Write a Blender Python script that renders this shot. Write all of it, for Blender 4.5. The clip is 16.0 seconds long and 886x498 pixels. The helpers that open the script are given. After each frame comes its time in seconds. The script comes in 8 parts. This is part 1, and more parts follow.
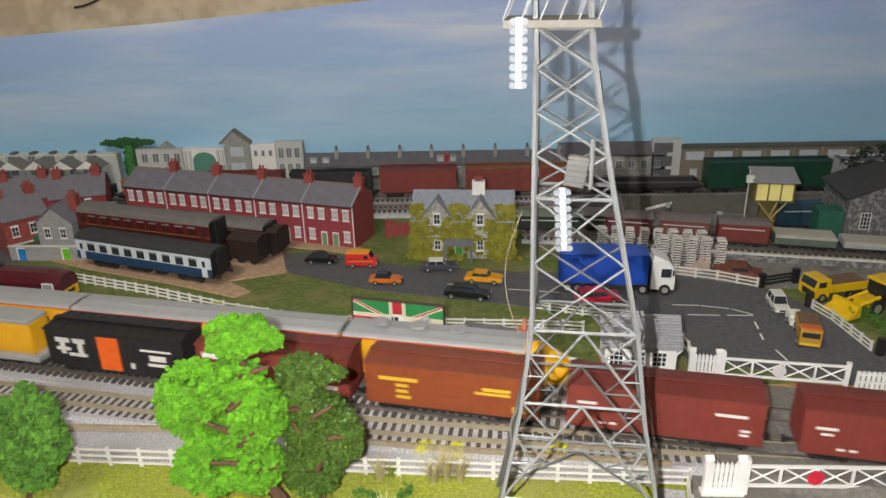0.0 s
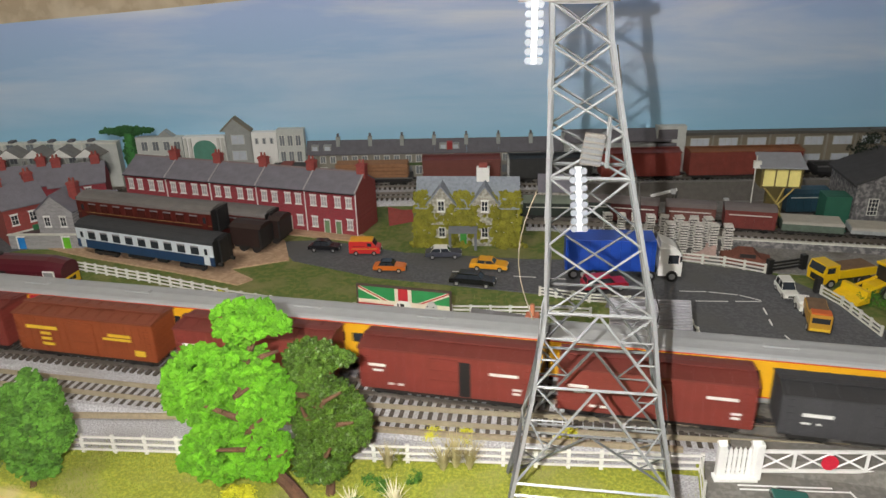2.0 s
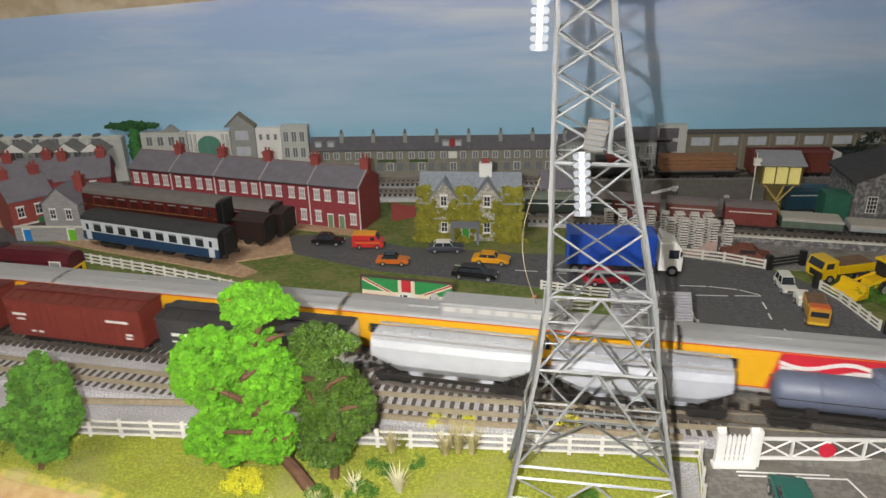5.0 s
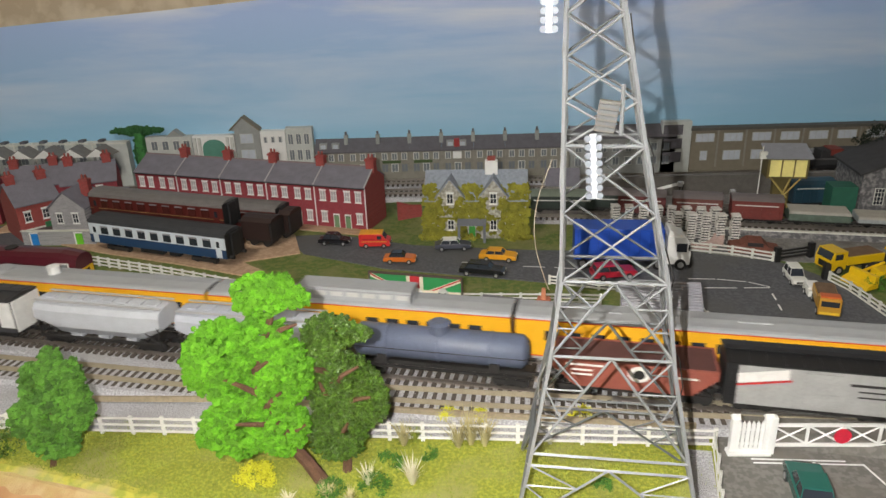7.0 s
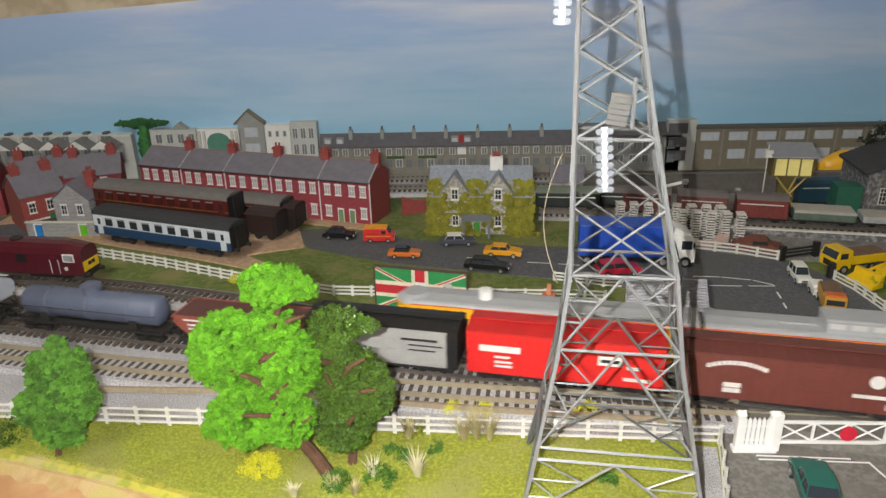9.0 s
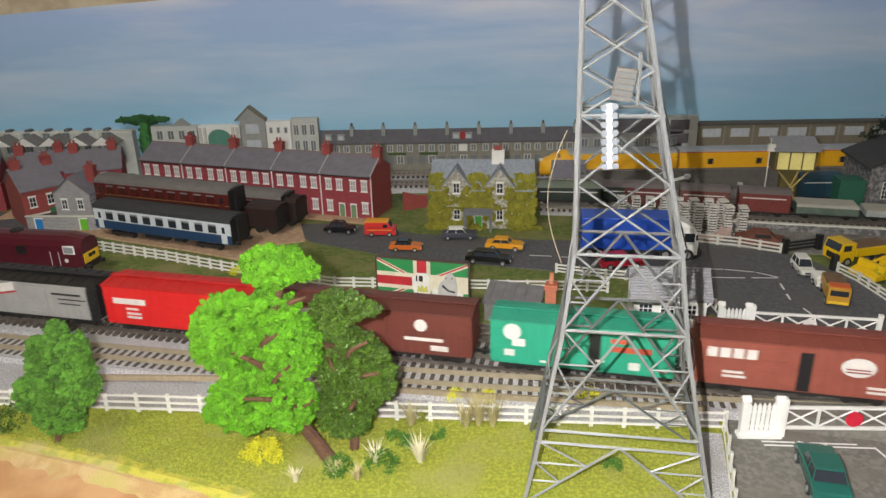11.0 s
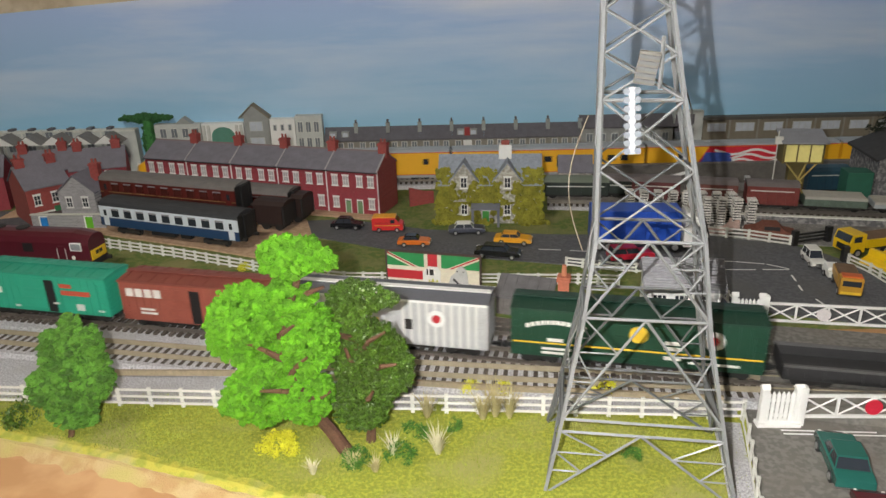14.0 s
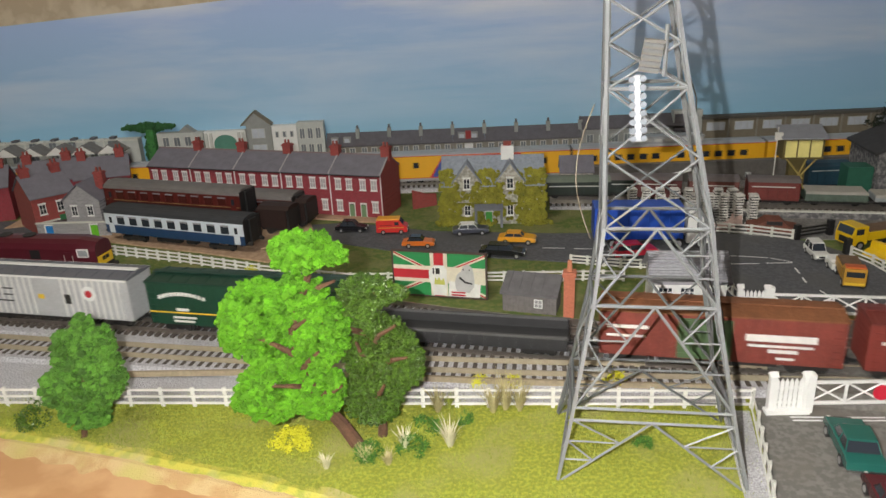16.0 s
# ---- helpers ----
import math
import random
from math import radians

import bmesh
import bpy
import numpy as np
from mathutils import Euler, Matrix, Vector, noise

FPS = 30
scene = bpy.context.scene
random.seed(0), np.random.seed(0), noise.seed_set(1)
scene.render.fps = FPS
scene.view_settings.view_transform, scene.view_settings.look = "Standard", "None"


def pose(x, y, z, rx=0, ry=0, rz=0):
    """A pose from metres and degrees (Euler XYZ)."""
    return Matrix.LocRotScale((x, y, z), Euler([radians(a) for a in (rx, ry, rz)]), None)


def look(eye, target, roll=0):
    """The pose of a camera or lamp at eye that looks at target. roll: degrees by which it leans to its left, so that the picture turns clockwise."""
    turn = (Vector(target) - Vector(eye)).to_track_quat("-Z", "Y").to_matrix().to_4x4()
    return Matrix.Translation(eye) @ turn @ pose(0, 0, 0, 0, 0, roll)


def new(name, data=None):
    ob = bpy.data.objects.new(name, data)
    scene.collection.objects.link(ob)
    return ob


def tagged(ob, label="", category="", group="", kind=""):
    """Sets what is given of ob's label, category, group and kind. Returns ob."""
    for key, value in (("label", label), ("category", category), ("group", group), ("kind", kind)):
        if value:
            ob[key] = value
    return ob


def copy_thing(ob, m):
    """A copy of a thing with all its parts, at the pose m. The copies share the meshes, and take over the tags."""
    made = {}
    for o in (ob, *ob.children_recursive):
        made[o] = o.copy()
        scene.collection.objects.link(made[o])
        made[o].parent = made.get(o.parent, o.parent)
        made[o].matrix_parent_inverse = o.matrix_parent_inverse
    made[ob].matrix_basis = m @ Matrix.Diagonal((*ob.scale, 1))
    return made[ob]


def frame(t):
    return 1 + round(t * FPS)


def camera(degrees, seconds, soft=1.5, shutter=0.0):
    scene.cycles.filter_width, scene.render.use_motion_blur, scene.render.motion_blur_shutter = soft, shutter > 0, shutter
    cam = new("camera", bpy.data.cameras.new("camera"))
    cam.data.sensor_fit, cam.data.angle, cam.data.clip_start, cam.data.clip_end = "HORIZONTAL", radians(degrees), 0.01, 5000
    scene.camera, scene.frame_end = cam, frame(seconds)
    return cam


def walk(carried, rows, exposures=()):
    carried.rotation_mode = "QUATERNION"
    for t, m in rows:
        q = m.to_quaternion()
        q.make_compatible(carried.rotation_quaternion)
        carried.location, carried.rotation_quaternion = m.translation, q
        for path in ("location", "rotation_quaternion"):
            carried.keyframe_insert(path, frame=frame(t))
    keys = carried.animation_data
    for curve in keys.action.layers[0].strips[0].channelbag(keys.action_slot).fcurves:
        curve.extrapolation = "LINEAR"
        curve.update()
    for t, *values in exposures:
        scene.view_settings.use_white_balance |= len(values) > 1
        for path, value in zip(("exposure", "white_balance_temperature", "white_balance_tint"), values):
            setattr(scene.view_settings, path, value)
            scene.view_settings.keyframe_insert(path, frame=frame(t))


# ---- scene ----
cam = camera(64.0, 16.0, shutter=0.5)
PATH = [
    (0, (0.05, 0.071, 0.35), (-0.009, 1.927, -0.395), -1.4),
    (0.5, (0.052, 0.069, 0.35), (-0.001, 1.92, -0.405), -1.4),
    (1, (0.05, 0.073, 0.348), (-0.011, 1.921, -0.415), -1.7),
    (1.5, (0.045, 0.074, 0.345), (-0.017, 1.921, -0.42), -1.9),
    (2, (0.042, 0.076, 0.342), (-0.012, 1.922, -0.424), -1.5),
    (2.5, (0.047, 0.068, 0.343), (-0.005, 1.921, -0.409), -1.6),
    (3, (0.044, 0.066, 0.342), (-0.004, 1.921, -0.407), -1.6),
    (3.5, (0.045, 0.067, 0.341), (-0.009, 1.919, -0.413), -1.6),
    (6, (0.036, 0.064, 0.333), (-0.019, 1.913, -0.427), -0.8),
    (6.5, (0.038, 0.064, 0.334), (-0.022, 1.913, -0.427), -0.8),
    (7, (0.034, 0.061, 0.324), (-0.028, 1.919, -0.415), -2.0),
    (7.5, (0.034, 0.062, 0.327), (-0.035, 1.92, -0.411), -1.9),
    (8, (0.029, 0.061, 0.321), (-0.034, 1.916, -0.425), -1.6),
    (8.5, (0.03, 0.06, 0.318), (-0.035, 1.916, -0.424), -1.6),
    (9, (0.029, 0.06, 0.321), (-0.034, 1.915, -0.423), -1.4),
    (9.2, (0.03, 0.057, 0.322), (-0.031, 1.916, -0.413), -1.2),
    (11.3, (0.025, 0.057, 0.305), (-0.037, 1.918, -0.423), -1.4),
    (11.5, (0.023, 0.058, 0.31), (-0.035, 1.914, -0.432), -1.4),
    (12, (0.023, 0.056, 0.311), (-0.029, 1.916, -0.424), -1.3),
    (12.5, (0.02, 0.058, 0.309), (-0.041, 1.918, -0.423), -1.5),
    (13, (0.019, 0.056, 0.303), (-0.039, 1.922, -0.416), -2.2),
    (13.5, (0.018, 0.055, 0.3), (-0.029, 1.917, -0.429), -1.8),
    (14, (0.014, 0.057, 0.298), (-0.042, 1.92, -0.427), -1.7),
    (14.5, (0.014, 0.055, 0.3), (-0.034, 1.919, -0.423), -1.4),
    (15, (0.012, 0.054, 0.302), (-0.031, 1.918, -0.42), -1.3),
    (15.5, (0.013, 0.055, 0.301), (-0.045, 1.919, -0.423), -1.5),
    (16, (0.008, 0.049, 0.29), (-0.046, 1.922, -0.41), -2.7),
]
walk(cam, [(t, look(eye, target, roll)) for t, eye, target, roll in PATH], [(0, 0.06), (9.2, 0.06), (12.0, 0.02), (13.0, -0.06), (16, -0.06)])


# world, lamps
world = bpy.data.worlds.new("room_world")
scene.world = world
world.use_nodes = True
world.node_tree.nodes["Background"].inputs[0].default_value = (0.55, 0.62, 0.75, 1)
world.node_tree.nodes["Background"].inputs[1].default_value = 0.006


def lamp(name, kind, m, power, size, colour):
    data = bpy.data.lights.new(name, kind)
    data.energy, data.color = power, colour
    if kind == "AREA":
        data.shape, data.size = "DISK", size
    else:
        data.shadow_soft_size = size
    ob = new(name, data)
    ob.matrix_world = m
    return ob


# unseen fill light, added to brighten the sky board and the left side
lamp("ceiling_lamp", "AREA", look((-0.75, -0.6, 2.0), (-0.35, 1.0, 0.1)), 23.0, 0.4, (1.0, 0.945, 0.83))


# ---- materials ----
MATS = {}


def mat(name, colour, rough=0.6, metal=0.0, var=0.15, scale=120.0, bump=0.0, bscale=600.0, emit=0.0, spread=0.0, island=0.0):
    """Painted or natural surface with variation at two scales."""
    if name in MATS:
        return MATS[name]
    m = bpy.data.materials.new(name)
    m.use_nodes = True
    nt = m.node_tree
    b = nt.nodes["Principled BSDF"]
    b.inputs["Roughness"].default_value, b.inputs["Metallic"].default_value = rough, metal
    co = nt.nodes.new("ShaderNodeTexCoord")
    n1 = nt.nodes.new("ShaderNodeTexNoise")
    n1.inputs["Scale"].default_value, n1.inputs["Detail"].default_value = scale, 6
    n2 = nt.nodes.new("ShaderNodeTexNoise")
    n2.inputs["Scale"].default_value, n2.inputs["Detail"].default_value = scale * 9, 3
    for n in (n1, n2):
        nt.links.new(co.outputs["Object"], n.inputs["Vector"])
    add = nt.nodes.new("ShaderNodeMath")
    add.operation = "ADD"
    nt.links.new(n1.outputs["Fac"], add.inputs[0])
    nt.links.new(n2.outputs["Fac"], add.inputs[1])
    mr = nt.nodes.new("ShaderNodeMapRange")
    mr.inputs["From Min"].default_value, mr.inputs["From Max"].default_value = 0.6, 1.4
    mr.inputs["To Min"].default_value, mr.inputs["To Max"].default_value = 1 - var, 1 + var
    nt.links.new(add.outputs[0], mr.inputs["Value"])
    last = mr.outputs["Result"]
    for amount, node, socket in ((spread, "ShaderNodeObjectInfo", "Random"), (island, "ShaderNodeNewGeometry", "Random Per Island")):
        if not amount:
            continue
        oi = nt.nodes.new(node)
        r2 = nt.nodes.new("ShaderNodeMapRange")
        r2.inputs["To Min"].default_value, r2.inputs["To Max"].default_value = 1 - amount, 1 + amount
        nt.links.new(oi.outputs[socket], r2.inputs["Value"])
        mu = nt.nodes.new("ShaderNodeMath")
        mu.operation = "MULTIPLY"
        nt.links.new(last, mu.inputs[0])
        nt.links.new(r2.outputs["Result"], mu.inputs[1])
        last = mu.outputs[0]
    col = nt.nodes.new("ShaderNodeVectorMath")
    col.operation = "SCALE"
    col.inputs[0].default_value = colour
    nt.links.new(last, col.inputs["Scale"])
    nt.links.new(col.outputs[0], b.inputs["Base Color"])
    if bump:
        n3 = nt.nodes.new("ShaderNodeTexNoise")
        n3.inputs["Scale"].default_value, n3.inputs["Detail"].default_value = bscale, 4
        nt.links.new(co.outputs["Object"], n3.inputs["Vector"])
        bp = nt.nodes.new("ShaderNodeBump")
        bp.inputs["Strength"].default_value, bp.inputs["Distance"].default_value = bump, 0.002
        nt.links.new(n3.outputs["Fac"], bp.inputs["Height"])
        nt.links.new(bp.outputs[0], b.inputs["Normal"])
    if emit:
        b.inputs["Emission Color"].default_value = (*colour, 1)
        b.inputs["Emission Strength"].default_value = emit
    MATS[name] = m
    return m


def two_tone(name, a, b2, scale, lo=0.45, hi=0.6, rough=0.9, bump=0.4, bscale=900.0, c=None, cscale=30.0):
    """Ground cover: two colours broken up by noise, a third in broad patches."""
    if name in MATS:
        return MATS[name]
    m = bpy.data.materials.new(name)
    m.use_nodes = True
    nt = m.node_tree
    b = nt.nodes["Principled BSDF"]
    b.inputs["Roughness"].default_value = rough
    co = nt.nodes.new("ShaderNodeTexCoord")
    n1 = nt.nodes.new("ShaderNodeTexNoise")
    n1.inputs["Scale"].default_value, n1.inputs["Detail"].default_value = scale, 8
    nt.links.new(co.outputs["Object"], n1.inputs["Vector"])
    r = nt.nodes.new("ShaderNodeMapRange")
    r.inputs["From Min"].default_value, r.inputs["From Max"].default_value = lo, hi
    nt.links.new(n1.outputs["Fac"], r.inputs["Value"])
    mx = nt.nodes.new("ShaderNodeMix")
    mx.data_type = "RGBA"
    mx.inputs["A"].default_value, mx.inputs["B"].default_value = (*a, 1), (*b2, 1)
    nt.links.new(r.outputs["Result"], mx.inputs["Factor"])
    last = mx.outputs["Result"]
    if c:
        n2 = nt.nodes.new("ShaderNodeTexNoise")
        n2.inputs["Scale"].default_value, n2.inputs["Detail"].default_value = cscale, 5
        nt.links.new(co.outputs["Object"], n2.inputs["Vector"])
        r2 = nt.nodes.new("ShaderNodeMapRange")
        r2.inputs["From Min"].default_value, r2.inputs["From Max"].default_value = 0.5, 0.68
        nt.links.new(n2.outputs["Fac"], r2.inputs["Value"])
        m2 = nt.nodes.new("ShaderNodeMix")
        m2.data_type = "RGBA"
        m2.inputs["B"].default_value = (*c, 1)
        nt.links.new(last, m2.inputs["A"])
        nt.links.new(r2.outputs["Result"], m2.inputs["Factor"])
        last = m2.outputs["Result"]
    nt.links.new(last, b.inputs["Base Color"])
    n3 = nt.nodes.new("ShaderNodeTexNoise")
    n3.inputs["Scale"].default_value, n3.inputs["Detail"].default_value = bscale, 4
    nt.links.new(co.outputs["Object"], n3.inputs["Vector"])
    bp = nt.nodes.new("ShaderNodeBump")
    bp.inputs["Strength"].default_value, bp.inputs["Distance"].default_value = bump, 0.002
    nt.links.new(n3.outputs["Fac"], bp.inputs["Height"])
    nt.links.new(bp.outputs[0], b.inputs["Normal"])
    MATS[name] = m
    return m


def sky_board():
    """Printed sky: blue-grey with soft streaks of cloud, paler and greener low down."""
    m = bpy.data.materials.new("printed_sky")
    m.use_nodes = True
    nt = m.node_tree
    b = nt.nodes["Principled BSDF"]
    b.inputs["Roughness"].default_value = 0.75
    co = nt.nodes.new("ShaderNodeTexCoord")
    mp = nt.nodes.new("ShaderNodeMapping")
    mp.inputs["Scale"].default_value = (1.3, 1.0, 9.0)
    mp.inputs["Rotation"].default_value = (0, radians(4), 0)
    nt.links.new(co.outputs["Object"], mp.inputs["Vector"])
    n1 = nt.nodes.new("ShaderNodeTexNoise")
    n1.inputs["Scale"].default_value, n1.inputs["Detail"].default_value, n1.inputs["Roughness"].default_value = 1.7, 5, 0.55
    n1.inputs["Distortion"].default_value = 0.3
    nt.links.new(mp.outputs[0], n1.inputs["Vector"])
    sx = nt.nodes.new("ShaderNodeSeparateXYZ")
    nt.links.new(co.outputs["Object"], sx.inputs[0])
    gz = nt.nodes.new("ShaderNodeMapRange")
    gz.inputs["From Min"].default_value, gz.inputs["From Max"].default_value = 0.05, 0.33
    nt.links.new(sx.outputs["Z"], gz.inputs["Value"])
    g = nt.nodes.new("ShaderNodeMix")
    g.data_type = "RGBA"
    g.inputs["A"].default_value, g.inputs["B"].default_value = (0.28, 0.55, 0.74, 1), (0.44, 0.54, 0.87, 1)
    nt.links.new(gz.outputs["Result"], g.inputs["Factor"])
    r = nt.nodes.new("ShaderNodeMapRange")
    r.inputs["From Min"].default_value, r.inputs["From Max"].default_value = 0.42, 0.64
    nt.links.new(n1.outputs["Fac"], r.inputs["Value"])
    k = nt.nodes.new("ShaderNodeMath")
    k.operation = "MULTIPLY"
    nt.links.new(r.outputs["Result"], k.inputs[0])
    nt.links.new(gz.outputs["Result"], k.inputs[1])
    mx = nt.nodes.new("ShaderNodeMix")
    mx.data_type = "RGBA"
    mx.inputs["B"].default_value = (0.80, 0.83, 0.93, 1)
    nt.links.new(g.outputs["Result"], mx.inputs["A"])
    nt.links.new(k.outputs[0], mx.inputs["Factor"])
    nt.links.new(mx.outputs["Result"], b.inputs["Base Color"])
    return m


def brick_mat(name, a, mortar, w=0.0035, h=0.0013, rough=0.85):
    """Printed brick courses on card."""
    if name in MATS:
        return MATS[name]
    m = bpy.data.materials.new(name)
    m.use_nodes = True
    nt = m.node_tree
    b = nt.nodes["Principled BSDF"]
    b.inputs["Roughness"].default_value = rough
    co = nt.nodes.new("ShaderNodeTexCoord")
    mp = nt.nodes.new("ShaderNodeMapping")
    mp.inputs["Rotation"].default_value = (radians(90), 0, 0)
    nt.links.new(co.outputs["Object"], mp.inputs["Vector"])
    br = nt.nodes.new("ShaderNodeTexBrick")
    br.inputs["Scale"].default_value = 1.0
    br.inputs["Brick Width"].default_value, br.inputs["Row Height"].default_value = w, h
    br.inputs["Mortar Size"].default_value = h * 0.1
    br.inputs["Color1"].default_value = (*a, 1)
    br.inputs["Color2"].default_value = (a[0] * 0.75, a[1] * 0.75, a[2] * 0.75, 1)
    br.inputs["Mortar"].default_value = (*mortar, 1)
    nt.links.new(mp.outputs[0], br.inputs["Vector"])
    nt.links.new(br.outputs["Color"], b.inputs["Base Color"])
    MATS[name] = m
    return m


SKY = sky_board()
GRASS = two_tone("meadow_flock", (0.25, 0.28, 0.033), (0.40, 0.41, 0.05), 380, c=(0.33, 0.32, 0.10), cscale=18)
FIELD = two_tone("field_flock", (0.10, 0.15, 0.03), (0.17, 0.19, 0.05), 140, c=(0.22, 0.21, 0.08), cscale=22)
BALLAST = two_tone("ballast", (0.38, 0.38, 0.40), (0.64, 0.63, 0.66), 700, 0.4, 0.62, bump=0.9, bscale=900, c=(0.42, 0.41, 0.41), cscale=14)
TARMAC = two_tone("tarmac", (0.085, 0.088, 0.098), (0.12, 0.122, 0.132), 300, bump=0.2, c=(0.10, 0.10, 0.10), cscale=9)
CONC = two_tone("crossing_concrete", (0.145, 0.138, 0.125), (0.205, 0.196, 0.178), 240, bump=0.2, c=(0.17, 0.155, 0.135), cscale=26)
SAND = two_tone("sandy_path", (0.42, 0.28, 0.18), (0.52, 0.36, 0.24), 200, bump=0.3)
YARD = two_tone("goods_yard_grit", (0.20, 0.20, 0.20), (0.30, 0.29, 0.28), 400, bump=0.6, c=(0.14, 0.13, 0.12), cscale=25)
BARE = two_tone("bare_plywood", (0.50, 0.27, 0.12), (0.60, 0.35, 0.17), 25, bump=0.1, bscale=80)
CHIP = two_tone("wall_lining", (0.50, 0.40, 0.28), (0.62, 0.52, 0.38), 35, bump=0.15, bscale=60, c=(0.70, 0.60, 0.46), cscale=12)
ROOMWALL = two_tone("room_wall", (0.17, 0.14, 0.11), (0.22, 0.18, 0.14), 20, bump=0.1)
ROOMCEIL = mat("room_ceiling", (0.30, 0.28, 0.25), 0.9)
WHITE = mat("white_paint", (0.78, 0.78, 0.76), 0.5, var=0.06)
CREAM = mat("weathered_white", (0.62, 0.62, 0.57), 0.7, var=0.18, scale=200)
BLACK = mat("black_plastic", (0.015, 0.015, 0.016), 0.5)
DARK = mat("dark_running_gear", (0.022, 0.020, 0.019), 0.7, var=0.35)
STEEL = mat("rail_steel", (0.42, 0.38, 0.34), 0.35, 0.9, var=0.2)
RUST = mat("rail_side", (0.16, 0.10, 0.06), 0.8, var=0.3)
SLEEPER = mat("sleeper", (0.085, 0.07, 0.058), 0.85, var=0.35, scale=300, spread=0.25)
PALE = mat("pale_sleeper", (0.33, 0.27, 0.18), 0.9, var=0.3, scale=300)
SLATE = mat("grey_slate", (0.165, 0.16, 0.19), 0.8, var=0.22, scale=90)
SLATE2 = mat("blue_slate", (0.25, 0.28, 0.33), 0.8, var=0.35, scale=260)
REDBRICK = brick_mat("red_brick_card", (0.33, 0.040, 0.056), (0.27, 0.08, 0.09))
GABLEBRICK = brick_mat("orange_red_brick", (0.35, 0.062, 0.055), (0.29, 0.09, 0.08))
GREYSTONE = brick_mat("grey_stone_card", (0.34, 0.33, 0.34), (0.42, 0.41, 0.42), 0.005, 0.002)
RUBBLE = two_tone("rubble_stone", (0.28, 0.26, 0.22), (0.50, 0.48, 0.42), 260, 0.42, 0.6, bump=0.6, bscale=400)
DARKSTONE = two_tone("dark_stone", (0.10, 0.10, 0.105), (0.26, 0.25, 0.25), 190, 0.45, 0.62, bump=0.5, bscale=300)
GLASS = mat("dark_glazing", (0.03, 0.035, 0.045), 0.12, var=0.05)
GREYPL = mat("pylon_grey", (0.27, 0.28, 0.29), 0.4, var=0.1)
# lit copy of the tower grey, for the front legs and bracing
TOWLIT = mat("pylon_lit", (0.24, 0.25, 0.258), 0.38, 0.1, var=0.1)
PITCH = mat("chimney_pot_red", (0.30, 0.075, 0.06), 0.8)
DOORG = mat("door_green", (0.16, 0.27, 0.14), 0.5)
FOLI = mat("bright_foam_leaf", (0.096, 0.285, 0.006), 0.85, var=0.3, scale=160, island=0.30)
FOLD = mat("dark_foam_leaf", (0.062, 0.125, 0.012), 0.36, var=0.3, scale=260, island=0.45)
FOLB = mat("bush_leaf", (0.070, 0.185, 0.018), 0.8, var=0.3, scale=200, island=0.45)
IVY = mat("ivy_flock", (0.22, 0.21, 0.022), 0.9, var=0.6, scale=110)
YFLO = mat("yellow_flower_foam", (0.62, 0.60, 0.03), 0.9, var=0.3, scale=300)
BARK = mat("bark", (0.12, 0.06, 0.035), 0.9, var=0.4, bump=0.4)
STRAW = mat("straw_tuft", (0.50, 0.44, 0.22), 0.9, var=0.3)
GBLADE = mat("static_grass", (0.29, 0.33, 0.045), 0.8, var=0.5, scale=40)


# ---- mesh helpers ----
def bx(bm, x0, x1, y0, y1, z0, z1, bevel=0.0):
    vs = [bm.verts.new((x, y, z)) for z in (z0, z1) for y in (y0, y1) for x in (x0, x1)]
    fs = [bm.faces.new([vs[i] for i in q]) for q in ((0, 2, 3, 1), (4, 5, 7, 6), (0, 1, 5, 4), (2, 6, 7, 3), (0, 4, 6, 2), (1, 3, 7, 5))]
    if bevel:
        es = list({e for f in fs for e in f.edges})
        bmesh.ops.bevel(bm, geom=es, offset=bevel, segments=2, profile=0.6, affect="EDGES")
    return bm


def prism(bm, pts, x0, x1, axis="x"):
    """Extrude a closed outline. axis x: pts are (y, z); y: (x, z); z: (x, y)."""
    def at(u, v, w):
        return {"x": (w, u, v), "y": (u, w, v), "z": (u, v, w)}[axis]
    a = [bm.verts.new(at(u, v, x0)) for u, v in pts]
    b = [bm.verts.new(at(u, v, x1)) for u, v in pts]
    n = len(pts)
    faces = [bm.faces.new(a), bm.faces.new(list(reversed(b)))]
    for i in range(n):
        faces.append(bm.faces.new((a[i], b[i], b[(i + 1) % n], a[(i + 1) % n])))
    bmesh.ops.recalc_face_normals(bm, faces=faces)
    return bm


def rod(bm, p, q, r, seg=6, r2=None):
    p, q = Vector(p), Vector(q)
    d = q - p
    m = Matrix.Translation((p + q) / 2) @ d.to_track_quat("Z", "Y").to_matrix().to_4x4()
    bmesh.ops.create_cone(bm, cap_ends=True, segments=seg, radius1=r, radius2=r if r2 is None else r2, depth=d.length, matrix=m)
    return bm


def angle(bm, p, q, w):
    """A flat-sided bar of a lattice."""
    return rod(bm, p, q, w * 0.7, 4)


def blob(bm, c, r, seed, sub=2, rough=0.35):
    res = bmesh.ops.create_icosphere(bm, subdivisions=sub, radius=1.0)
    rr = r if isinstance(r, (tuple, list)) else (r, r, r)
    for v in res["verts"]:
        k = 1 + rough * noise.noise(v.co * 2.3 + Vector((seed * 7.1, seed * 3.3, seed)))
        v.co = Vector((c[0] + v.co.x * rr[0] * k, c[1] + v.co.y * rr[1] * k, c[2] + v.co.z * rr[2] * k))
    return bm


def B():
    return bmesh.new()


def mesh_of(name, bm, material, smooth=False):
    me = bpy.data.meshes.new(name)
    bm.to_mesh(me)
    bm.free()
    for m in (material if isinstance(material, (list, tuple)) else [material]):
        me.materials.append(m)
    if smooth:
        for p in me.polygons:
            p.use_smooth = True
    return me


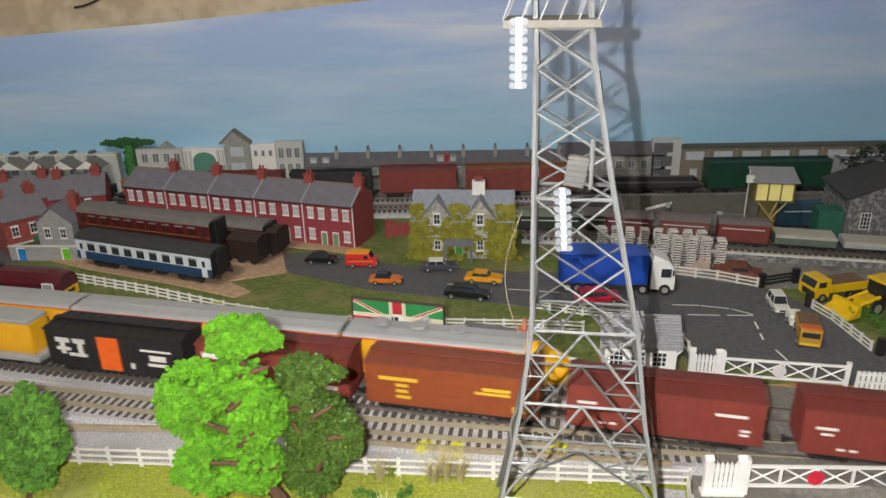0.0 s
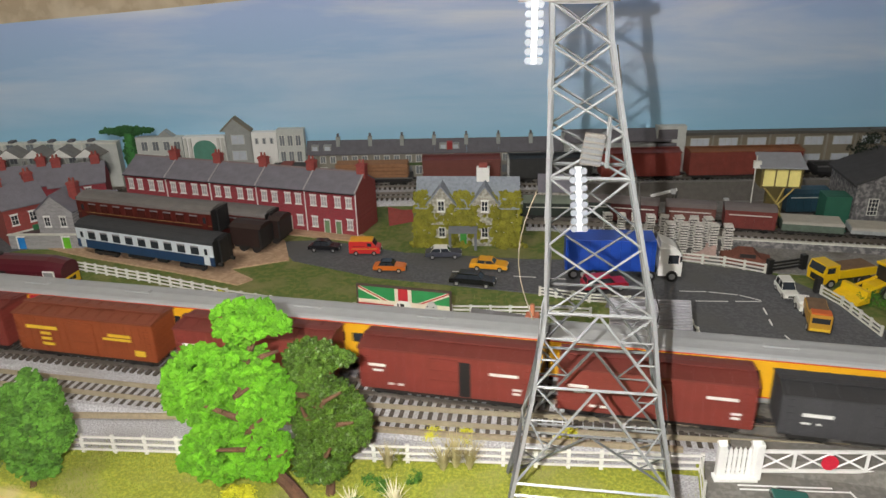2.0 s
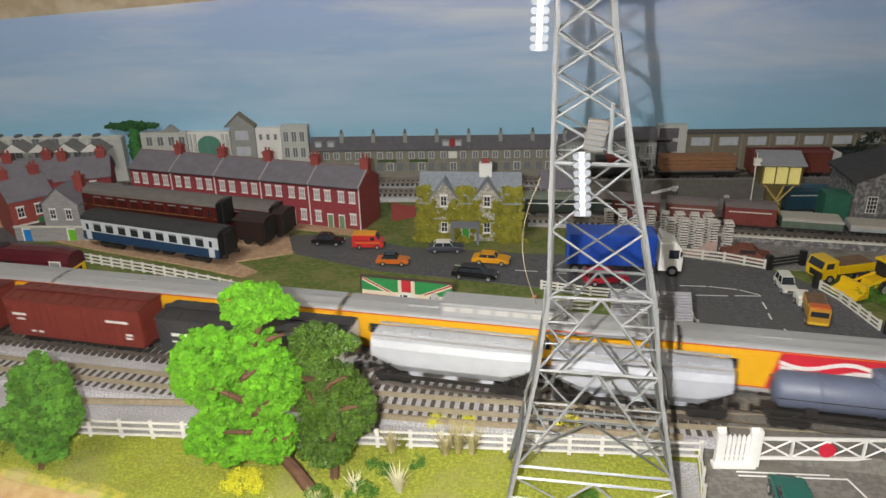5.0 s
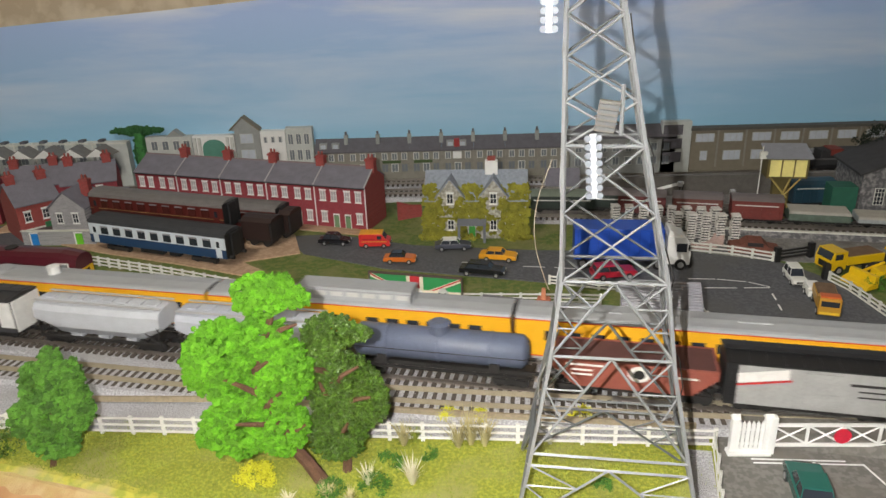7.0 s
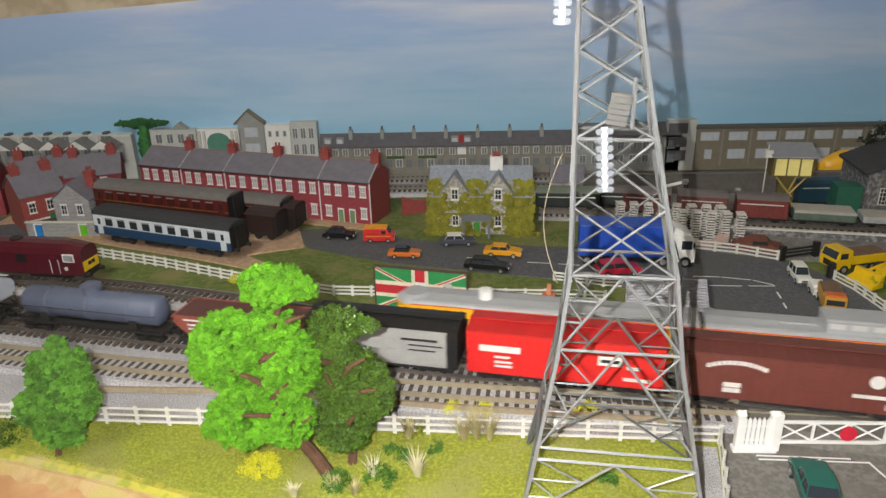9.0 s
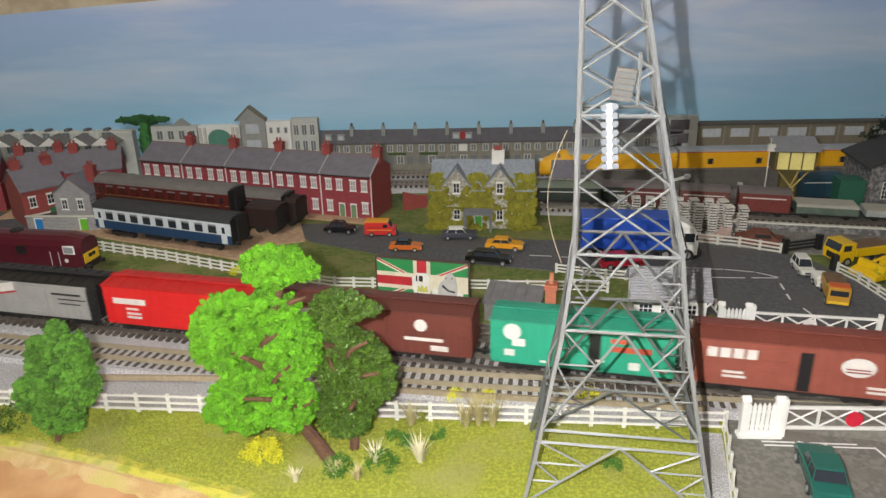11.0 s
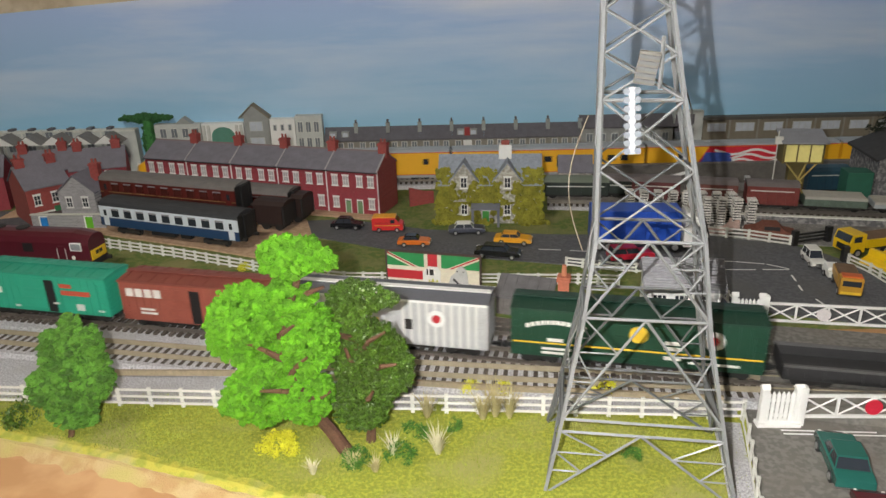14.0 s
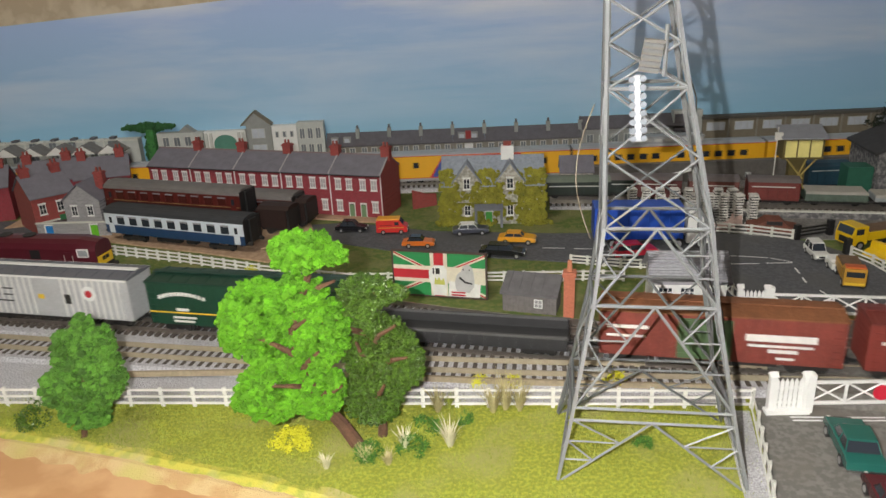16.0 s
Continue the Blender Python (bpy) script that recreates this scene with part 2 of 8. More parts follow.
def part(name, bm, material, parent, label="", smooth=False, m=None):
    ob = new(name, mesh_of(name, bm, material, smooth))
    ob.parent = parent
    if m is not None:
        ob.matrix_basis = m
    if label:
        ob["label"] = label
    return ob


def share(name, me, parent, m, label=""):
    ob = new(name, me)
    ob.parent, ob.matrix_basis = parent, m
    if label:
        ob["label"] = label
    return ob


def thing(name, m, label, category, group="", kind=""):
    ob = new(name)
    ob.empty_display_size = 0.01
    ob.matrix_basis = m
    return tagged(ob, label, category, group, kind)


def setting(name, bm, material, label, smooth=False, kind="structure"):
    ob = new(name, mesh_of(name, bm, material, smooth))
    return tagged(ob, label, name.split("_")[0], "", kind)


def slab(name, pts, z0, z1, material, label):
    bm = B()
    prism(bm, pts, z0, z1, "z")
    return setting(name, bm, material, label)


def along(p, q):
    return math.degrees(math.atan2(q[1] - p[1], q[0] - p[0]))


# ---- room and baseboard ----
XL, XR, YF, YB = -3.6, 1.75, -1.6, 1.9


def room():
    for nm, a in (("wall_south", (XL - 0.1, XR + 0.1, YF - 0.1, YF)), ("wall_north", (XL - 0.1, XR + 0.1, YB, YB + 0.1)), ("wall_west", (XL - 0.1, XL, YF, YB)), ("wall_east", (XR, XR + 0.1, YF, YB))):
        setting(nm, bx(B(), *a, -0.95, 2.2), ROOMWALL, "beige lined wall of the railway room")
    setting("floor", bx(B(), XL, XR, YF, YB, -1.0, -0.95), BARE, "plain floor of the railway room")
    setting("ceiling", bx(B(), XL, XR, YF, YB, 2.2, 2.25), ROOMCEIL, "plain dull ceiling")
    bm = bx(B(), -3.5, 1.65, 0.25, 1.24, -0.06, -0.004, 0.002)
    for x in (-3.3, -1.6, 0.0, 1.5):
        for y in (0.3, 1.18):
            bx(bm, x, x + 0.05, y, y + 0.05, -0.95, -0.06)
    setting("baseboard", bm, BARE, "bare orange-brown plywood baseboard with yellowed edge")
    # sky board with its sloping top edge, lining board behind it
    prism(b0 := B(), [(-3.5, -0.004), (1.65, -0.004), (1.65, 0.62), (0.35, 0.345), (-0.2, 0.2915), (-0.42, 0.276), (-0.69, 0.2585), (-1.6, 0.22), (-3.5, 0.2)], 1.2, 1.206, "y")
    setting("backdrop", b0, SKY, "printed blue-grey cloudy sky on board")
    setting("panel_behind", bx(B(), -3.5, 1.65, 1.24, 1.25, -0.004, 1.1), CHIP, "beige patterned lining board above the sky")
    bm = B()
    c = [(-0.56 + 0.16 * i / 10, 1.238, 0.30 + 0.10 * (i / 10) ** 1.6) for i in range(11)]
    for p, q in zip(c, c[1:]):
        rod(bm, p, q, 0.0018, 5)
    part("cable", bm, DARK, bpy.data.objects["panel_behind"])


room()

# ---- ground sheets ----
setting("ground", bx(B(), -3.5, 1.65, 0.62, 1.2, -0.004, 0.0), FIELD, "olive green flocked layout surface")
slab("lawn_front", [(-3.5, 0.62), (-3.5, 0.51), (-0.62, 0.51), (-0.45, 0.505), (-0.32, 0.480), (-0.225, 0.453), (-0.142, 0.425), (-0.08, 0.403), (0.0, 0.375), (0.1, 0.34), (0.17, 0.318), (0.1865, 0.39), (0.2095, 0.47), (0.2165, 0.492), (0.235, 0.62)], -0.004, 0.0, GRASS, "yellow-green static grass lawn along the front")
# the two main lines: ballast bed, sleepers, rails
SC = math.hypot(1, 0.2123)


def line_y(c, m, xa, xb, x):
    """A straight skew line that eases to level past xa (left) and xb (right)."""
    w = 0.3
    if x < xa:
        u = min((xa - x) / w, 1)
        return c + m * (xa - w * (u - u * u / 2))
    if x > xb:
        u = min((x - xb) / w, 1)
        return c + m * (xb + w * (u - u * u / 2))
    return c + m * x


def loop_path(c, m, yb, xe, step=0.01):
    """Points of a line along the front, round the right-hand end and back along the rear."""
    pts, x = [], -3.45
    while x < xe:
        pts.append((x, line_y(c, m, -0.5, 0.5, x)))
        x += step
    y0 = pts[-1][1]
    r, xc = (yb - y0) / 2, pts[-1][0]
    n = int(math.pi * r / step)
    pts += [(xc + r * math.sin(math.pi * i / n), y0 + r - r * math.cos(math.pi * i / n)) for i in range(1, n + 1)]
    x = xc - step
    while x > -3.45:
        pts.append((x, yb))
        x -= step
    return pts


class Line:
    def __init__(self, pts, x_zero):
        self.p = [Vector(p) for p in pts]
        s = [0.0]
        for a, b in zip(self.p, self.p[1:]):
            s.append(s[-1] + (b - a).length)
        i0 = min(range(len(pts) // 3), key=lambda i: abs(pts[i][0] - x_zero))
        self.s = np.array(s) - s[i0] + (pts[i0][0] - x_zero)
        self.x, self.y = np.array([p[0] for p in pts]), np.array([p[1] for p in pts])

    def at(self, s):
        return float(np.interp(s, self.s, self.x)), float(np.interp(s, self.s, self.y))

    def chord(self, s0, s1):
        a, b = self.at(s0), self.at(s1)
        return ((a[0] + b[0]) / 2, (a[1] + b[1]) / 2, along(a, b))


FREIGHT = Line(loop_path(0.573, -0.2123, 1.15, 0.93), 0.0)
PASS = Line(loop_path(0.618, -0.208, 1.097, 0.855), 0.0)
RAIL = 0.010


def ribbon(pts, half, z0, z1, bm, slope=0.0):
    """A bed of even width along a run of points."""
    rows = []
    for i, p in enumerate(pts):
        a, b = Vector(pts[max(i - 1, 0)]), Vector(pts[min(i + 1, len(pts) - 1)])
        d = (b - a).normalized()
        n = Vector((-d.y, d.x))
        p = Vector(p)
        rows.append([bm.verts.new((*(p + n * o), z)) for o, z in ((-half - slope, z0), (-half, z1), (half, z1), (half + slope, z0))])
    for a, b in zip(rows, rows[1:]):
        for k in range(3):
            bm.faces.new((a[k], b[k], b[k + 1], a[k + 1]))
    bmesh.ops.recalc_face_normals(bm, faces=bm.faces)
    return bm


SLEEPER_ME = mesh_of("sleeper", bx(B(), -0.00175, 0.00175, -0.0155, 0.0155, 0.0, 0.0022), SLEEPER)


def track(name, pts, x_sl, z=0.0045, label="", sleepers=300, bed=0.024, pitch=0.0078, sunk=0.0):
    """Rails and sleepers on a ballast bed."""
    road = thing(name, pose(0, 0, 0), label, "railway track", "running lines", "structure")
    part("ballast_bed", ribbon(pts, bed, -0.001, z, B(), 0.006), BALLAST, road, "pale grey granite ballast")
    for side in (-1, 1):
        bm = B()
        off = []
        for i, p in enumerate(pts):
            a, b = Vector(pts[max(i - 1, 0)]), Vector(pts[min(i + 1, len(pts) - 1)])
            d = (b - a).normalized()
            off.append(Vector(p) + Vector((-d.y, d.x)) * 0.0086 * side)
        ribbon(off, 0.0005, z + 0.0015, RAIL, bm)
        ribbon(off, 0.0009, z + 0.0012, z + 0.0020, bm)
        part("rail", bm, STEEL, road)
    ln = Line(pts, pts[0][0])
    total, n, rest = ln.s[-1] - ln.s[0], 0, B()
    k = int(total / pitch)
    for i in range(k):
        s = ln.s[0] + i * pitch
        x, y, a = ln.chord(s, s + 0.002)
        if x_sl[0] < x < x_sl[1] and y < 0.9 and n < sleepers:
            share("sleeper", SLEEPER_ME, road, pose(x, y, z - sunk, 0, 0, a))
            n += 1
        else:
            c, sn = math.cos(radians(a)), math.sin(radians(a))
            vs = [rest.verts.new((x + c * u - sn * v, y + sn * u + c * v, z - sunk + w)) for w in (0, 0.0022) for u, v in ((-0.00175, -0.0155), (0.00175, -0.0155), (0.00175, 0.0155), (-0.00175, 0.0155))]
            for q in ((4, 5, 6, 7), (0, 1, 5, 4), (1, 2, 6, 5), (2, 3, 7, 6), (3, 0, 4, 7)):
                rest.faces.new([vs[j] for j in q])
    if len(rest.verts):
        ob = part("sleepers_beyond", rest, SLEEPER, road)
        ob["kind"] = "stuff"
    else:
        rest.free()
    return road


# ---- rolling stock ----
def bogie(parent, x, wheel_r=0.0055, frame="truck"):
    t = part(frame, bx(bx(B(), x - 0.0125, x + 0.0125, -0.0125, -0.0105, RAIL + 0.003, RAIL + 0.0075, 0.0006), x - 0.0125, x + 0.0125, 0.0105, 0.0125, RAIL + 0.003, RAIL + 0.0075, 0.0006), DARK, parent)
    bm = bx(B(), x - 0.003, x + 0.003, -0.0125, 0.0125, RAIL + 0.003, RAIL + 0.009)
    part("bolster", bm, DARK, t)
    for dx in (-0.0095, 0.0095):
        bm = B()
        for s in (-1, 1):
            rod(bm, (x + dx, s * 0.0075, RAIL + wheel_r), (x + dx, s * 0.0098, RAIL + wheel_r), wheel_r, 14)
        rod(bm, (x + dx, -0.0098, RAIL + wheel_r), (x + dx, 0.0098, RAIL + wheel_r), 0.0012, 6)
        part("wheelset", bm, DARK, t)
    return t


def coupler(parent, x, s):
    bm = bx(B(), min(x, x + s * 0.006), max(x, x + s * 0.006), -0.0012, 0.0012, RAIL + 0.007, RAIL + 0.0095, 0.0004)
    bx(bm, min(x + s * 0.005, x + s * 0.0085), max(x + s * 0.005, x + s * 0.0085), -0.002, 0.002, RAIL + 0.006, RAIL + 0.0105, 0.0005)
    part("coupler", bm, BLACK, parent)


W2 = 0.0170
SILL, EAVE, RIDGE = 0.0195, 0.0555, 0.0590


def bars(parent, name, m, specs, side=-1, y=W2 + 0.0006):
    """Plain lettering bars on a flank: x0, x1, z0, z1."""
    k = (EAVE - SILL) / 0.0405
    for x0, x1, z0, z1 in specs:
        part(name, bx(B(), x0, x1, side * y - 0.0003, side * y + 0.0003, SILL + (z0 - SILL) * k, SILL + (z1 - SILL) * k), m, parent)


def disc(parent, name, m, x, z, r, y=-(W2 + 0.0006), w=0.0003, r_in=0.0):
    bm = B()
    rod(bm, (x, y - w, z), (x, y + w, z), r, 24)
    return part(name, bm, m, parent)


def paint(name, c, rough=0.5, var=0.16):
    return mat(name, c, rough, 0.0, var, 70.0, 0.05, 500.0)


def boxcar(L, body, roof, door=None, label="", doors=1, open_door=False, rib=0.0075, ends=None, eave=EAVE, door_at=0.0, door_w=0.024, rib_paint=None):
    car = thing("boxcar", pose(0, 0, 0), label, "boxcar", "freight train")
    h, dz = L / 2, RIDGE - EAVE
    bm = bx(B(), -h, h, -W2, W2, SILL, eave, 0.0007)
    part("body", bm, body, car)
    rw = 0.0012 if rib_paint else 0.0004
    rm = mesh_of("side_rib", bx(B(), -rw, rw, -W2 - 0.0005, W2 + 0.0005, SILL + 0.001, eave - 0.001), rib_paint or body)
    x = -h + rib
    while x < h - 0.004:
        if abs(x - door_at) > door_w * 0.55 * max(doors, 1):
            share("side_rib", rm, car, pose(x, 0, 0))
        x += rib
    bm = prism(B(), [(-W2 - 0.0008, eave), (-W2 - 0.0008, eave + 0.0012), (0, eave + dz), (W2 + 0.0008, eave + 0.0012), (W2 + 0.0008, eave)], -h - 0.0006, h + 0.0006)
    rf = part("roof", bm, roof, car)
    rr = mesh_of("roof_rib", prism(B(), [(-W2 - 0.0006, eave + 0.0014), (-W2 - 0.0006, eave + 0.0018), (0, eave + dz + 0.0006), (W2 + 0.0006, eave + 0.0018), (W2 + 0.0006, eave + 0.0014)], -0.0006, 0.0006), roof)
    for i in range(11):
        x = -h + 0.004 + (L - 0.008) * i / 10
        share("roof_rib", rr, rf, pose(x, 0, 0))
    part("running_board", bx(B(), -h, h, -0.0028, 0.0028, eave + dz + 0.0009, eave + dz + 0.0017), roof, car)
    for s in (-1, 1):
        ep = part("end_panel", bx(B(), s * h - 0.0002, s * h + 0.0002, -W2 + 0.001, W2 - 0.001, SILL + 0.002, eave - 0.001), ends or body, car)
        for k in range(7):
            z = SILL + 0.004 + k * 0.0046
            part("end_rib", bx(B(), s * h - 0.0006, s * h + 0.0006, -W2 + 0.002, W2 - 0.002, z, z + 0.0018), ends or body, ep)
        ld = part("ladder", bx(B(), s * (h - 0.0055) - 0.0030, s * (h - 0.0055) - 0.0026, -W2 - 0.0013, -W2 - 0.0005, SILL + 0.001, SILL + 0.031), ends or body, car)
        for k in range(6):
            z = SILL + 0.002 + k * 0.0055
            part("rung", bx(B(), s * (h - 0.0055) - 0.0028, s * (h - 0.0055) + 0.0028, -W2 - 0.0012, -W2 - 0.0006, z, z + 0.0005), ends or body, ld)
        coupler(car, s * h, s)
        bogie(car, s * (h - 0.022))
    for k in range(doors):
        dx = door_at + (k - (doors - 1) / 2) * door_w
        d = part("door", bx(B(), dx - door_w / 2, dx + door_w / 2, -W2 - 0.0013, -W2 - 0.0003, SILL + 0.0012, eave - 0.0022, 0.0003), door or body, car)
        bm = B()
        for i in range(4):
            z = SILL + 0.005 + i * 0.009
            bx(bm, dx - door_w / 2, dx + door_w / 2, -W2 - 0.0017, -W2 - 0.0012, z, z + 0.0007)
        part("door_ribs", bm, door or body, d)
        if open_door:
            part("opening", bx(B(), dx + door_w / 2, dx + door_w / 2 + 0.009, -W2 - 0.0007, -W2 + 0.0004, SILL + 0.0012, eave - 0.004), BLACK, car)
    bm = bx(B(), -h + 0.003, h - 0.003, -0.006, 0.006, SILL - 0.005, SILL + 0.001)
    bx(bm, -h * 0.5, h * 0.5, -W2 + 0.001, -W2 + 0.0016, SILL - 0.0025, SILL)
    bx(bm, 0.004, 0.018, -0.010, -0.004, SILL - 0.007, SILL)
    part("underframe", bm, DARK, car)
    return car


def letters(car, m, L, kind):
    """Bars standing for the painted lettering of a car."""
    h, z = L / 2, SILL
    if kind == "plain":
        bars(car, "lettering", m, [(-h + .008, -h + .022, z + .024, z + .0265), (-h + .012, -h + .020, z + .019, z + .021), (h - .034, h - .012, z + .026, z + .0285), (h - .016, h - .009, z + .013, z + .015), (h - .016, h - .010, z + .009, z + .011), (-h + .024, -h + .029, z + .006, z + .008), (-h + .032, -h + .037, z + .006, z + .008)])
    elif kind == "yellow":
        bars(car, "lettering", m, [(-h + .012, -h + .044, z + .026, z + .0295), (-h + .026, -h + .036, z + .020, z + .023), (-h + .026, -h + .036, z + .014, z + .017), (-h + .026, -h + .038, z + .008, z + .011), (h - .050, h - .022, z + .021, z + .0235), (h - .044, h - .022, z + .025, z + .028), (h - .020, h - .010, z + .006, z + .012)])
    elif kind == "slogan":
        bars(car, "lettering", m, [(-h + .006, -h + .048, z + .028, z + .034), (-h + .020, -h + .038, z + .018, z + .020), (-h + .020, -h + .036, z + .013, z + .015), (h - .046, h - .014, z + .020, z + .026), (h - .042, h - .028, z + .027, z + .030), (h - .020, h - .010, z + .008, z + .012)])
    elif kind == "wide":
        bars(car, "lettering", m, [(-h + .010, -h + .042, z + .023, z + .029), (-h + .022, -h + .034, z + .017, z + .019), (-h + .022, -h + .036, z + .012, z + .014), (-h + .022, -h + .036, z + .008, z + .010), (h - .028, h - .018, z + .018, z + .021), (h - .030, h - .010, z + .007, z + .010)])


def arc_lettering(car, m, xc, z, w):
    bm = B()
    n = 12
    for i in range(n):
        u = -1 + 2 * (i + 0.5) / n
        x, zz = xc + u * w / 2, z - 0.0045 * u * u
        bx(bm, x - w / n * 0.40, x + w / n * 0.40, -W2 - 0.0009, -W2 - 0.0003, zz - 0.0016, zz + 0.0016)
    part("lettering", bm, m, car)


def hopper(L, body, label, kind="covered", logo=None):
    car = thing("hopper_wagon", pose(0, 0, 0), label, "hopper wagon", "freight train")
    h = L / 2
    if kind == "covered":
        prof = [(-W2, 0.034), (-W2 * 1.02, 0.040), (-W2, 0.054), (-W2 * 0.8, 0.060), (-W2 * 0.35, 0.063), (W2 * 0.35, 0.063), (W2 * 0.8, 0.060), (W2, 0.054), (W2 * 1.02, 0.040), (W2, 0.034), (0.010, 0.0225), (-0.010, 0.0225)]
        bm = B()
        rows = []
        for x, k in ((-h, 0.0), (-h + 0.004, 0.25), (-h + 0.022, 1), (h - 0.022, 1), (h - 0.004, 0.25), (h, 0.0)):
            rows.append([bm.verts.new((x, y * (0.9 + 0.1 * k), z if z > 0.05 else z + (0.05 - z) * (1 - k) * 0.55)) for y, z in prof])
        for a, b in zip(rows, rows[1:]):
            for i in range(len(prof)):
                bm.faces.new((a[i], b[i], b[(i + 1) % len(prof)], a[(i + 1) % len(prof)]))
        bm.faces.new(rows[0]), bm.faces.new(list(reversed(rows[-1])))
        bmesh.ops.recalc_face_normals(bm, faces=bm.faces)
        part("hopper_body", bm, body, car, smooth=False)
        for i in range(8):
            x = -h + 0.012 + (L - 0.024) * i / 7
            part("roof_hatch", bx(B(), x - 0.004, x + 0.004, -0.005, 0.005, 0.063, 0.0648, 0.0004), body, car)
        part("roof_walk", bx(bx(B(), -h, h, -0.0125, -0.0095, 0.0635, 0.0642), -h, h, 0.0095, 0.0125, 0.0635, 0.0642), mat("walkway_grey", (0.45, 0.45, 0.45), 0.6), car)
    else:
        bm = prism(B(), [(-h, 0.0485), (h, 0.0485), (h, 0.040), (h - 0.018, 0.022), (-h + 0.018, 0.022), (-h, 0.040)], -W2, W2, "y")
        part("hopper_body", bm, body, car)
        n = 9
        for i in range(n):
            x = -h + 0.003 + (L - 0.006) * i / (n - 1)
            zl = 0.041 if abs(x) > h - 0.012 else 0.024
            part("side_post", bx(B(), x - 0.0007, x + 0.0007, -W2 - 0.0012, -W2, zl, 0.0485), body, car)
        for s in (-1, 1):
            part("top_rail", bx(B(), -h, h, min(s * W2, s * (W2 + 0.0015)), max(s * W2, s * (W2 + 0.0015)), 0.0470, 0.0490), body, car)
        part("load", bx(B(), -h + 0.002, h - 0.002, -W2 + 0.001, W2 - 0.001, 0.0484, 0.0488), mat("hopper_inside", (0.11, 0.045, 0.04), 0.9), car)
    bm = B()
    for x in (-h * 0.45, 0, h * 0.45):
        prism(bm, [(x - 0.008, 0.030), (x + 0.008, 0.030), (x + 0.004, 0.0165), (x - 0.004, 0.0165)], -0.010, 0.010, "y")
    part("discharge_chutes", bm, body, car)
    bm = bx(B(), -h + 0.002, h - 0.002, -W2 + 0.001, -W2 + 0.003, 0.019, 0.0215)
    bx(bm, -h + 0.002, h - 0.002, W2 - 0.003, W2 - 0.001, 0.019, 0.0215)
    for s in (-1, 1):
        for y in (-W2 + 0.002, W2 - 0.002):
            rod(bm, (s * (h - 0.003), y, 0.021), (s * (h - 0.003), y, 0.042), 0.0008, 5)
            rod(bm, (s * (h - 0.003), y, 0.021), (s * (h - 0.020), y, 0.034), 0.0007, 5)
        coupler(car, s * h, s)
        bogie(car, s * (h - 0.016))
    part("underframe", bm, DARK, car)
    squash(car, 0.76 if kind == "covered" else 1.0)
    return car


def squash(car, k, z0=0.0225):
    """Lower the upper works of a wagon above its frame."""
    for ob in car.children:
        if ob.name.split(".")[0] in ("hopper_body", "roof_hatch", "roof_walk", "side_post", "top_rail", "load", "round_emblem", "emblem_figure", "lettering"):
            for v in ob.data.vertices:
                if v.co.z > z0:
                    v.co.z = z0 + (v.co.z - z0) * k


def tank_car(L, body, label):
    car = thing("tank_car", pose(0, 0, 0), label, "tank car", "freight train")
    h, r, zc = L / 2, 0.0138, 0.0378
    bm = B()
    rows = []
    for x, k in ((-h + 0.004, 0.3), (-h + 0.006, 0.75), (-h + 0.010, 1), (h - 0.010, 1), (h - 0.006, 0.75), (h - 0.004, 0.3)):
        rows.append([bm.verts.new((x, r * k * math.cos(a), zc + r * k * math.sin(a))) for a in [2 * math.pi * i / 28 for i in range(28)]])
    for a, b in zip(rows, rows[1:]):
        for i in range(28):
            bm.faces.new((a[i], b[i], b[(i + 1) % 28], a[(i + 1) % 28]))
    bm.faces.new(rows[0]), bm.faces.new(list(reversed(rows[-1])))
    bmesh.ops.recalc_face_normals(bm, faces=bm.faces)
    part("tank", bm, body, car, smooth=True)
    bm = B()
    for x in (-h * 0.55, 0, h * 0.55):
        for i in range(24):
            a0, a1 = 2 * math.pi * i / 24, 2 * math.pi * (i + 1) / 24
            rod(bm, (x, (r + 0.0003) * math.cos(a0), zc + (r + 0.0003) * math.sin(a0)), (x, (r + 0.0003) * math.cos(a1), zc + (r + 0.0003) * math.sin(a1)), 0.0007, 4)
    part("tank_bands", bm, body, car)
    bm = rod(B(), (0, 0, zc + r - 0.003), (0, 0, zc + r + 0.006), 0.0085, 18)
    rod(bm, (0, 0, zc + r + 0.006), (0, 0, zc + r + 0.008), 0.0095, 18, 0.006)
    part("dome", bm, body, car)
    bm = bx(B(), -h, h, -0.006, 0.006, 0.0185, 0.0225)
    bx(bm, -h, h, -W2 + 0.001, -W2 + 0.004, 0.0215, 0.0228)
    bx(bm, -h, h, W2 - 0.004, W2 - 0.001, 0.0215, 0.0228)
    for x in (-h * 0.6, h * 0.6):
        bx(bm, x - 0.004, x + 0.004, -0.013, 0.013, 0.022, 0.031)
    part("underframe", bm, DARK, car)
    bm = B()
    for s in (-1, 1):
        rod(bm, (-h + 0.006, s * (r + 0.002), zc + 0.001), (h - 0.006, s * (r + 0.002), zc + 0.001), 0.0004, 5)
        for i in range(6):
            x = -h + 0.006 + (L - 0.012) * i / 5
            rod(bm, (x, s * (r + 0.002), zc + 0.001), (x, s * (r - 0.0005), zc + 0.001), 0.0004, 5)
    part("handrail", bm, DARK, car)
    for s in (-1, 1):
        coupler(car, s * h, s)
        bogie(car, s * (h - 0.018))
    return car


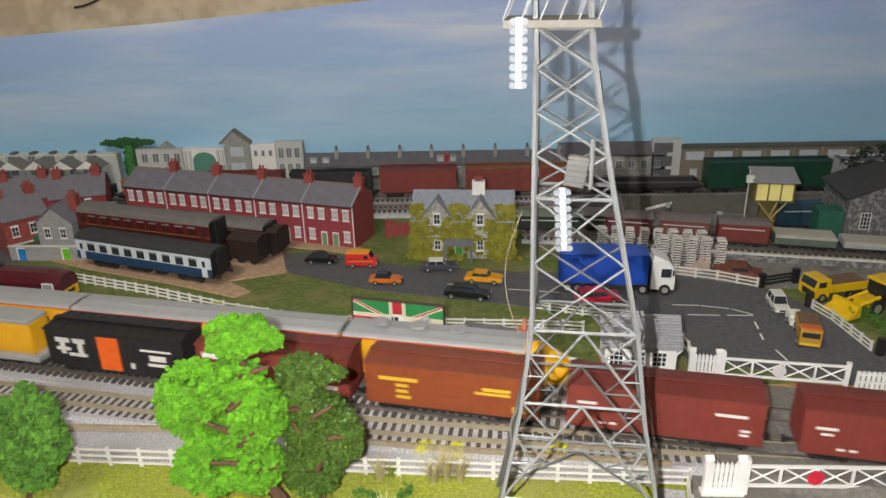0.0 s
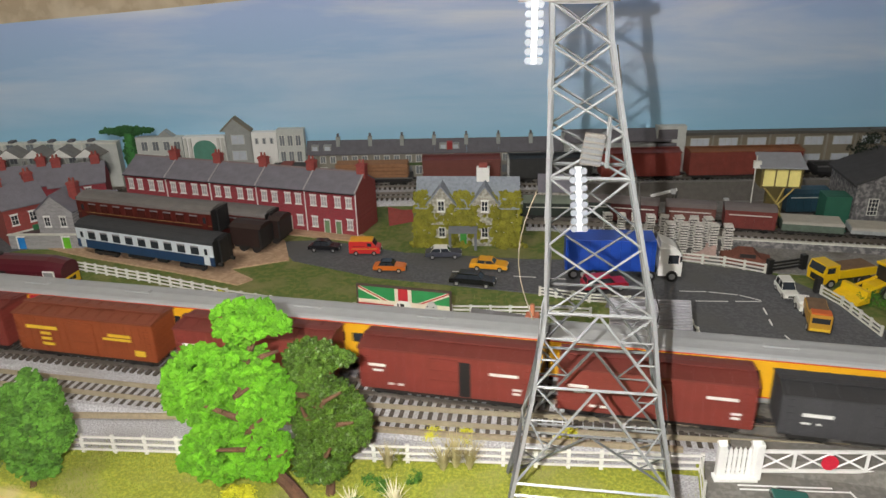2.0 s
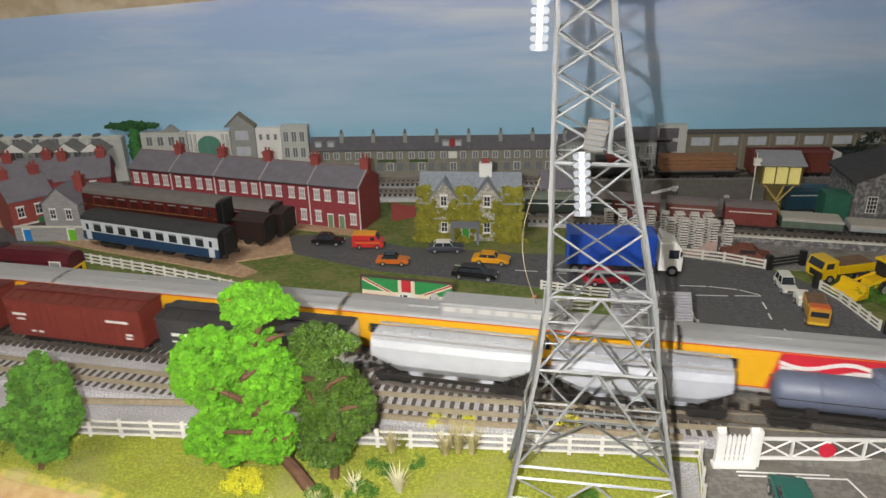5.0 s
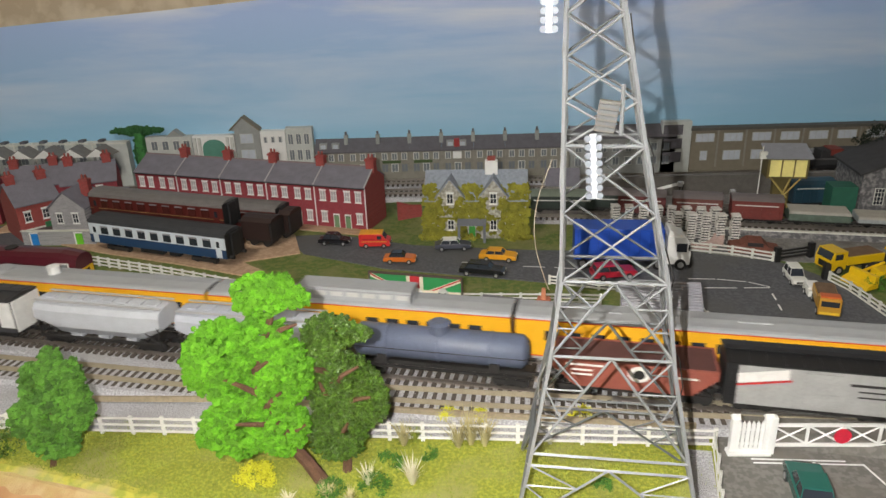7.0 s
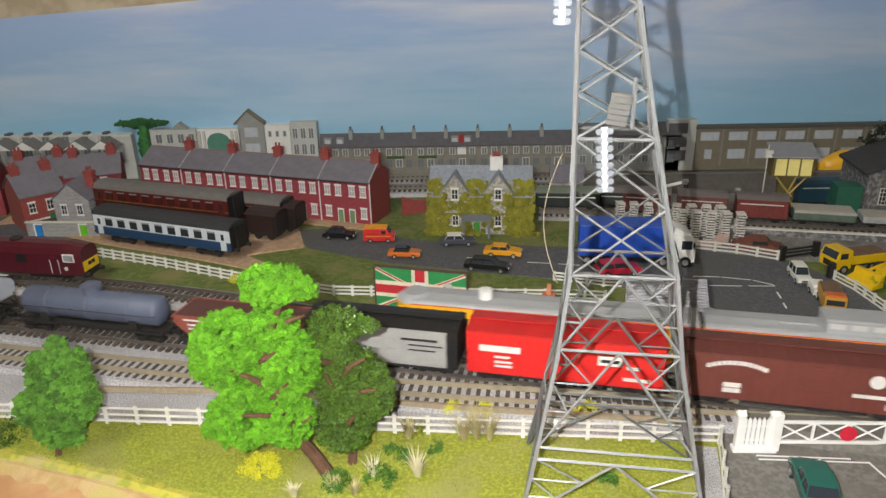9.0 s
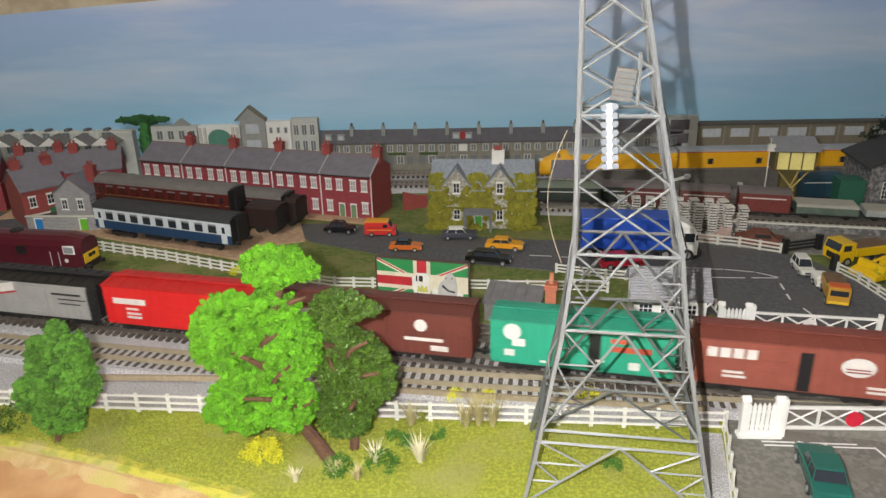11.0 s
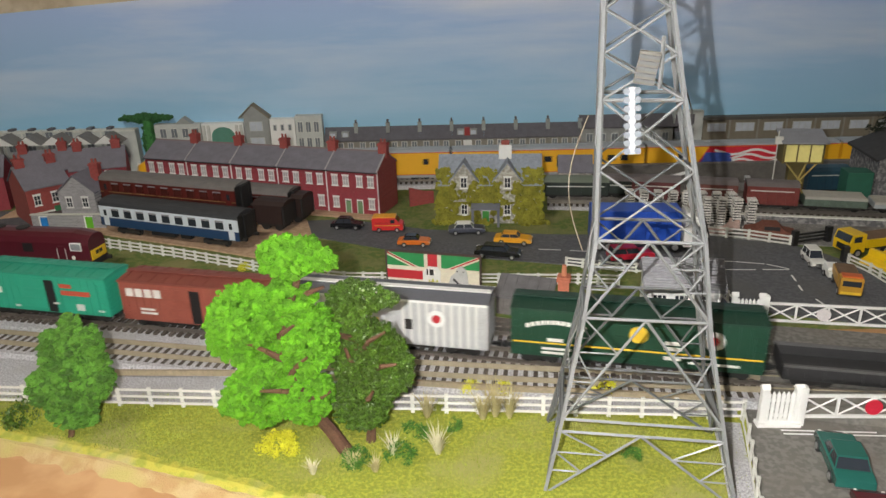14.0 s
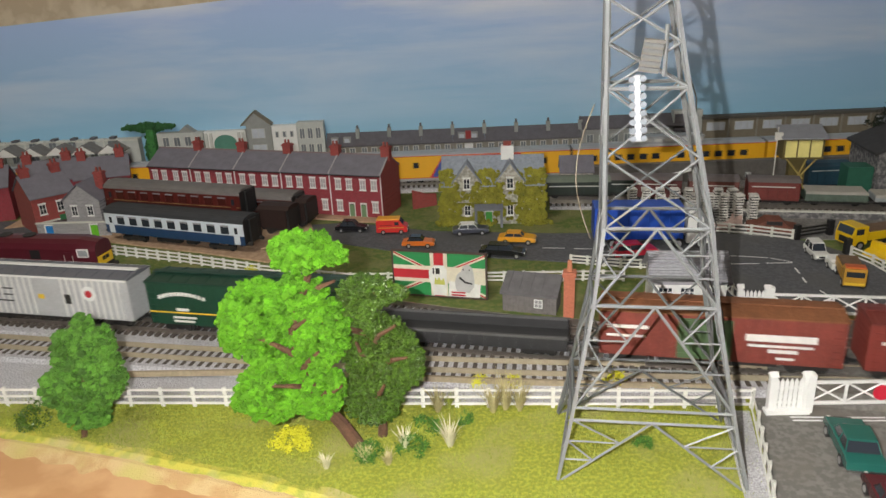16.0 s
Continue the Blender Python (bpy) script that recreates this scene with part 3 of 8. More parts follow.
def gondola(L, body, label, top=0.036, white_end=False):
    car = thing("gondola_wagon", pose(0, 0, 0), label, "gondola wagon", "freight train")
    h = L / 2
    bm = bx(B(), -h, h, -W2, -W2 + 0.001, SILL, top)
    bx(bm, -h, h, W2 - 0.001, W2, SILL, top)
    bx(bm, -h, -h + 0.001, -W2, W2, SILL, top), bx(bm, h - 0.001, h, -W2, W2, SILL, top)
    bx(bm, -h, h, -W2, W2, SILL - 0.001, SILL + 0.002)
    part("body", bm, body, car)
    pm = mesh_of("side_post", bx(B(), -0.0007, 0.0007, -W2 - 0.0012, -W2, SILL, top), body)
    for i in range(14):
        share("side_post", pm, car, pose(-h + 0.004 + (L - 0.008) * i / 13, 0, 0))
    for s in (-1, 1):
        part("top_rail", bx(B(), -h, h, s * W2 - 0.0014, s * W2 + 0.0014, top - 0.0015, top + 0.0003), mat("worn_capping", (0.10, 0.10, 0.10), 0.5), car)
    part("underframe", bx(B(), -h + 0.002, h - 0.002, -0.006, 0.006, SILL - 0.006, SILL), DARK, car)
    for s in (-1, 1):
        coupler(car, s * h, s)
        bogie(car, s * (h - 0.022))
    return car


def log_wagon(L):
    car = gondola(L, GOND, "flat wagon stacked with brown timber at the tail", top=0.024)
    wood = mat("stacked_timber", (0.28, 0.14, 0.07), 0.85, var=0.3, scale=200)
    for k in range(4):
        for y in (-0.0105, -0.0035, 0.0035, 0.0105):
            part("timber_baulk", bx(B(), -L / 2 + 0.006, L / 2 - 0.006, y - 0.0032, y + 0.0032, 0.0225 + 0.0058 * k, 0.0278 + 0.0058 * k, 0.0006), wood, car)
    return car


def dark_hopper(L, label):
    """Long grey ribbed wagon with a peaked roof and a bare white end."""
    g = paint("wagon_charcoal", (0.055, 0.055, 0.06), 0.6)
    car = boxcar(L, g, paint("wagon_charcoal_roof", (0.04, 0.04, 0.043)), g, label, doors=1, door_w=0.030, door_at=-0.012, eave=0.0515)
    wp = mat("bare_white_end", (0.78, 0.78, 0.76), 0.6)
    h = L / 2
    bm = bx(B(), h + 0.0009, h + 0.0022, -W2 + 0.001, W2 - 0.001, SILL + 0.001, 0.0510)
    bx(bm, h - 0.014, h + 0.001, -W2 - 0.0014, -W2 - 0.0004, SILL + 0.006, 0.0510)
    part("white_end", bm, wp, car, "unpainted white end panel")
    bars(car, "lettering", WHITE, [(-h + .014, -h + .034, SILL + .019, SILL + .022), (-h + .014, -h + .020, SILL + .012, SILL + .0135), (-h + .024, -h + .027, SILL + .012, SILL + .0135), (h - .036, h - .033, SILL + .006, SILL + .009), (h - .031, h - .028, SILL + .006, SILL + .009)])
    part("hatch", bx(B(), -0.020, 0.004, -W2 - 0.0022, -W2 - 0.0012, SILL + 0.017, SILL + 0.027), BLACK, car)
    return car


YEL = mat("armour_yellow", (0.80, 0.42, 0.02), 0.4, var=0.06)
REDL = mat("red_lining", (0.62, 0.06, 0.03), 0.4)
CGREY = mat("harbor_grey", (0.36, 0.37, 0.38), 0.4, var=0.1)


def coach_profile(k=1.0, z0=0.0175, top=0.0562):
    return [(-W2 * k, z0), (-W2 * k, 0.0531), (-W2 * 0.93 * k, 0.0543), (-W2 * 0.75 * k, 0.0553), (-W2 * 0.4 * k, top - 0.0008), (0, top), (W2 * 0.4 * k, top - 0.0008), (W2 * 0.75 * k, 0.0553), (W2 * 0.93 * k, 0.0543), (W2 * k, 0.0531), (W2 * k, z0)]


def streamliner(L, label, kind="coach"):
    car = thing("passenger_coach", pose(0, 0, 0), label, "railway coach", "passenger train")
    h = L / 2
    pr = coach_profile()
    part("body", prism(B(), [(-W2, 0.0195), (-W2, 0.0519), (W2, 0.0519), (W2, 0.0195)], -h, h), YEL, car)
    part("skirt", prism(B(), [(-W2 + 0.0003, 0.0150), (-W2 + 0.0003, 0.0195), (W2 - 0.0003, 0.0195), (W2 - 0.0003, 0.0150)], -h + 0.004, h - 0.004), CGREY, car)
    part("roof", prism(B(), [(-W2, 0.0526)] + pr[1:10] + [(W2, 0.0526)], -h, h), CGREY, car, smooth=False)
    for z in (0.0519, 0.0190):
        bm = bx(B(), -h, h, -W2 - 0.0003, -W2 + 0.001, z, z + 0.0009)
        bx(bm, -h, h, W2 - 0.001, W2 + 0.0003, z, z + 0.0009)
        part("red_stripe", bm, REDL, car)
    n = 13
    spots = [(-h + 0.030 + (L - 0.06) * i / (n - 1), 0.0055) for i in range(n)] if kind in ("coach", "dome", "obs") else [(x, 0.004) for x in (-0.1, -0.05, 0.02, 0.09)]
    for hw in (0.0055, 0.004):
        wm = mesh_of("window", bx(B(), -hw, hw, -0.0003, 0.0003, 0.0345, 0.0430), GLASS)
        for x, k in spots:
            if k == hw and not (kind == "dome" and abs(x) < 0.012):
                for s in (-1, 1):
                    share("window", wm, car, pose(x, s * (W2 + 0.0001), 0))
    for x in (-h + 0.012, h - 0.012):
        part("door", bx(B(), x - 0.005, x + 0.005, -W2 - 0.0003, -W2 + 0.0005, 0.0205, 0.0495), YEL, car)
    if kind == "dome":
        d = part("dome_base", bx(B(), -0.052, 0.052, -0.0125, 0.0125, 0.0535, 0.0640, 0.0012), CGREY, car)
        bm = B()
        for i in range(7):
            x = -0.045 + 0.015 * i
            for s in (-1, 1):
                bx(bm, x - 0.0055, x + 0.0055, min(s * 0.0124, s * 0.0128), max(s * 0.0124, s * 0.0128), 0.0590, 0.0632)
        part("dome_window", bm, mat("pale_glazing", (0.55, 0.55, 0.52), 0.2), d)
        part("dome_roof", bx(B(), -0.053, 0.053, -0.0115, 0.0115, 0.0638, 0.0662, 0.001), CGREY, d)
    if kind == "flag":
        for y0, y1, k0 in ((-W2 - 0.0006, -W2 - 0.0002, -1), (W2 + 0.0002, W2 + 0.0006, 1)):
            part("red_flag_panel", prism(B(), [(-0.074, 0.0200), (0.070, 0.0200), (0.050, 0.0515), (-0.066, 0.0515)], y0, y1, "y"), mat("flag_red", (0.62, 0.03, 0.05), 0.4), car)
            for k in range(4):
                z = 0.0212 + k * 0.0068
                pts = [(-0.066 + 0.108 * i / 12, z + 0.0035 * math.sin(i * 0.9 + k)) for i in range(13)]
                low = [(x, min(max(zz, 0.0201), 0.0501)) for x, zz in pts]
                high = [(x, min(max(zz + 0.0033, 0.0202), 0.0502)) for x, zz in reversed(pts)]
                part("white_flag_stripe", prism(B(), low + high, y0 + k0 * 0.0004, y1 + k0 * 0.0004, "y"), WHITE, car)
            part("blue_flag_panel", prism(B(), [(0.012, 0.0205), (0.066, 0.0205), (0.054, 0.044), (0.020, 0.043)], y0 + k0 * 0.0008, y1 + k0 * 0.0008, "y"), mat("flag_blue", (0.05, 0.09, 0.35), 0.4), car)
    if kind == "obs":
        part("roof_dome", rod(rod(B(), (-h + 0.062, 0, 0.0550), (-h + 0.062, 0, 0.0635), 0.006, 20), (-h + 0.062, 0, 0.0635), (-h + 0.062, 0, 0.0645), 0.006, 20, 0.003), WHITE, car, "white plastic roof turret")
        bm = rod(B(), (-h, 0, 0.0195), (-h, 0, 0.0519), W2 * 0.995, 28)
        part("rounded_end", bm, YEL, car)
        bm = rod(B(), (-h, 0, 0.0519), (-h, 0, 0.0575), W2 * 0.99, 28, W2 * 0.6)
        part("rounded_roof_end", bm, CGREY, car)
    else:
        for x in (-h * 0.5, 0.3 * h):
            part("roof_vent", bx(B(), x - 0.012, x + 0.012, -0.003, 0.003, 0.0557, 0.0572, 0.0005), CGREY, car)
    for s in (-1, 1):
        part("diaphragm", bx(B(), s * h - 0.0022, s * h + 0.0022, -0.008, 0.008, 0.021, 0.0545), BLACK, car)
        bogie(car, s * (h - 0.045))
    part("underframe", bx(B(), -h + 0.08, h - 0.08, -0.010, 0.010, 0.0135, 0.0205), DARK, car)
    return car


def streamlined_loco(L):
    car = thing("diesel_locomotive", pose(0, 0, 0), "yellow and grey streamlined diesel locomotive with a rounded nose", "locomotive", "passenger train")
    h = L / 2
    part("body", prism(B(), [(-W2, 0.0175), (-W2, 0.0519), (W2, 0.0519), (W2, 0.0175)], -h, h - 0.045), YEL, car)
    part("roof", prism(B(), [(-W2, 0.0519)] + coach_profile()[1:10] + [(W2, 0.0519)], -h, h - 0.040), CGREY, car)
    bm = B()
    rows = []
    for i in range(9):
        u = i / 8
        x = h - 0.045 + 0.045 * u
        k = math.sqrt(max(1 - (u * 0.93) ** 2.6, 0.02))
        zt = 0.056 if u < 0.3 else 0.056 - 0.014 * ((u - 0.3) / 0.7)
        rows.append([bm.verts.new((x, W2 * k * math.cos(a), max(0.0175, 0.030 + (zt - 0.030) * (0.75 + 0.25 * k) * math.sin(a) if math.sin(a) > 0 else 0.030 + 0.013 * math.sin(a)))) for a in [2 * math.pi * j / 20 for j in range(20)]])
    for a, b in zip(rows, rows[1:]):
        for i in range(20):
            bm.faces.new((a[i], b[i], b[(i + 1) % 20], a[(i + 1) % 20]))
    bm.faces.new(list(reversed(rows[-1])))
    bmesh.ops.recalc_face_normals(bm, faces=bm.faces)
    part("nose", bm, YEL, car, smooth=True)
    bm = bx(bx(B(), h - 0.036, h - 0.028, -W2 - 0.0002, -W2 + 0.002, 0.042, 0.049), h - 0.028, h - 0.0255, -0.012, 0.012, 0.046, 0.0515)
    part("cab_window", bm, GLASS, car)
    part("headlight", rod(B(), (h - 0.004, 0, 0.040), (h + 0.001, 0, 0.040), 0.003, 14), WHITE, car)
    bm = B()
    for x in (-h + 0.03, -h + 0.07, -h + 0.11):
        rod(bm, (x, -W2 - 0.0003, 0.036), (x, -W2 + 0.001, 0.036), 0.0035, 14)
    part("porthole", bm, GLASS, car)
    bm = B()
    for i in range(3):
        rod(bm, (-h + 0.03 + 0.035 * i, 0, 0.0595), (-h + 0.03 + 0.035 * i, 0, 0.0620), 0.007, 16)
    part("roof_fan", bm, CGREY, car)
    part("red_stripe", bx(B(), -h, h - 0.05, -W2 - 0.0003, -W2 + 0.001, 0.0515, 0.0525), REDL, car)
    for s in (-1, 1):
        bogie(car, s * (h - 0.05))
    part("fuel_tank", bx(B(), -0.03, 0.03, -0.012, 0.012, 0.013, 0.018), DARK, car)
    return car


def freight_loco(L):
    car = thing("hood_locomotive", pose(0, 0, 0), "yellow and grey diesel hood locomotive at the head of the freight", "locomotive", "freight train")
    h = L / 2
    part("frame", bx(B(), -h, h, -W2, W2, 0.0185, 0.0235, 0.0005), CGREY, car)
    part("hood", bx(B(), -h + 0.05, h - 0.008, -0.0115, 0.0115, 0.0235, 0.0545, 0.0012), YEL, car)
    part("hood_roof", bx(B(), -h + 0.05, h - 0.008, -0.0118, 0.0118, 0.0535, 0.0580, 0.0012), CGREY, car)
    part("cab", bx(B(), -h + 0.025, -h + 0.05, -W2 + 0.001, W2 - 0.001, 0.0235, 0.0605, 0.001), YEL, car)
    part("short_hood", bx(B(), -h + 0.006, -h + 0.025, -0.0115, 0.0115, 0.0235, 0.0480, 0.001), YEL, car)
    bm = B()
    for i in range(9):
        x = -h + 0.06 + i * (L - 0.075) / 8
        bx(bm, x - 0.005, x + 0.005, -0.0120, -0.0112, 0.027, 0.050)
    part("hood_doors", bm, YEL, car)
    part("cab_window", bx(B(), -h + 0.030, -h + 0.045, -W2 + 0.0006, -W2 + 0.0012, 0.047, 0.055), GLASS, car)
    part("fuel_tank", bx(B(), -0.035, 0.035, -0.013, 0.013, 0.012, 0.0185, 0.001), CGREY, car)
    bm = B()
    for i in range(8):
        x = -h + 0.004 + (L - 0.008) * i / 7
        rod(bm, (x, -W2, 0.0235), (x, -W2, 0.035), 0.0004, 5)
    rod(bm, (-h + 0.004, -W2, 0.035), (h - 0.004, -W2, 0.035), 0.0004, 5)
    part("handrail", bm, YEL, car)
    for s in (-1, 1):
        bogie(car, s * (h - 0.04))
        coupler(car, s * h, s)
    return car


# ---- the trains, in order ----
OXIDE = paint("oxide_red", (0.21, 0.040, 0.030))
OXROOF = paint("oxide_roof", (0.16, 0.035, 0.028))
ORBR = paint("orange_brown", (0.27, 0.065, 0.022))
BRN = paint("boxcar_brown", (0.16, 0.045, 0.034))
PINKBR = paint("faded_brown", (0.30, 0.085, 0.060))
LETW = mat("lettering_white", (0.75, 0.73, 0.70), 0.6)
LETY = mat("lettering_yellow", (0.75, 0.50, 0.04), 0.6)
GOND = mat("gondola_black", (0.03, 0.03, 0.032), 0.6)


def freight_cars():
    """(wagon, left end along the line at the start, length)"""
    out = []

    def add(car, s0, L):
        out.append((car, s0 + L / 2, L))

    add(freight_loco(0.205), -0.546, 0.205)
    c = boxcar(0.138, paint("boxcar_black", (0.02, 0.02, 0.022)), BLACK, mat("orange_door", (0.80, 0.14, 0.02), 0.5), "black boxcar with a bright orange door and white emblem", door_w=0.021, door_at=-0.004)
    bars(c, "emblem", LETW, [(-.058, -.044, SILL + .028, SILL + .033), (-.054, -.049, SILL + .015, SILL + .033), (-.040, -.028, SILL + .028, SILL + .033), (-.036, -.031, SILL + .013, SILL + .033), (-.058, -.044, SILL + .019, SILL + .0225), (-.046, -.028, SILL + .013, SILL + .0165)])
    bars(c, "lettering", LETW, [(.028, .058, SILL + .027, SILL + .029), (.036, .052, SILL + .017, SILL + .023), (.034, .054, SILL + .011, SILL + .014), (.016, .020, SILL + .006, SILL + .012)])
    add(c, -0.3276, 0.138)
    c = boxcar(0.137, OXIDE, OXROOF, None, "oxide-red boxcar with large white slogan panels")
    letters(c, LETW, 0.137, "slogan")
    add(c, -0.176, 0.137)
    c = boxcar(0.140, ORBR, paint("orange_brown_roof", (0.20, 0.055, 0.03)), None, "orange-brown boxcar with yellow lettering")
    letters(c, LETY, 0.140, "yellow")
    add(c, -0.0245, 0.140)
    for s0 in (0.137, 0.302, 0.460):
        c = boxcar(0.140, OXIDE, OXROOF, None, "plain oxide-red boxcar with small white lettering", open_door=(s0 == 0.302))
        letters(c, LETW, 0.140, "plain")
        add(c, s0, 0.140)
    add(dark_hopper(0.172, "charcoal grey roofed wagon with a bare white end"), 0.6165, 0.172)
    PG = paint("hopper_pale_grey", (0.52, 0.54, 0.58), 0.5, 0.1)
    add(hopper(0.130, PG, "pale grey covered hopper wagon with rounded sides"), 0.8115, 0.130)
    add(hopper(0.132, paint("hopper_lilac_grey", (0.45, 0.47, 0.53), 0.5, 0.1), "light grey covered hopper wagon with rounded sides"), 0.957, 0.132)
    add(tank_car(0.155, paint("tank_slate_blue", (0.115, 0.135, 0.20), 0.45), "slate-blue tank car with a central dome"), 1.113, 0.155)
    c = hopper(0.121, PINKBR, "faded red-brown open hopper wagon with a round white emblem", "open")
    disc(c, "round_emblem", LETW, 0.004, 0.040, 0.0080, y=-(W2 + 0.0016))
    disc(c, "emblem_figure", BLACK, 0.004, 0.040, 0.0045, y=-(W2 + 0.0021))
    bars(c, "lettering", LETW, [(-.050, -.022, .047, .049), (-.046, -.030, .041, .043), (-.046, -.030, .036, .038), (.030, .046, .041, .043)], y=W2 + 0.0010)
    squash(c, 0.84)
    add(c, 1.283, 0.121)
    c = boxcar(0.128, paint("boxcar_silver_grey", (0.36, 0.36, 0.35)), BLACK, None, "silver-grey boxcar with black roof and ends and a red-white slogan", ends=BLACK, eave=0.0525)
    bm = prism(B(), [(-.056, SILL + .018), (-.022, SILL + .024), (-.022, SILL + .032), (-.056, SILL + .026)], -W2 - 0.0009, -W2 - 0.0004, "y")
    part("slogan_flash", bm, LETW, c)
    part("slogan_line", prism(B(), [(-.056, SILL + .016), (-.020, SILL + .0225), (-.020, SILL + .0240), (-.056, SILL + .0175)], -W2 - 0.0011, -W2 - 0.0006, "y"), mat("slogan_red", (0.55, 0.03, 0.03)), c)
    bars(c, "lettering", DARK, [(.018, .048, SILL + .026, SILL + .028), (.024, .052, SILL + .021, SILL + .022), (.024, .046, SILL + .016, SILL + .017)])
    for x0 in (-0.0644, 0.0560):
        part("black_corner", bx(B(), x0, x0 + 0.0084, -W2 - 0.0008, -W2 + 0.0004, SILL, 0.0525), BLACK, c)
    add(c, 1.408, 0.128)
    c = boxcar(0.150, paint("boxcar_bright_red", (0.70, 0.025, 0.025), 0.4, 0.06), paint("boxcar_red_roof", (0.52, 0.02, 0.02)), None, "bright red boxcar with white lettering")
    letters(c, LETW, 0.150, "wide")
    bars(c, "crest", LETW, [(.026, .044, SILL + .020, SILL + .029)])
    bars(c, "crest_face", BLACK, [(.028, .042, SILL + .023, SILL + .026)], y=W2 + 0.0010)
    add(c, 1.544, 0.150)
    c = boxcar(0.170, BRN, paint("boxcar_brown_roof", (0.13, 0.04, 0.032)), None, "brown boxcar with an arc of white lettering", door_at=0.004)
    arc_lettering(c, LETW, -0.048, SILL + 0.031, 0.042)
    bars(c, "lettering", LETW, [(-.056, -.044, SILL + .012, SILL + .016), (-.056, -.044, SILL + .007, SILL + .011), (.030, .062, SILL + .014, SILL + .017), (.052, .066, SILL + .005, SILL + .010)])
    disc(c, "round_emblem", LETW, 0.044, SILL + 0.026, 0.0052)
    add(c, 1.706, 0.170)
    c = boxcar(0.138, paint("boxcar_sea_green", (0.03, 0.36, 0.23), 0.45, 0.08), paint("sea_green_roof", (0.03, 0.30, 0.20)), None, "sea-green boxcar with open door, white splash emblem and red lettering", open_door=True, door_at=-0.006)
    disc(c, "white_emblem", LETW, -0.052, SILL + 0.028, 0.0068)
    bars(c, "emblem_tail", LETW, [(-.052, -.042, SILL + .018, SILL + .025), (-.058, -.050, SILL + .008, SILL + .014)], y=W2 + 0.0004)
    bars(c, "red_lettering", mat("lettering_red", (0.55, 0.09, 0.05)), [(.022, .034, SILL + .029, SILL + .033), (.022, .052, SILL + .021, SILL + .026)])
    bars(c, "lettering", LETW, [(-.030, -.025, SILL + .004, SILL + .006), (.012, .018, SILL + .010, SILL + .012), (.036, .044, SILL + .005, SILL + .012), (.058, .064, SILL + .005, SILL + .007)])
    add(c, 1.891, 0.138)
    c = boxcar(0.138, PINKBR, paint("faded_brown_roof", (0.22, 0.06, 0.045)), None, "faded red-brown boxcar with open door and white oval emblem", open_door=True, door_at=-0.012)
    bars(c, "large_lettering", LETW, [(-.062, -.055, SILL + .026, SILL + .0345), (-.053, -.046, SILL + .026, SILL + .0345), (-.044, -.037, SILL + .026, SILL + .0345), (-.035, -.028, SILL + .026, SILL + .0345)])
    bars(c, "lettering", LETW, [(-.050, -.036, SILL + .012, SILL + .014), (-.050, -.034, SILL + .008, SILL + .010), (.046, .060, SILL + .005, SILL + .007), (.046, .060, SILL + .009, SILL + .011)])
    ob = disc(c, "oval_emblem", LETW, 0, 0, 0.0082)
    ob.matrix_basis = pose(0.038, 0, SILL + 0.024) @ Matrix.Diagonal((1.35, 1, 0.9, 1))
    bars(c, "emblem_bar", PINKBR, [(.030, .046, SILL + .0225, SILL + .0235), (.030, .046, SILL + .0250, SILL + .0260)], y=W2 + 0.0011)
    add(c, 2.043, 0.138)
    SIL = mat("silver_panel", (0.47, 0.48, 0.49), 0.45, 0.1, var=0.15, scale=60)
    c = boxcar(0.174, SIL, paint("silver_roof", (0.12, 0.125, 0.145), 0.5), None, "long silver ribbed boxcar with a round red and white emblem", rib=0.0066, doors=0, rib_paint=mat("silver_rib", (0.66, 0.66, 0.64), 0.45, var=0.1), eave=0.0585)
    for ob in c.children:
        if ob.name.startswith("running_board"):
            ob.data.materials[0] = WHITE
    for sd in (-1, 1):
        part("eave_strip", bx(B(), -0.0872, 0.0872, sd * (W2 + 0.0011) - 0.0004, sd * (W2 + 0.0011) + 0.0004, 0.0578, 0.0596), WHITE, c)
    disc(c, "round_emblem", WHITE, 0.046, SILL + 0.025, 0.0072)
    disc(c, "emblem_centre", mat("emblem_red", (0.5, 0.03, 0.04)), 0.046, SILL + 0.025, 0.0035, y=-(W2 + 0.0011))
    bars(c, "lettering", DARK, [(-.066, -.050, SILL + .029, SILL + .0302), (-.046, -.034, SILL + .029, SILL + .0302), (-.066, -.050, SILL + .022, SILL + .0232), (-.046, -.036, SILL + .022, SILL + .0232), (-.060, -.036, SILL + .015, SILL + .0162), (.020, .026, SILL + .016, SILL + .026)])
    bars(c, "yellow_mark", LETY, [(-.008, -.002, SILL + .020, SILL + .025)])
    add(c, 2.196, 0.174)
    DG = paint("boxcar_deep_green", (0.012, 0.055, 0.032), 0.45)
    c = boxcar(0.184, DG, paint("deep_green_roof", (0.012, 0.045, 0.03)), None, "long dark green boxcar with a yellow stripe and round emblems", doors=2, door_at=0.008, eave=0.0585)
    bars(c, "yellow_stripe", LETY, [(-.090, .090, SILL + .0135, SILL + .0148)], y=W2 + 0.0016)
    arc_lettering(c, LETW, -0.058, SILL + 0.030, 0.046)
    bars(c, "lettering", LETW, [(-.064, -.052, SILL + .016, SILL + .019), (-.068, -.046, SILL + .008, SILL + .010), (-.068, -.048, SILL + .004, SILL + .006), (.022, .034, SILL + .017, SILL + .020), (.022, .034, SILL + .022, SILL + .025), (.022, .034, SILL + .008, SILL + .011), (.040, .075, SILL + .006, SILL + .008)], y=W2 + 0.0016)
    disc(c, "yellow_emblem", LETY, 0.003, SILL + 0.026, 0.0068, y=-(W2 + 0.0019))
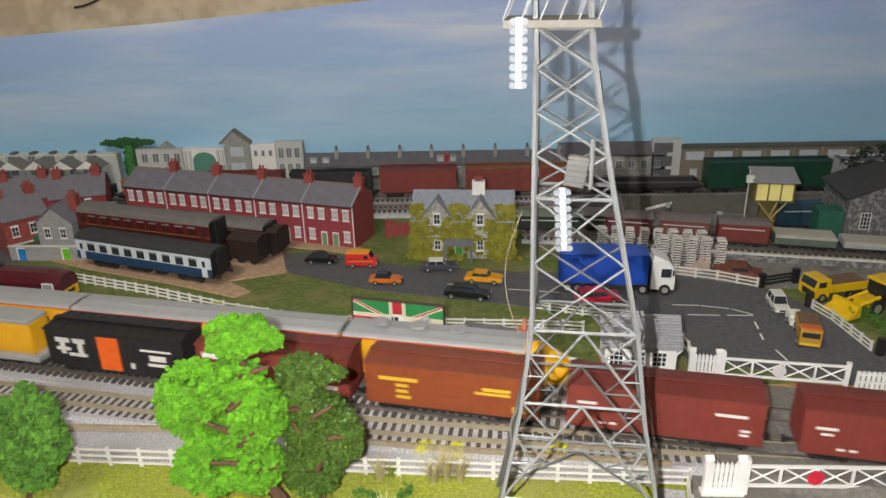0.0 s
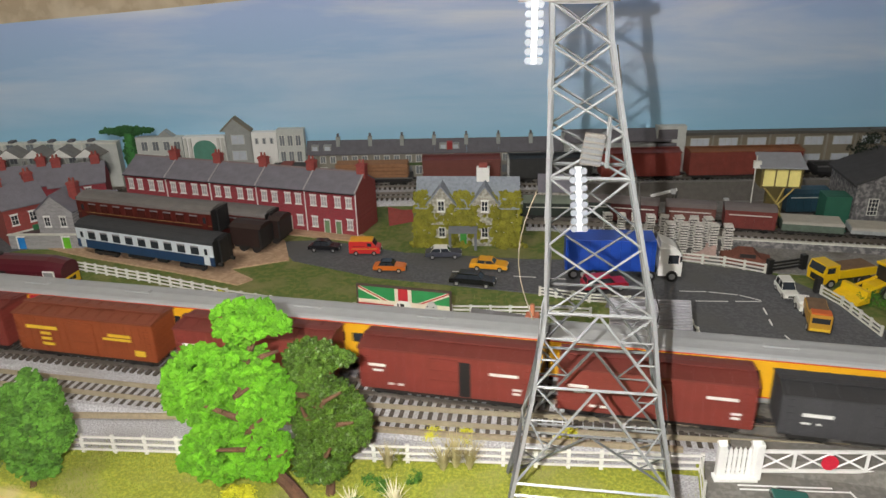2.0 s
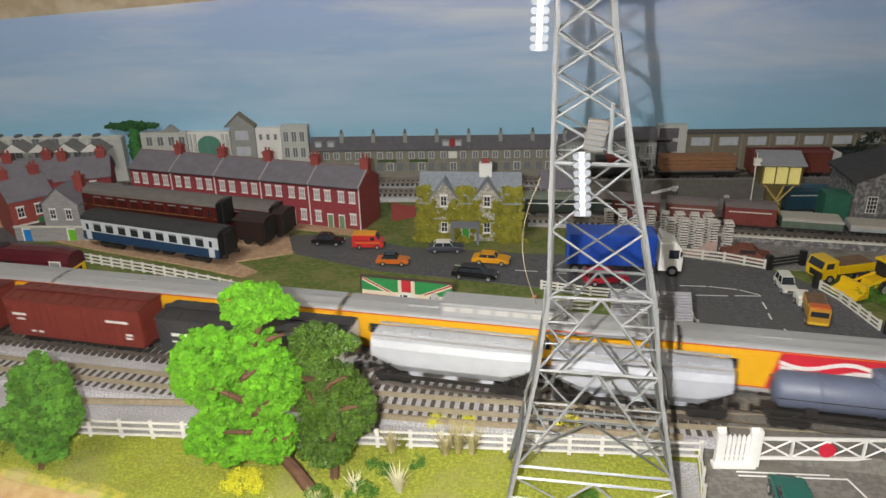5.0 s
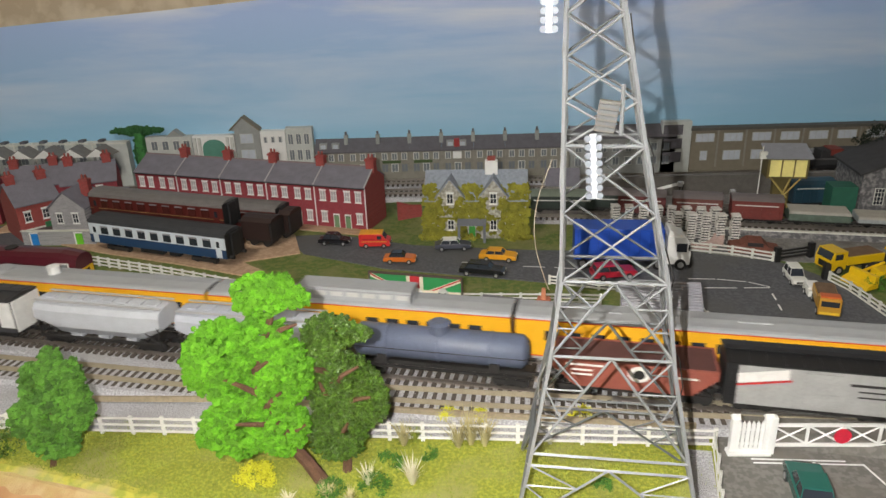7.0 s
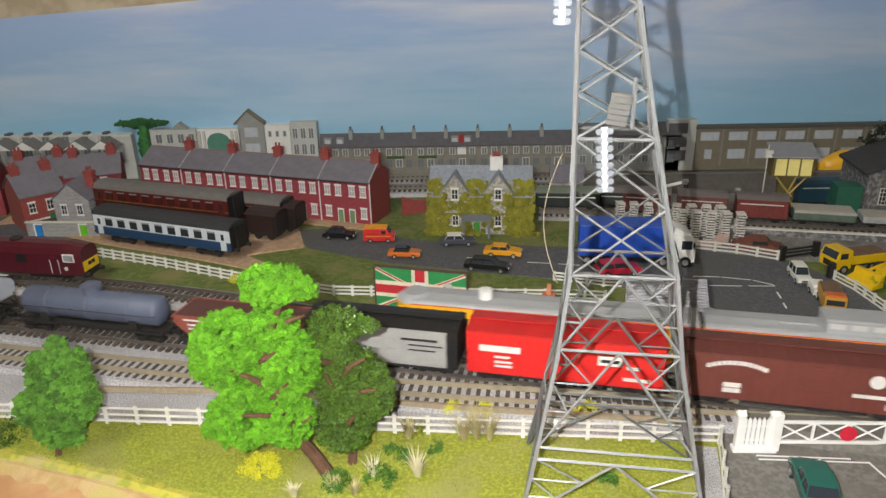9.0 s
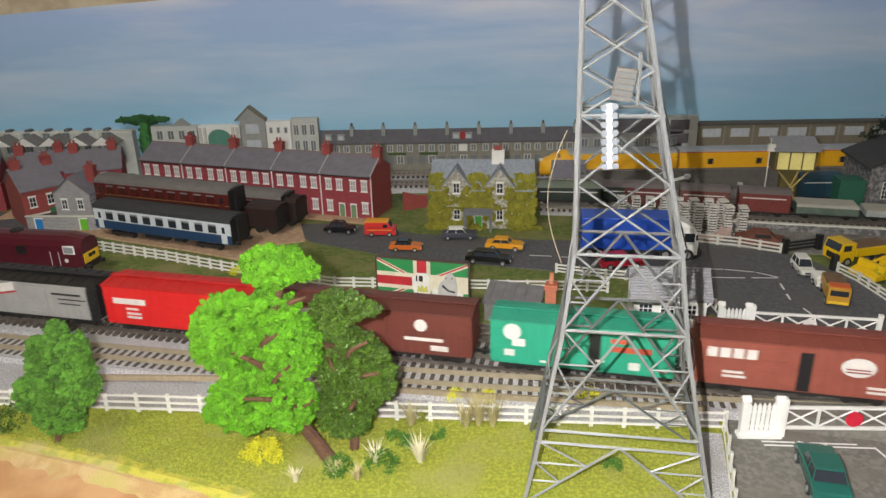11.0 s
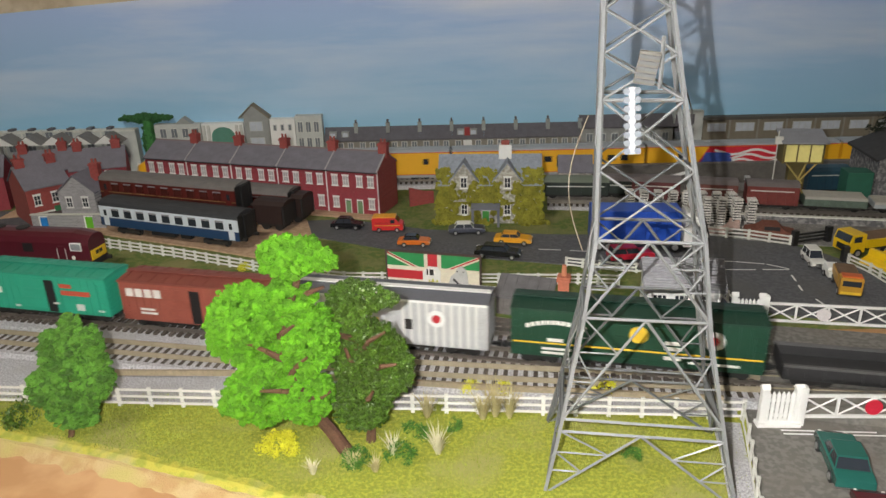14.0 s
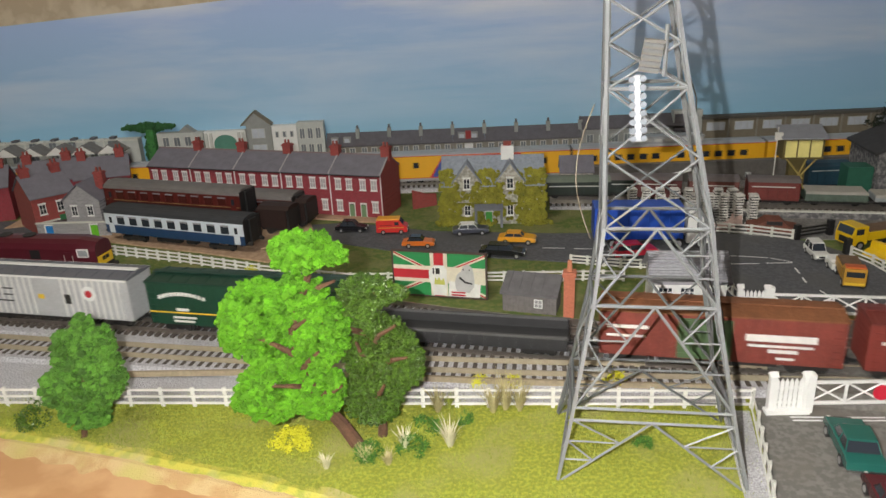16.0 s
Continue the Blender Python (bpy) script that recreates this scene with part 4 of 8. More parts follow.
    disc(c, "round_emblem", WHITE, 0.056, SILL + 0.025, 0.0075)
    disc(c, "emblem_centre", MATS["emblem_red"], 0.056, SILL + 0.025, 0.0035, y=-(W2 + 0.0011))
    add(c, 2.388, 0.184)
    add(gondola(0.168, GOND, "long low black gondola wagon, empty", top=0.0305), 2.584, 0.168)
    GDOOR = paint("door_dull_green", (0.075, 0.13, 0.06))
    c = boxcar(0.170, paint("weathered_oxide", (0.20, 0.042, 0.030), 0.65, 0.3), paint("rusty_roof", (0.22, 0.085, 0.035), 0.8, 0.35), GDOOR, "weathered oxide boxcar with wide dull green doors and rusty roof", doors=2, door_at=-0.010, door_w=0.019)
    bars(c, "lettering", LETW, [(.018, .066, SILL + .021, SILL + .027), (.020, .064, SILL + .016, SILL + .018), (.034, .054, SILL + .011, SILL + .014), (.040, .052, SILL + .005, SILL + .007), (-.080, -.050, SILL + .026, SILL + .029), (-.080, -.052, SILL + .018, SILL + .020)])
    add(c, 2.776, 0.170)
    c = boxcar(0.120, OXIDE, OXROOF, None, "short oxide-red boxcar near the tail of the freight")
    letters(c, LETW, 0.120, "plain")
    add(c, 2.960, 0.120)
    c = boxcar(0.126, paint("boxcar_soot", (0.03, 0.03, 0.03)), BLACK, None, "black boxcar with a bare white end near the tail", eave=0.050)
    part("white_end", bx(B(), 0.0636, 0.0648, -W2 + 0.001, W2 - 0.001, SILL + 0.001, 0.0495), WHITE, c, "unpainted white end panel")
    add(c, 3.095, 0.126)
    c = boxcar(0.120, BRN, OXROOF, None, "dull brown boxcar near the tail", eave=0.050)
    add(c, 3.235, 0.120)
    add(log_wagon(0.125), 3.372, 0.125)
    c = gondola(0.088, GOND, "short black wagon with a box van body at the tail", top=0.032)
    part("box_body", bx(B(), -0.030, 0.034, -0.0135, 0.0135, 0.0215, 0.044, 0.0010), GOND, c)
    part("red_panel", bx(B(), 0.002, 0.020, -0.0140, 0.0140, 0.036, 0.046, 0.0006), OXIDE, c)
    add(c, 3.513, 0.088)
    return out


def passenger_cars():
    """(vehicle, right end along the line at the start, length); the engine leads to the right"""
    out = []
    ends = [0.150, -0.052, -0.326, -0.612, -0.893, -1.177, -1.470, -1.752]
    kinds = ["loco", "baggage", "coach", "flag", "dome", "coach", "dome", "obs"]
    labels = {"baggage": "yellow baggage coach with grey roof and few windows", "coach": "yellow passenger coach with grey roof and red lining", "flag": "yellow coach wearing a red, white and blue flag design", "dome": "yellow dome coach with a glazed roof dome", "obs": "yellow observation coach with a rounded tail"}
    for i, (e, k) in enumerate(zip(ends, kinds)):
        e1 = ends[i + 1] if i + 1 < len(ends) else -1.991
        L = e - e1 - 0.004
        ob = streamlined_loco(L) if k == "loco" else streamliner(L, labels[k], k)
        out.append((ob, e - L / 2, L))
    return out


FREIGHT_CARS = freight_cars()
PASSENGER_CARS = passenger_cars()
track("track_freight", loop_path(0.573, -0.2123, 1.15, 0.93), (-0.62, 0.45), label="dark-sleepered track carrying the freight, on grey ballast", sleepers=150)
track("track_passenger", loop_path(0.618, -0.208, 1.097, 0.855), (-0.62, 0.45), label="dark-sleepered track carrying the passenger train, on grey ballast", sleepers=150)


def motions():
    tt = [i * 0.5 for i in range(33)]
    for car, s0, L in FREIGHT_CARS:
        rows = []
        for t in tt:
            s = s0 - 0.1692 * t + 0.0002 * t * t
            x, y, a = FREIGHT.chord(s - L * 0.35, s + L * 0.35)
            rows.append((t, pose(x, y, 0, 0, 0, a)))
        walk(car, rows)
    for car, s0, L in PASSENGER_CARS:
        rows = []
        for t in tt:
            s = s0 + float(np.interp(t, [0, 3.5, 6, 9, 12.5, 14.5, 16], [0, 0.780, 1.338, 1.978, 2.705, 3.110, 3.400]))
            x, y, a = PASS.chord(s - L * 0.35, s + L * 0.35)
            rows.append((t, pose(x, y, 0, 0, 0, a)))
        walk(car, rows)
    rows = []
    for t, eye, target, roll in PATH:
        m = look(eye, target, roll)
        rows.append((t, m @ Matrix.Translation((-0.028, 0.008, 0.004))))
    walk(TORCH, rows)


# a hand torch that travels beside the camera
TORCH = thing("torch", pose(0, 0, 0), "small bright white torch", "torch")
part("casing", rod(B(), (0, 0, 0.0015), (0, 0, 0.02), 0.006, 20), BLACK, TORCH)
part("glowing_lens", rod(B(), (0, 0, 0.0), (0, 0, 0.001), 0.002, 20), mat("torch_glow", (1.0, 0.97, 0.92), emit=99000.0), TORCH)


# ---- roads, paths and yards ----
slab("road_yard", [(-0.20, 0.93), (-0.165, 0.868), (-0.059, 0.816), (0.108, 0.772), (0.2, 0.745), (0.235, 0.70), (0.262, 0.655), (0.40, 0.61), (0.46, 0.62), (0.44, 0.70), (0.425, 0.755), (0.40, 0.80), (0.385, 0.812), (0.30, 0.848), (0.12, 0.862), (-0.03, 0.888), (-0.14, 0.935)], -0.002, 0.0012, TARMAC, "dark grey tarmac road and yard with white markings")
slab("road_front", [(0.160, 0.26), (0.62, 0.26), (0.58, 0.455), (0.214, 0.492), (0.207, 0.47), (0.184, 0.39)], -0.004, 0.0014, CONC, "worn grey concrete road up to the level crossing")
slab("goods_yard", [(0.30, 0.852), (0.385, 0.816), (0.46, 0.80), (0.62, 0.74), (1.2, 0.72), (1.2, 1.07), (0.14, 1.07), (0.15, 0.985), (0.21, 0.93)], -0.002, 0.0008, YARD, "grey grit of the goods yard")
slab("pavement_terrace", [(-0.62, 0.965), (-0.47, 1.0), (-0.30, 0.99), (-0.088, 0.925), (-0.085, 0.945), (-0.12, 0.975), (-0.5, 1.08), (-0.62, 1.05)], -0.002, 0.0022, SAND, "pinkish pavement along the brick terrace")
slab("path_sandy", [(-0.52, 0.93), (-0.43, 0.888), (-0.30, 0.838), (-0.214, 0.800), (-0.20, 0.815), (-0.235, 0.845), (-0.17, 0.87), (-0.19, 0.935), (-0.30, 0.965), (-0.45, 0.955)], -0.002, 0.0016, SAND, "sandy brown path beside the coaches")
slab("road_left", [(-1.2, 0.90), (-0.56, 0.905), (-0.5, 0.93), (-0.56, 1.0), (-1.2, 1.0)], -0.002, 0.001, TARMAC, "dark road beyond the grey wall")


def marking(pts, w, parent):
    bm = B()
    for p, q in zip(pts[::2], pts[1::2]):
        d = (Vector(q) - Vector(p)).normalized()
        n = Vector((-d.y, d.x)) * w / 2
        vs = [bm.verts.new((*v, 0.0)) for v in (Vector(p) - n, Vector(q) - n, Vector(q) + n, Vector(p) + n)]
        bm.faces.new(vs)
    return bm


for p, q in (((0.342, 0.689), (0.344, 0.702)), ((0.346, 0.712), (0.348, 0.727)), ((0.349, 0.650), (0.346, 0.670)), ((0.10, 0.812), (0.125, 0.808)), ((0.03, 0.828), (0.05, 0.824)), ((0.135, 0.806), (0.158, 0.802)), ((0.352, 0.741), (0.325, 0.742)), ((0.318, 0.742), (0.285, 0.744)), ((0.352, 0.743), (0.335, 0.756)), ((0.333, 0.757), (0.305, 0.765)), ((0.303, 0.7655), (0.275, 0.768))):
    part("road_line", marking((p, q), 0.0018, None), WHITE, bpy.data.objects["road_yard"], m=pose(0, 0, 0.0018))
for p, q in (((0.228, 0.462), (0.30, 0.458)), ((0.300, 0.459), (0.312, 0.40)), ((0.228, 0.466), (0.29, 0.462))):
    part("road_line", marking((p, q), 0.0016, None), WHITE, bpy.data.objects["road_front"], m=pose(0, 0, 0.0020))

# crossing deck between and beside the rails
deck = thing("crossing_deck", pose(0, 0, 0), "grey timbered deck of the level crossing", "level crossing", "", "structure")
for nm, c, m in (("f", 0.573, -0.2123), ("p", 0.618, -0.208)):
    for off, half in ((0, 0.0068),):
        part("deck_board", ribbon([(x, c + m * x + off) for x in (0.235, 0.30, 0.36, 0.43)], half, 0.006, 0.0094, B()), CONC, deck)
part("deck_board", ribbon([(x, 0.5955 - 0.210 * x) for x in (0.235, 0.30, 0.36, 0.43)], 0.0128, 0.004, 0.0094, B()), CONC, deck)
part("deck_board", ribbon([(x, 0.645 - 0.208 * x) for x in (0.235, 0.30, 0.36, 0.43)], 0.0165, 0.001, 0.0092, B(), 0.01), CONC, deck)
part("deck_board", ribbon([(x, 0.5515 - 0.2123 * x) for x in (0.235, 0.30, 0.36, 0.43)], 0.0115, 0.001, 0.0092, B(), 0.008), CONC, deck)


# ---- sidings ----
def smooth_line(pts, step=0.01):
    xs, ys = [p[0] for p in pts], [p[1] for p in pts]
    out, n = [], int((xs[-1] - xs[0]) / step)
    for i in range(n + 1):
        x = xs[0] + (xs[-1] - xs[0]) * i / n
        k = [np.interp(x + d, xs, ys) for d in (-0.06, -0.03, 0, 0.03, 0.06)]
        out.append((x, float(sum(k) / 5)))
    return out


track("track_front_siding", smooth_line([(-1.4, 0.72), (-0.9, 0.70), (-0.6, 0.648), (-0.37, 0.603), (-0.17, 0.566), (0.04, 0.536), (0.15, 0.524), (0.25, 0.514), (0.32, 0.5055)]), (-0.6, 0.24), z=0.0046, label="front siding with pale rails running into the main line", sleepers=110, bed=0.020, sunk=0.0019)
track("track_back_siding", smooth_line([(-1.4, 0.83), (-0.9, 0.80), (-0.45, 0.768), (-0.36, 0.752), (-0.21, 0.712), (-0.06, 0.655), (0.04, 0.618), (0.11, 0.5955)]), (-0.6, 0.1), z=0.0043, label="locomotive siding curving into the passenger line", sleepers=110, bed=0.020)
track("track_yard", smooth_line([(0.13, 0.985), (0.25, 0.962), (0.38, 0.93), (0.50, 0.905), (0.62, 0.88), (0.9, 0.85)]), (0.2, 0.62), z=0.0030, label="goods yard track with rusty rails", sleepers=90, bed=0.018)
CREAMRAIL = mat("pale_rail_side", (0.36, 0.31, 0.22), 0.6, 0.2, var=0.2)
for ob in bpy.data.objects["track_front_siding"].children:
    if ob.name.startswith("rail"):
        ob.data.materials[0] = CREAMRAIL
part("trackside_timber", ribbon([(-0.3, 0.548), (-0.15, 0.543), (0.03, 0.518), (0.2, 0.4985)], 0.0012, 0.004, 0.0085, B()), PALE, bpy.data.objects["track_front_siding"])

slab("cess", [(-1.4, 0.585), (-0.62, 0.5365), (-0.247, 0.5135), (0.0, 0.4985), (0.206, 0.4855), (0.214, 0.53), (0.0, 0.57), (-0.62, 0.69), (-1.4, 0.76)], -0.002, 0.0014, BALLAST, "pale grey ballast between the siding and the fence")
# coarse ballast stones
bm = B()
rng = random.Random(5)
for i in range(5200):
    x = rng.uniform(-0.62, 0.24)
    y = rng.choice((0.573 - 0.2123 * x - 0.028, 0.5955 - 0.21 * x, 0.55 - 0.19 * x)) + rng.gauss(0, 0.012)
    if y < 0.512 - 0.061 * x:
        continue
    r, z = rng.uniform(0.0006, 0.0012), 0.0040
    a = [bm.verts.new((x + r * math.cos(k * 1.57 + i), y + r * math.sin(k * 1.57 + i), z)) for k in range(4)]
    t = bm.verts.new((x, y, z + r * 1.1))
    for k in range(4):
        bm.faces.new((a[k], a[(k + 1) % 4], t))
setting("ballast_stones", bm, mat("ballast_stone", (0.42, 0.42, 0.43), 0.9, var=0.5, scale=300), "loose grey ballast stones between the tracks", kind="stuff")


# ---- fences and gates ----
def fence(name, pts, h, rails, pitch, material, label, post_w=0.0014, group="fences"):
    f = thing(name, pose(0, 0, 0), label, "fence", group)
    pm = mesh_of("post", bx(B(), -post_w, post_w, -0.0009, 0.0009, -0.001, h, 0.0002), material)
    for p, q in zip(pts, pts[1:]):
        d = math.dist(p, q)
        a, n = along(p, q), max(1, round(d / pitch))
        for i in range(n + 1):
            share("post", pm, f, pose(p[0] + (q[0] - p[0]) * i / n, p[1] + (q[1] - p[1]) * i / n, 0, 0, 0, a))
        rm = mesh_of("rail", bx(B(), 0, d, -0.0004, 0.0004, -0.0009, 0.0009), material)
        for k in range(rails):
            share("rail", rm, f, pose(p[0], p[1], h * (0.22 + 0.68 * k / max(rails - 1, 1)), 0, 0, a) @ Matrix.Translation((0, -0.0011, 0)))
    return f


WFENCE = mat("fence_white", (0.74, 0.73, 0.69), 0.6, var=0.12, scale=150)
slab("gravel_verge", [(0.158, 0.330), (0.167, 0.326), (0.1835, 0.39), (0.2045, 0.476), (0.186, 0.479), (0.180, 0.445), (0.170, 0.40)], -0.002, 0.0011, BALLAST, "pale gravel verge beside the roadside fence")
fence("lineside_fence", [(-0.62, 0.532), (-0.247, 0.509), (0.0, 0.494), (0.208, 0.4815)], 0.0165, 3, 0.0245, WFENCE, "low white three-rail lineside fence by the lawn")
fence("roadside_fence", [(0.208, 0.4805), (0.2015, 0.455), (0.182, 0.385), (0.165, 0.325)], 0.0150, 2, 0.020, CREAM, "weathered pale fence along the road edge")
fence("field_fence", [(-0.44, 0.856), (-0.32, 0.812), (-0.215, 0.767)], 0.0130, 3, 0.0165, WFENCE, "white three-rail fence curving past the sandy path")
fence("field_fence", [(-0.215, 0.767), (-0.11, 0.733), (0.05, 0.722), (0.15, 0.716), (0.17, 0.713)], 0.0120, 3, 0.019, CREAM, "weathered white fence along the edge of the field")
fence("yard_fence", [(0.255, 0.878), (0.30, 0.850), (0.345, 0.834), (0.383, 0.812)], 0.0130, 3, 0.020, CREAM, "off-white fence round the far side of the yard")
fence("yard_fence", [(0.420, 0.757), (0.428, 0.73), (0.431, 0.700), (0.434, 0.668)], 0.0120, 3, 0.020, CREAM, "off-white fence at the yard entrance")
fence("road_fence", [(0.125, 0.765), (0.175, 0.748), (0.235, 0.736)], 0.011, 3, 0.019, CREAM, "pale fence along the road behind the hut")
fence("hut_fence", [(0.262, 0.70), (0.264, 0.655)], 0.012, 2, 0.015, CREAM, "short pale fence beside the hut")


def crossing_gate(x, y, yaw, L, with_disc, label, wicket=True):
    g = thing("crossing_gate", pose(x, y, 0.0012, 0, 0, yaw) @ Matrix.Scale(1.22, 4), label, "level crossing gate", "crossing gates")
    x0 = 0.0
    if wicket:
        for px in (0.001, 0.0195):
            bm = bx(B(), px - 0.0018, px + 0.0018, -0.0018, 0.0018, 0, 0.0235, 0.0003)
            prism(bm, [(-0.0024, 0.0235), (0.0024, 0.0235), (0, 0.0262)], px - 0.0024, px + 0.0024)
            part("gate_post", bm, WHITE, g)
        wm = mesh_of("picket", prism(B(), [(-0.0010, 0.0), (0.0010, 0.0), (0.0010, 0.0185), (0, 0.0205), (-0.0010, 0.0185)], -0.0004, 0.0004, "y"), WHITE)
        for i in range(6):
            share("picket", wm, g, pose(0.0038 + 0.0026 * i, 0, 0.001))
        for z in (0.005, 0.0145):
            part("wicket_rail", bx(B(), 0.002, 0.0185, 0.0004, 0.0012, z, z + 0.0014), WHITE, g)
        part("kerb_base", bx(B(), -0.002, 0.022, -0.004, 0.002, -0.0005, 0.0022), WHITE, g)
        x0 = 0.022
    bm = bx(B(), x0, x0 + L, -0.0007, 0.0007, 0.0045, 0.0062)
    part("bottom_rail", bm, WHITE, g)
    part("top_rail", bx(B(), x0, x0 + L, -0.0007, 0.0007, 0.0178, 0.0195), WHITE, g)
    n = max(2, round(L / 0.021))
    for i in range(n + 1):
        u = x0 + L * i / n
        part("upright", bx(B(), u - 0.0007, u + 0.0007, -0.0006, 0.0006, 0.0045, 0.0195), WHITE, g)
        if i < n:
            v = x0 + L * (i + 1) / n
            part("brace", angle(B(), (u, 0, 0.0060), (v, 0, 0.0180), 0.0009), WHITE, g)
            part("brace", angle(B(), (u, 0.0004, 0.0180), (v, 0.0004, 0.0060), 0.0009), WHITE, g)
    part("heel_post", bx(B(), x0 - 0.0022, x0 + 0.0022, -0.0022, 0.0022, 0, 0.0245, 0.0004), WHITE, g)
    part("toe_post", bx(B(), x0 + L - 0.0015, x0 + L + 0.0015, -0.0015, 0.0015, 0.0, 0.0225, 0.0004), WHITE, g)
    xm = x0 + min(L * 0.5, 0.0390)
    part("target_disc", rod(B(), (xm, -0.0016, 0.0120), (xm, -0.0008, 0.0120), 0.0047, 24), mat("target_red", (0.62, 0.02, 0.05), 0.45) if with_disc else mat("target_back", (0.70, 0.66, 0.66), 0.5), g, "red warning disc" if with_disc else "pale back of the warning disc")
    return g


crossing_gate(0.2160, 0.4745, -1.5, 0.120, True, "white braced level crossing gate with a red disc, shut")
crossing_gate(0.2490, 0.6220, -9.0, 0.084, False, "white braced level crossing gate on the far side, shut")
fence("picket_fence", [(0.384, 0.598), (0.412, 0.594)], 0.022, 3, 0.004, WHITE, "white picket fence beside the far gate")


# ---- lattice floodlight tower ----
# shaded copy of the tower grey, for back and side faces; also bracket slats
TOWDARK_SHADE = mat("pylon_dark_shade", (0.13, 0.137, 0.142), 0.4, var=0.1)


def flood_tower():
    T = thing("floodlight_tower", pose(0.117, 0.440, 0, 0, 0, -8), "grey lattice steel floodlight tower with hanging lamp banks", "floodlight tower")
    H = [(0.0, 0.0555), (0.03, 0.0490), (0.105, 0.0352), (0.158, 0.0288), (0.238, 0.0205), (0.303, 0.0142), (0.36, 0.0125)]
    CX = ([0.0, 0.158, 0.238, 0.303, 0.36], [0.005, 0.002, -0.0075, -0.0145, -0.019])

    def hw(z):
        return float(np.interp(z, [h[0] for h in H], [h[1] for h in H]))

    def pt(sx, sy, z):
        return (sx * hw(z) + float(np.interp(z, *CX)), sy * hw(z) * 0.66, z)

    for sx in (-1, 1):
        for sy in (-1, 1):
            bm = B()
            zs = [0.0, 0.03, 0.105, 0.158, 0.238, 0.303, 0.345]
            for a, b in zip(zs, zs[1:]):
                angle(bm, pt(sx, sy, a), pt(sx, sy, b), 0.0021)
            # shade is put into the colour: rear legs take the darker copy
            part("leg", bm, TOWLIT if sy < 0 else TOWDARK_SHADE, T)
    faces = [((-1, -1), (1, -1)), ((-1, 1), (1, 1)), ((-1, -1), (-1, 1)), ((1, -1), (1, 1))]

    def on(f, u, z):
        a, b = pt(*f[0], z), pt(*f[1], z)
        return tuple(a[i] + (b[i] - a[i]) * u for i in range(3))

    lev = [0.158, 0.197, 0.234, 0.257, 0.279, 0.300, 0.320]
    for fi, f in enumerate(faces):
        # only the front face gets the lit grey, the others are coloured as shaded
        m = TOWLIT if fi == 0 else TOWDARK_SHADE
        for z in (0.040, 0.048, 0.112, 0.158, 0.234, 0.320):
            part("girt", angle(B(), on(f, 0, z), on(f, 1, z), 0.0015), m, T)
        for a, b in zip(lev, lev[1:]):
            part("cross_brace", angle(B(), on(f, 0, a), on(f, 1, b), 0.0010), m, T)
            part("cross_brace", angle(B(), on(f, 1, a), on(f, 0, b), 0.0010), m, T)
        for zt, zb in ((0.158, 0.112), (0.112, 0.048), (0.040, -0.002)):
            for u in (0, 1):
                top, foot = on(f, 0.5, zt), on(f, u, zb)
                part("main_brace", angle(B(), top, foot, 0.0013), m, T)

                def mid(k):
                    return tuple(top[i] + (foot[i] - top[i]) * k for i in range(3))

                last = on(f, u, zt)
                for k in (0.33, 0.62):
                    zk = zt + (zb - zt) * k
                    part("tie", angle(B(), mid(k), on(f, u, zk), 0.0009), m, T)
                    part("stub_brace", angle(B(), last, mid(k), 0.0009), m, T)
                    last = on(f, u, zk)
    deckm = mat("platform_grey", (0.15, 0.14, 0.125), 0.7, var=0.2)
    part("platform", bx(B(), -0.045, 0.002, -0.018, 0.016, 0.3205, 0.3245, 0.0006), deckm, T)
    bm = B()
    for s in (-0.018, 0.016):
        rod(bm, (-0.045, s, 0.335), (0.002, s, 0.335), 0.0006, 5)
        for k in range(6):
            x = -0.045 + 0.0090 * k
            rod(bm, (x, s, 0.3245), (x + 0.004, s, 0.335), 0.0005, 5)
    part("platform_railing", bm, GREYPL, T)

    def bank(x, y, z0, z1, tilt, label):
        lb = part("lamp_bank", bx(B(), -0.0018, 0.0018, 0.0000, 0.0018, 0, z1 - z0, 0.0004), mat("lamp_bank_white", (0.40, 0.42, 0.45), 0.4), T, label, m=pose(x, y, z0, 0, tilt, 0))
        n = 8
        lm = mesh_of("lamp", rod(rod(B(), (0, -0.0014, 0), (0, 0.0008, 0), 0.0017, 12), (0, 0.0008, 0), (0, 0.0018, 0), 0.0012, 10), mat("lamp_clear_plastic", (0.22, 0.24, 0.27), 0.1))
        for i in range(n):
            for c in (-0.0028, 0.0028):
                share("lamp", lm, lb, pose(c, 0, 0.002 + (z1 - z0 - 0.004) * i / (n - 1)))

    bank(-0.037, -0.019, 0.292, 0.326, 0, "white bank of sixteen small floodlights")
    bank(-0.011, -0.020, 0.207, 0.242, -4, "white bank of sixteen small floodlights")
    bk = part("lamp_bracket", bx(B(), -0.0052, 0.0052, -0.0012, 0.0012, 0.0, 0.017, 0.0004), deckm, T, m=pose(-0.008, -0.019, 0.243, 12, 8, 0))
    for k in range(5):
        part("bracket_slat", bx(B(), -0.0050, 0.0050, -0.0022, -0.0010, 0.0015 + 0.0031 * k, 0.003 + 0.0031 * k), TOWDARK_SHADE, bk)
    part("bracket_arm", angle(B(), (0.001, -0.014, 0.266), (0.001, -0.014, 0.240), 0.0016), TOWLIT, T)
    for j, sx in enumerate((-1.0, 1.06)):
        bm = B()
        pts = [(sx * hw(0.30 - 0.018 * k) * (1 + 0.10 * math.sin(k * 1.7 + j)) + float(np.interp(0.30 - 0.018 * k, *CX)), -0.010 * (1 - k / 20), 0.30 - 0.018 * k) for k in range(15)]
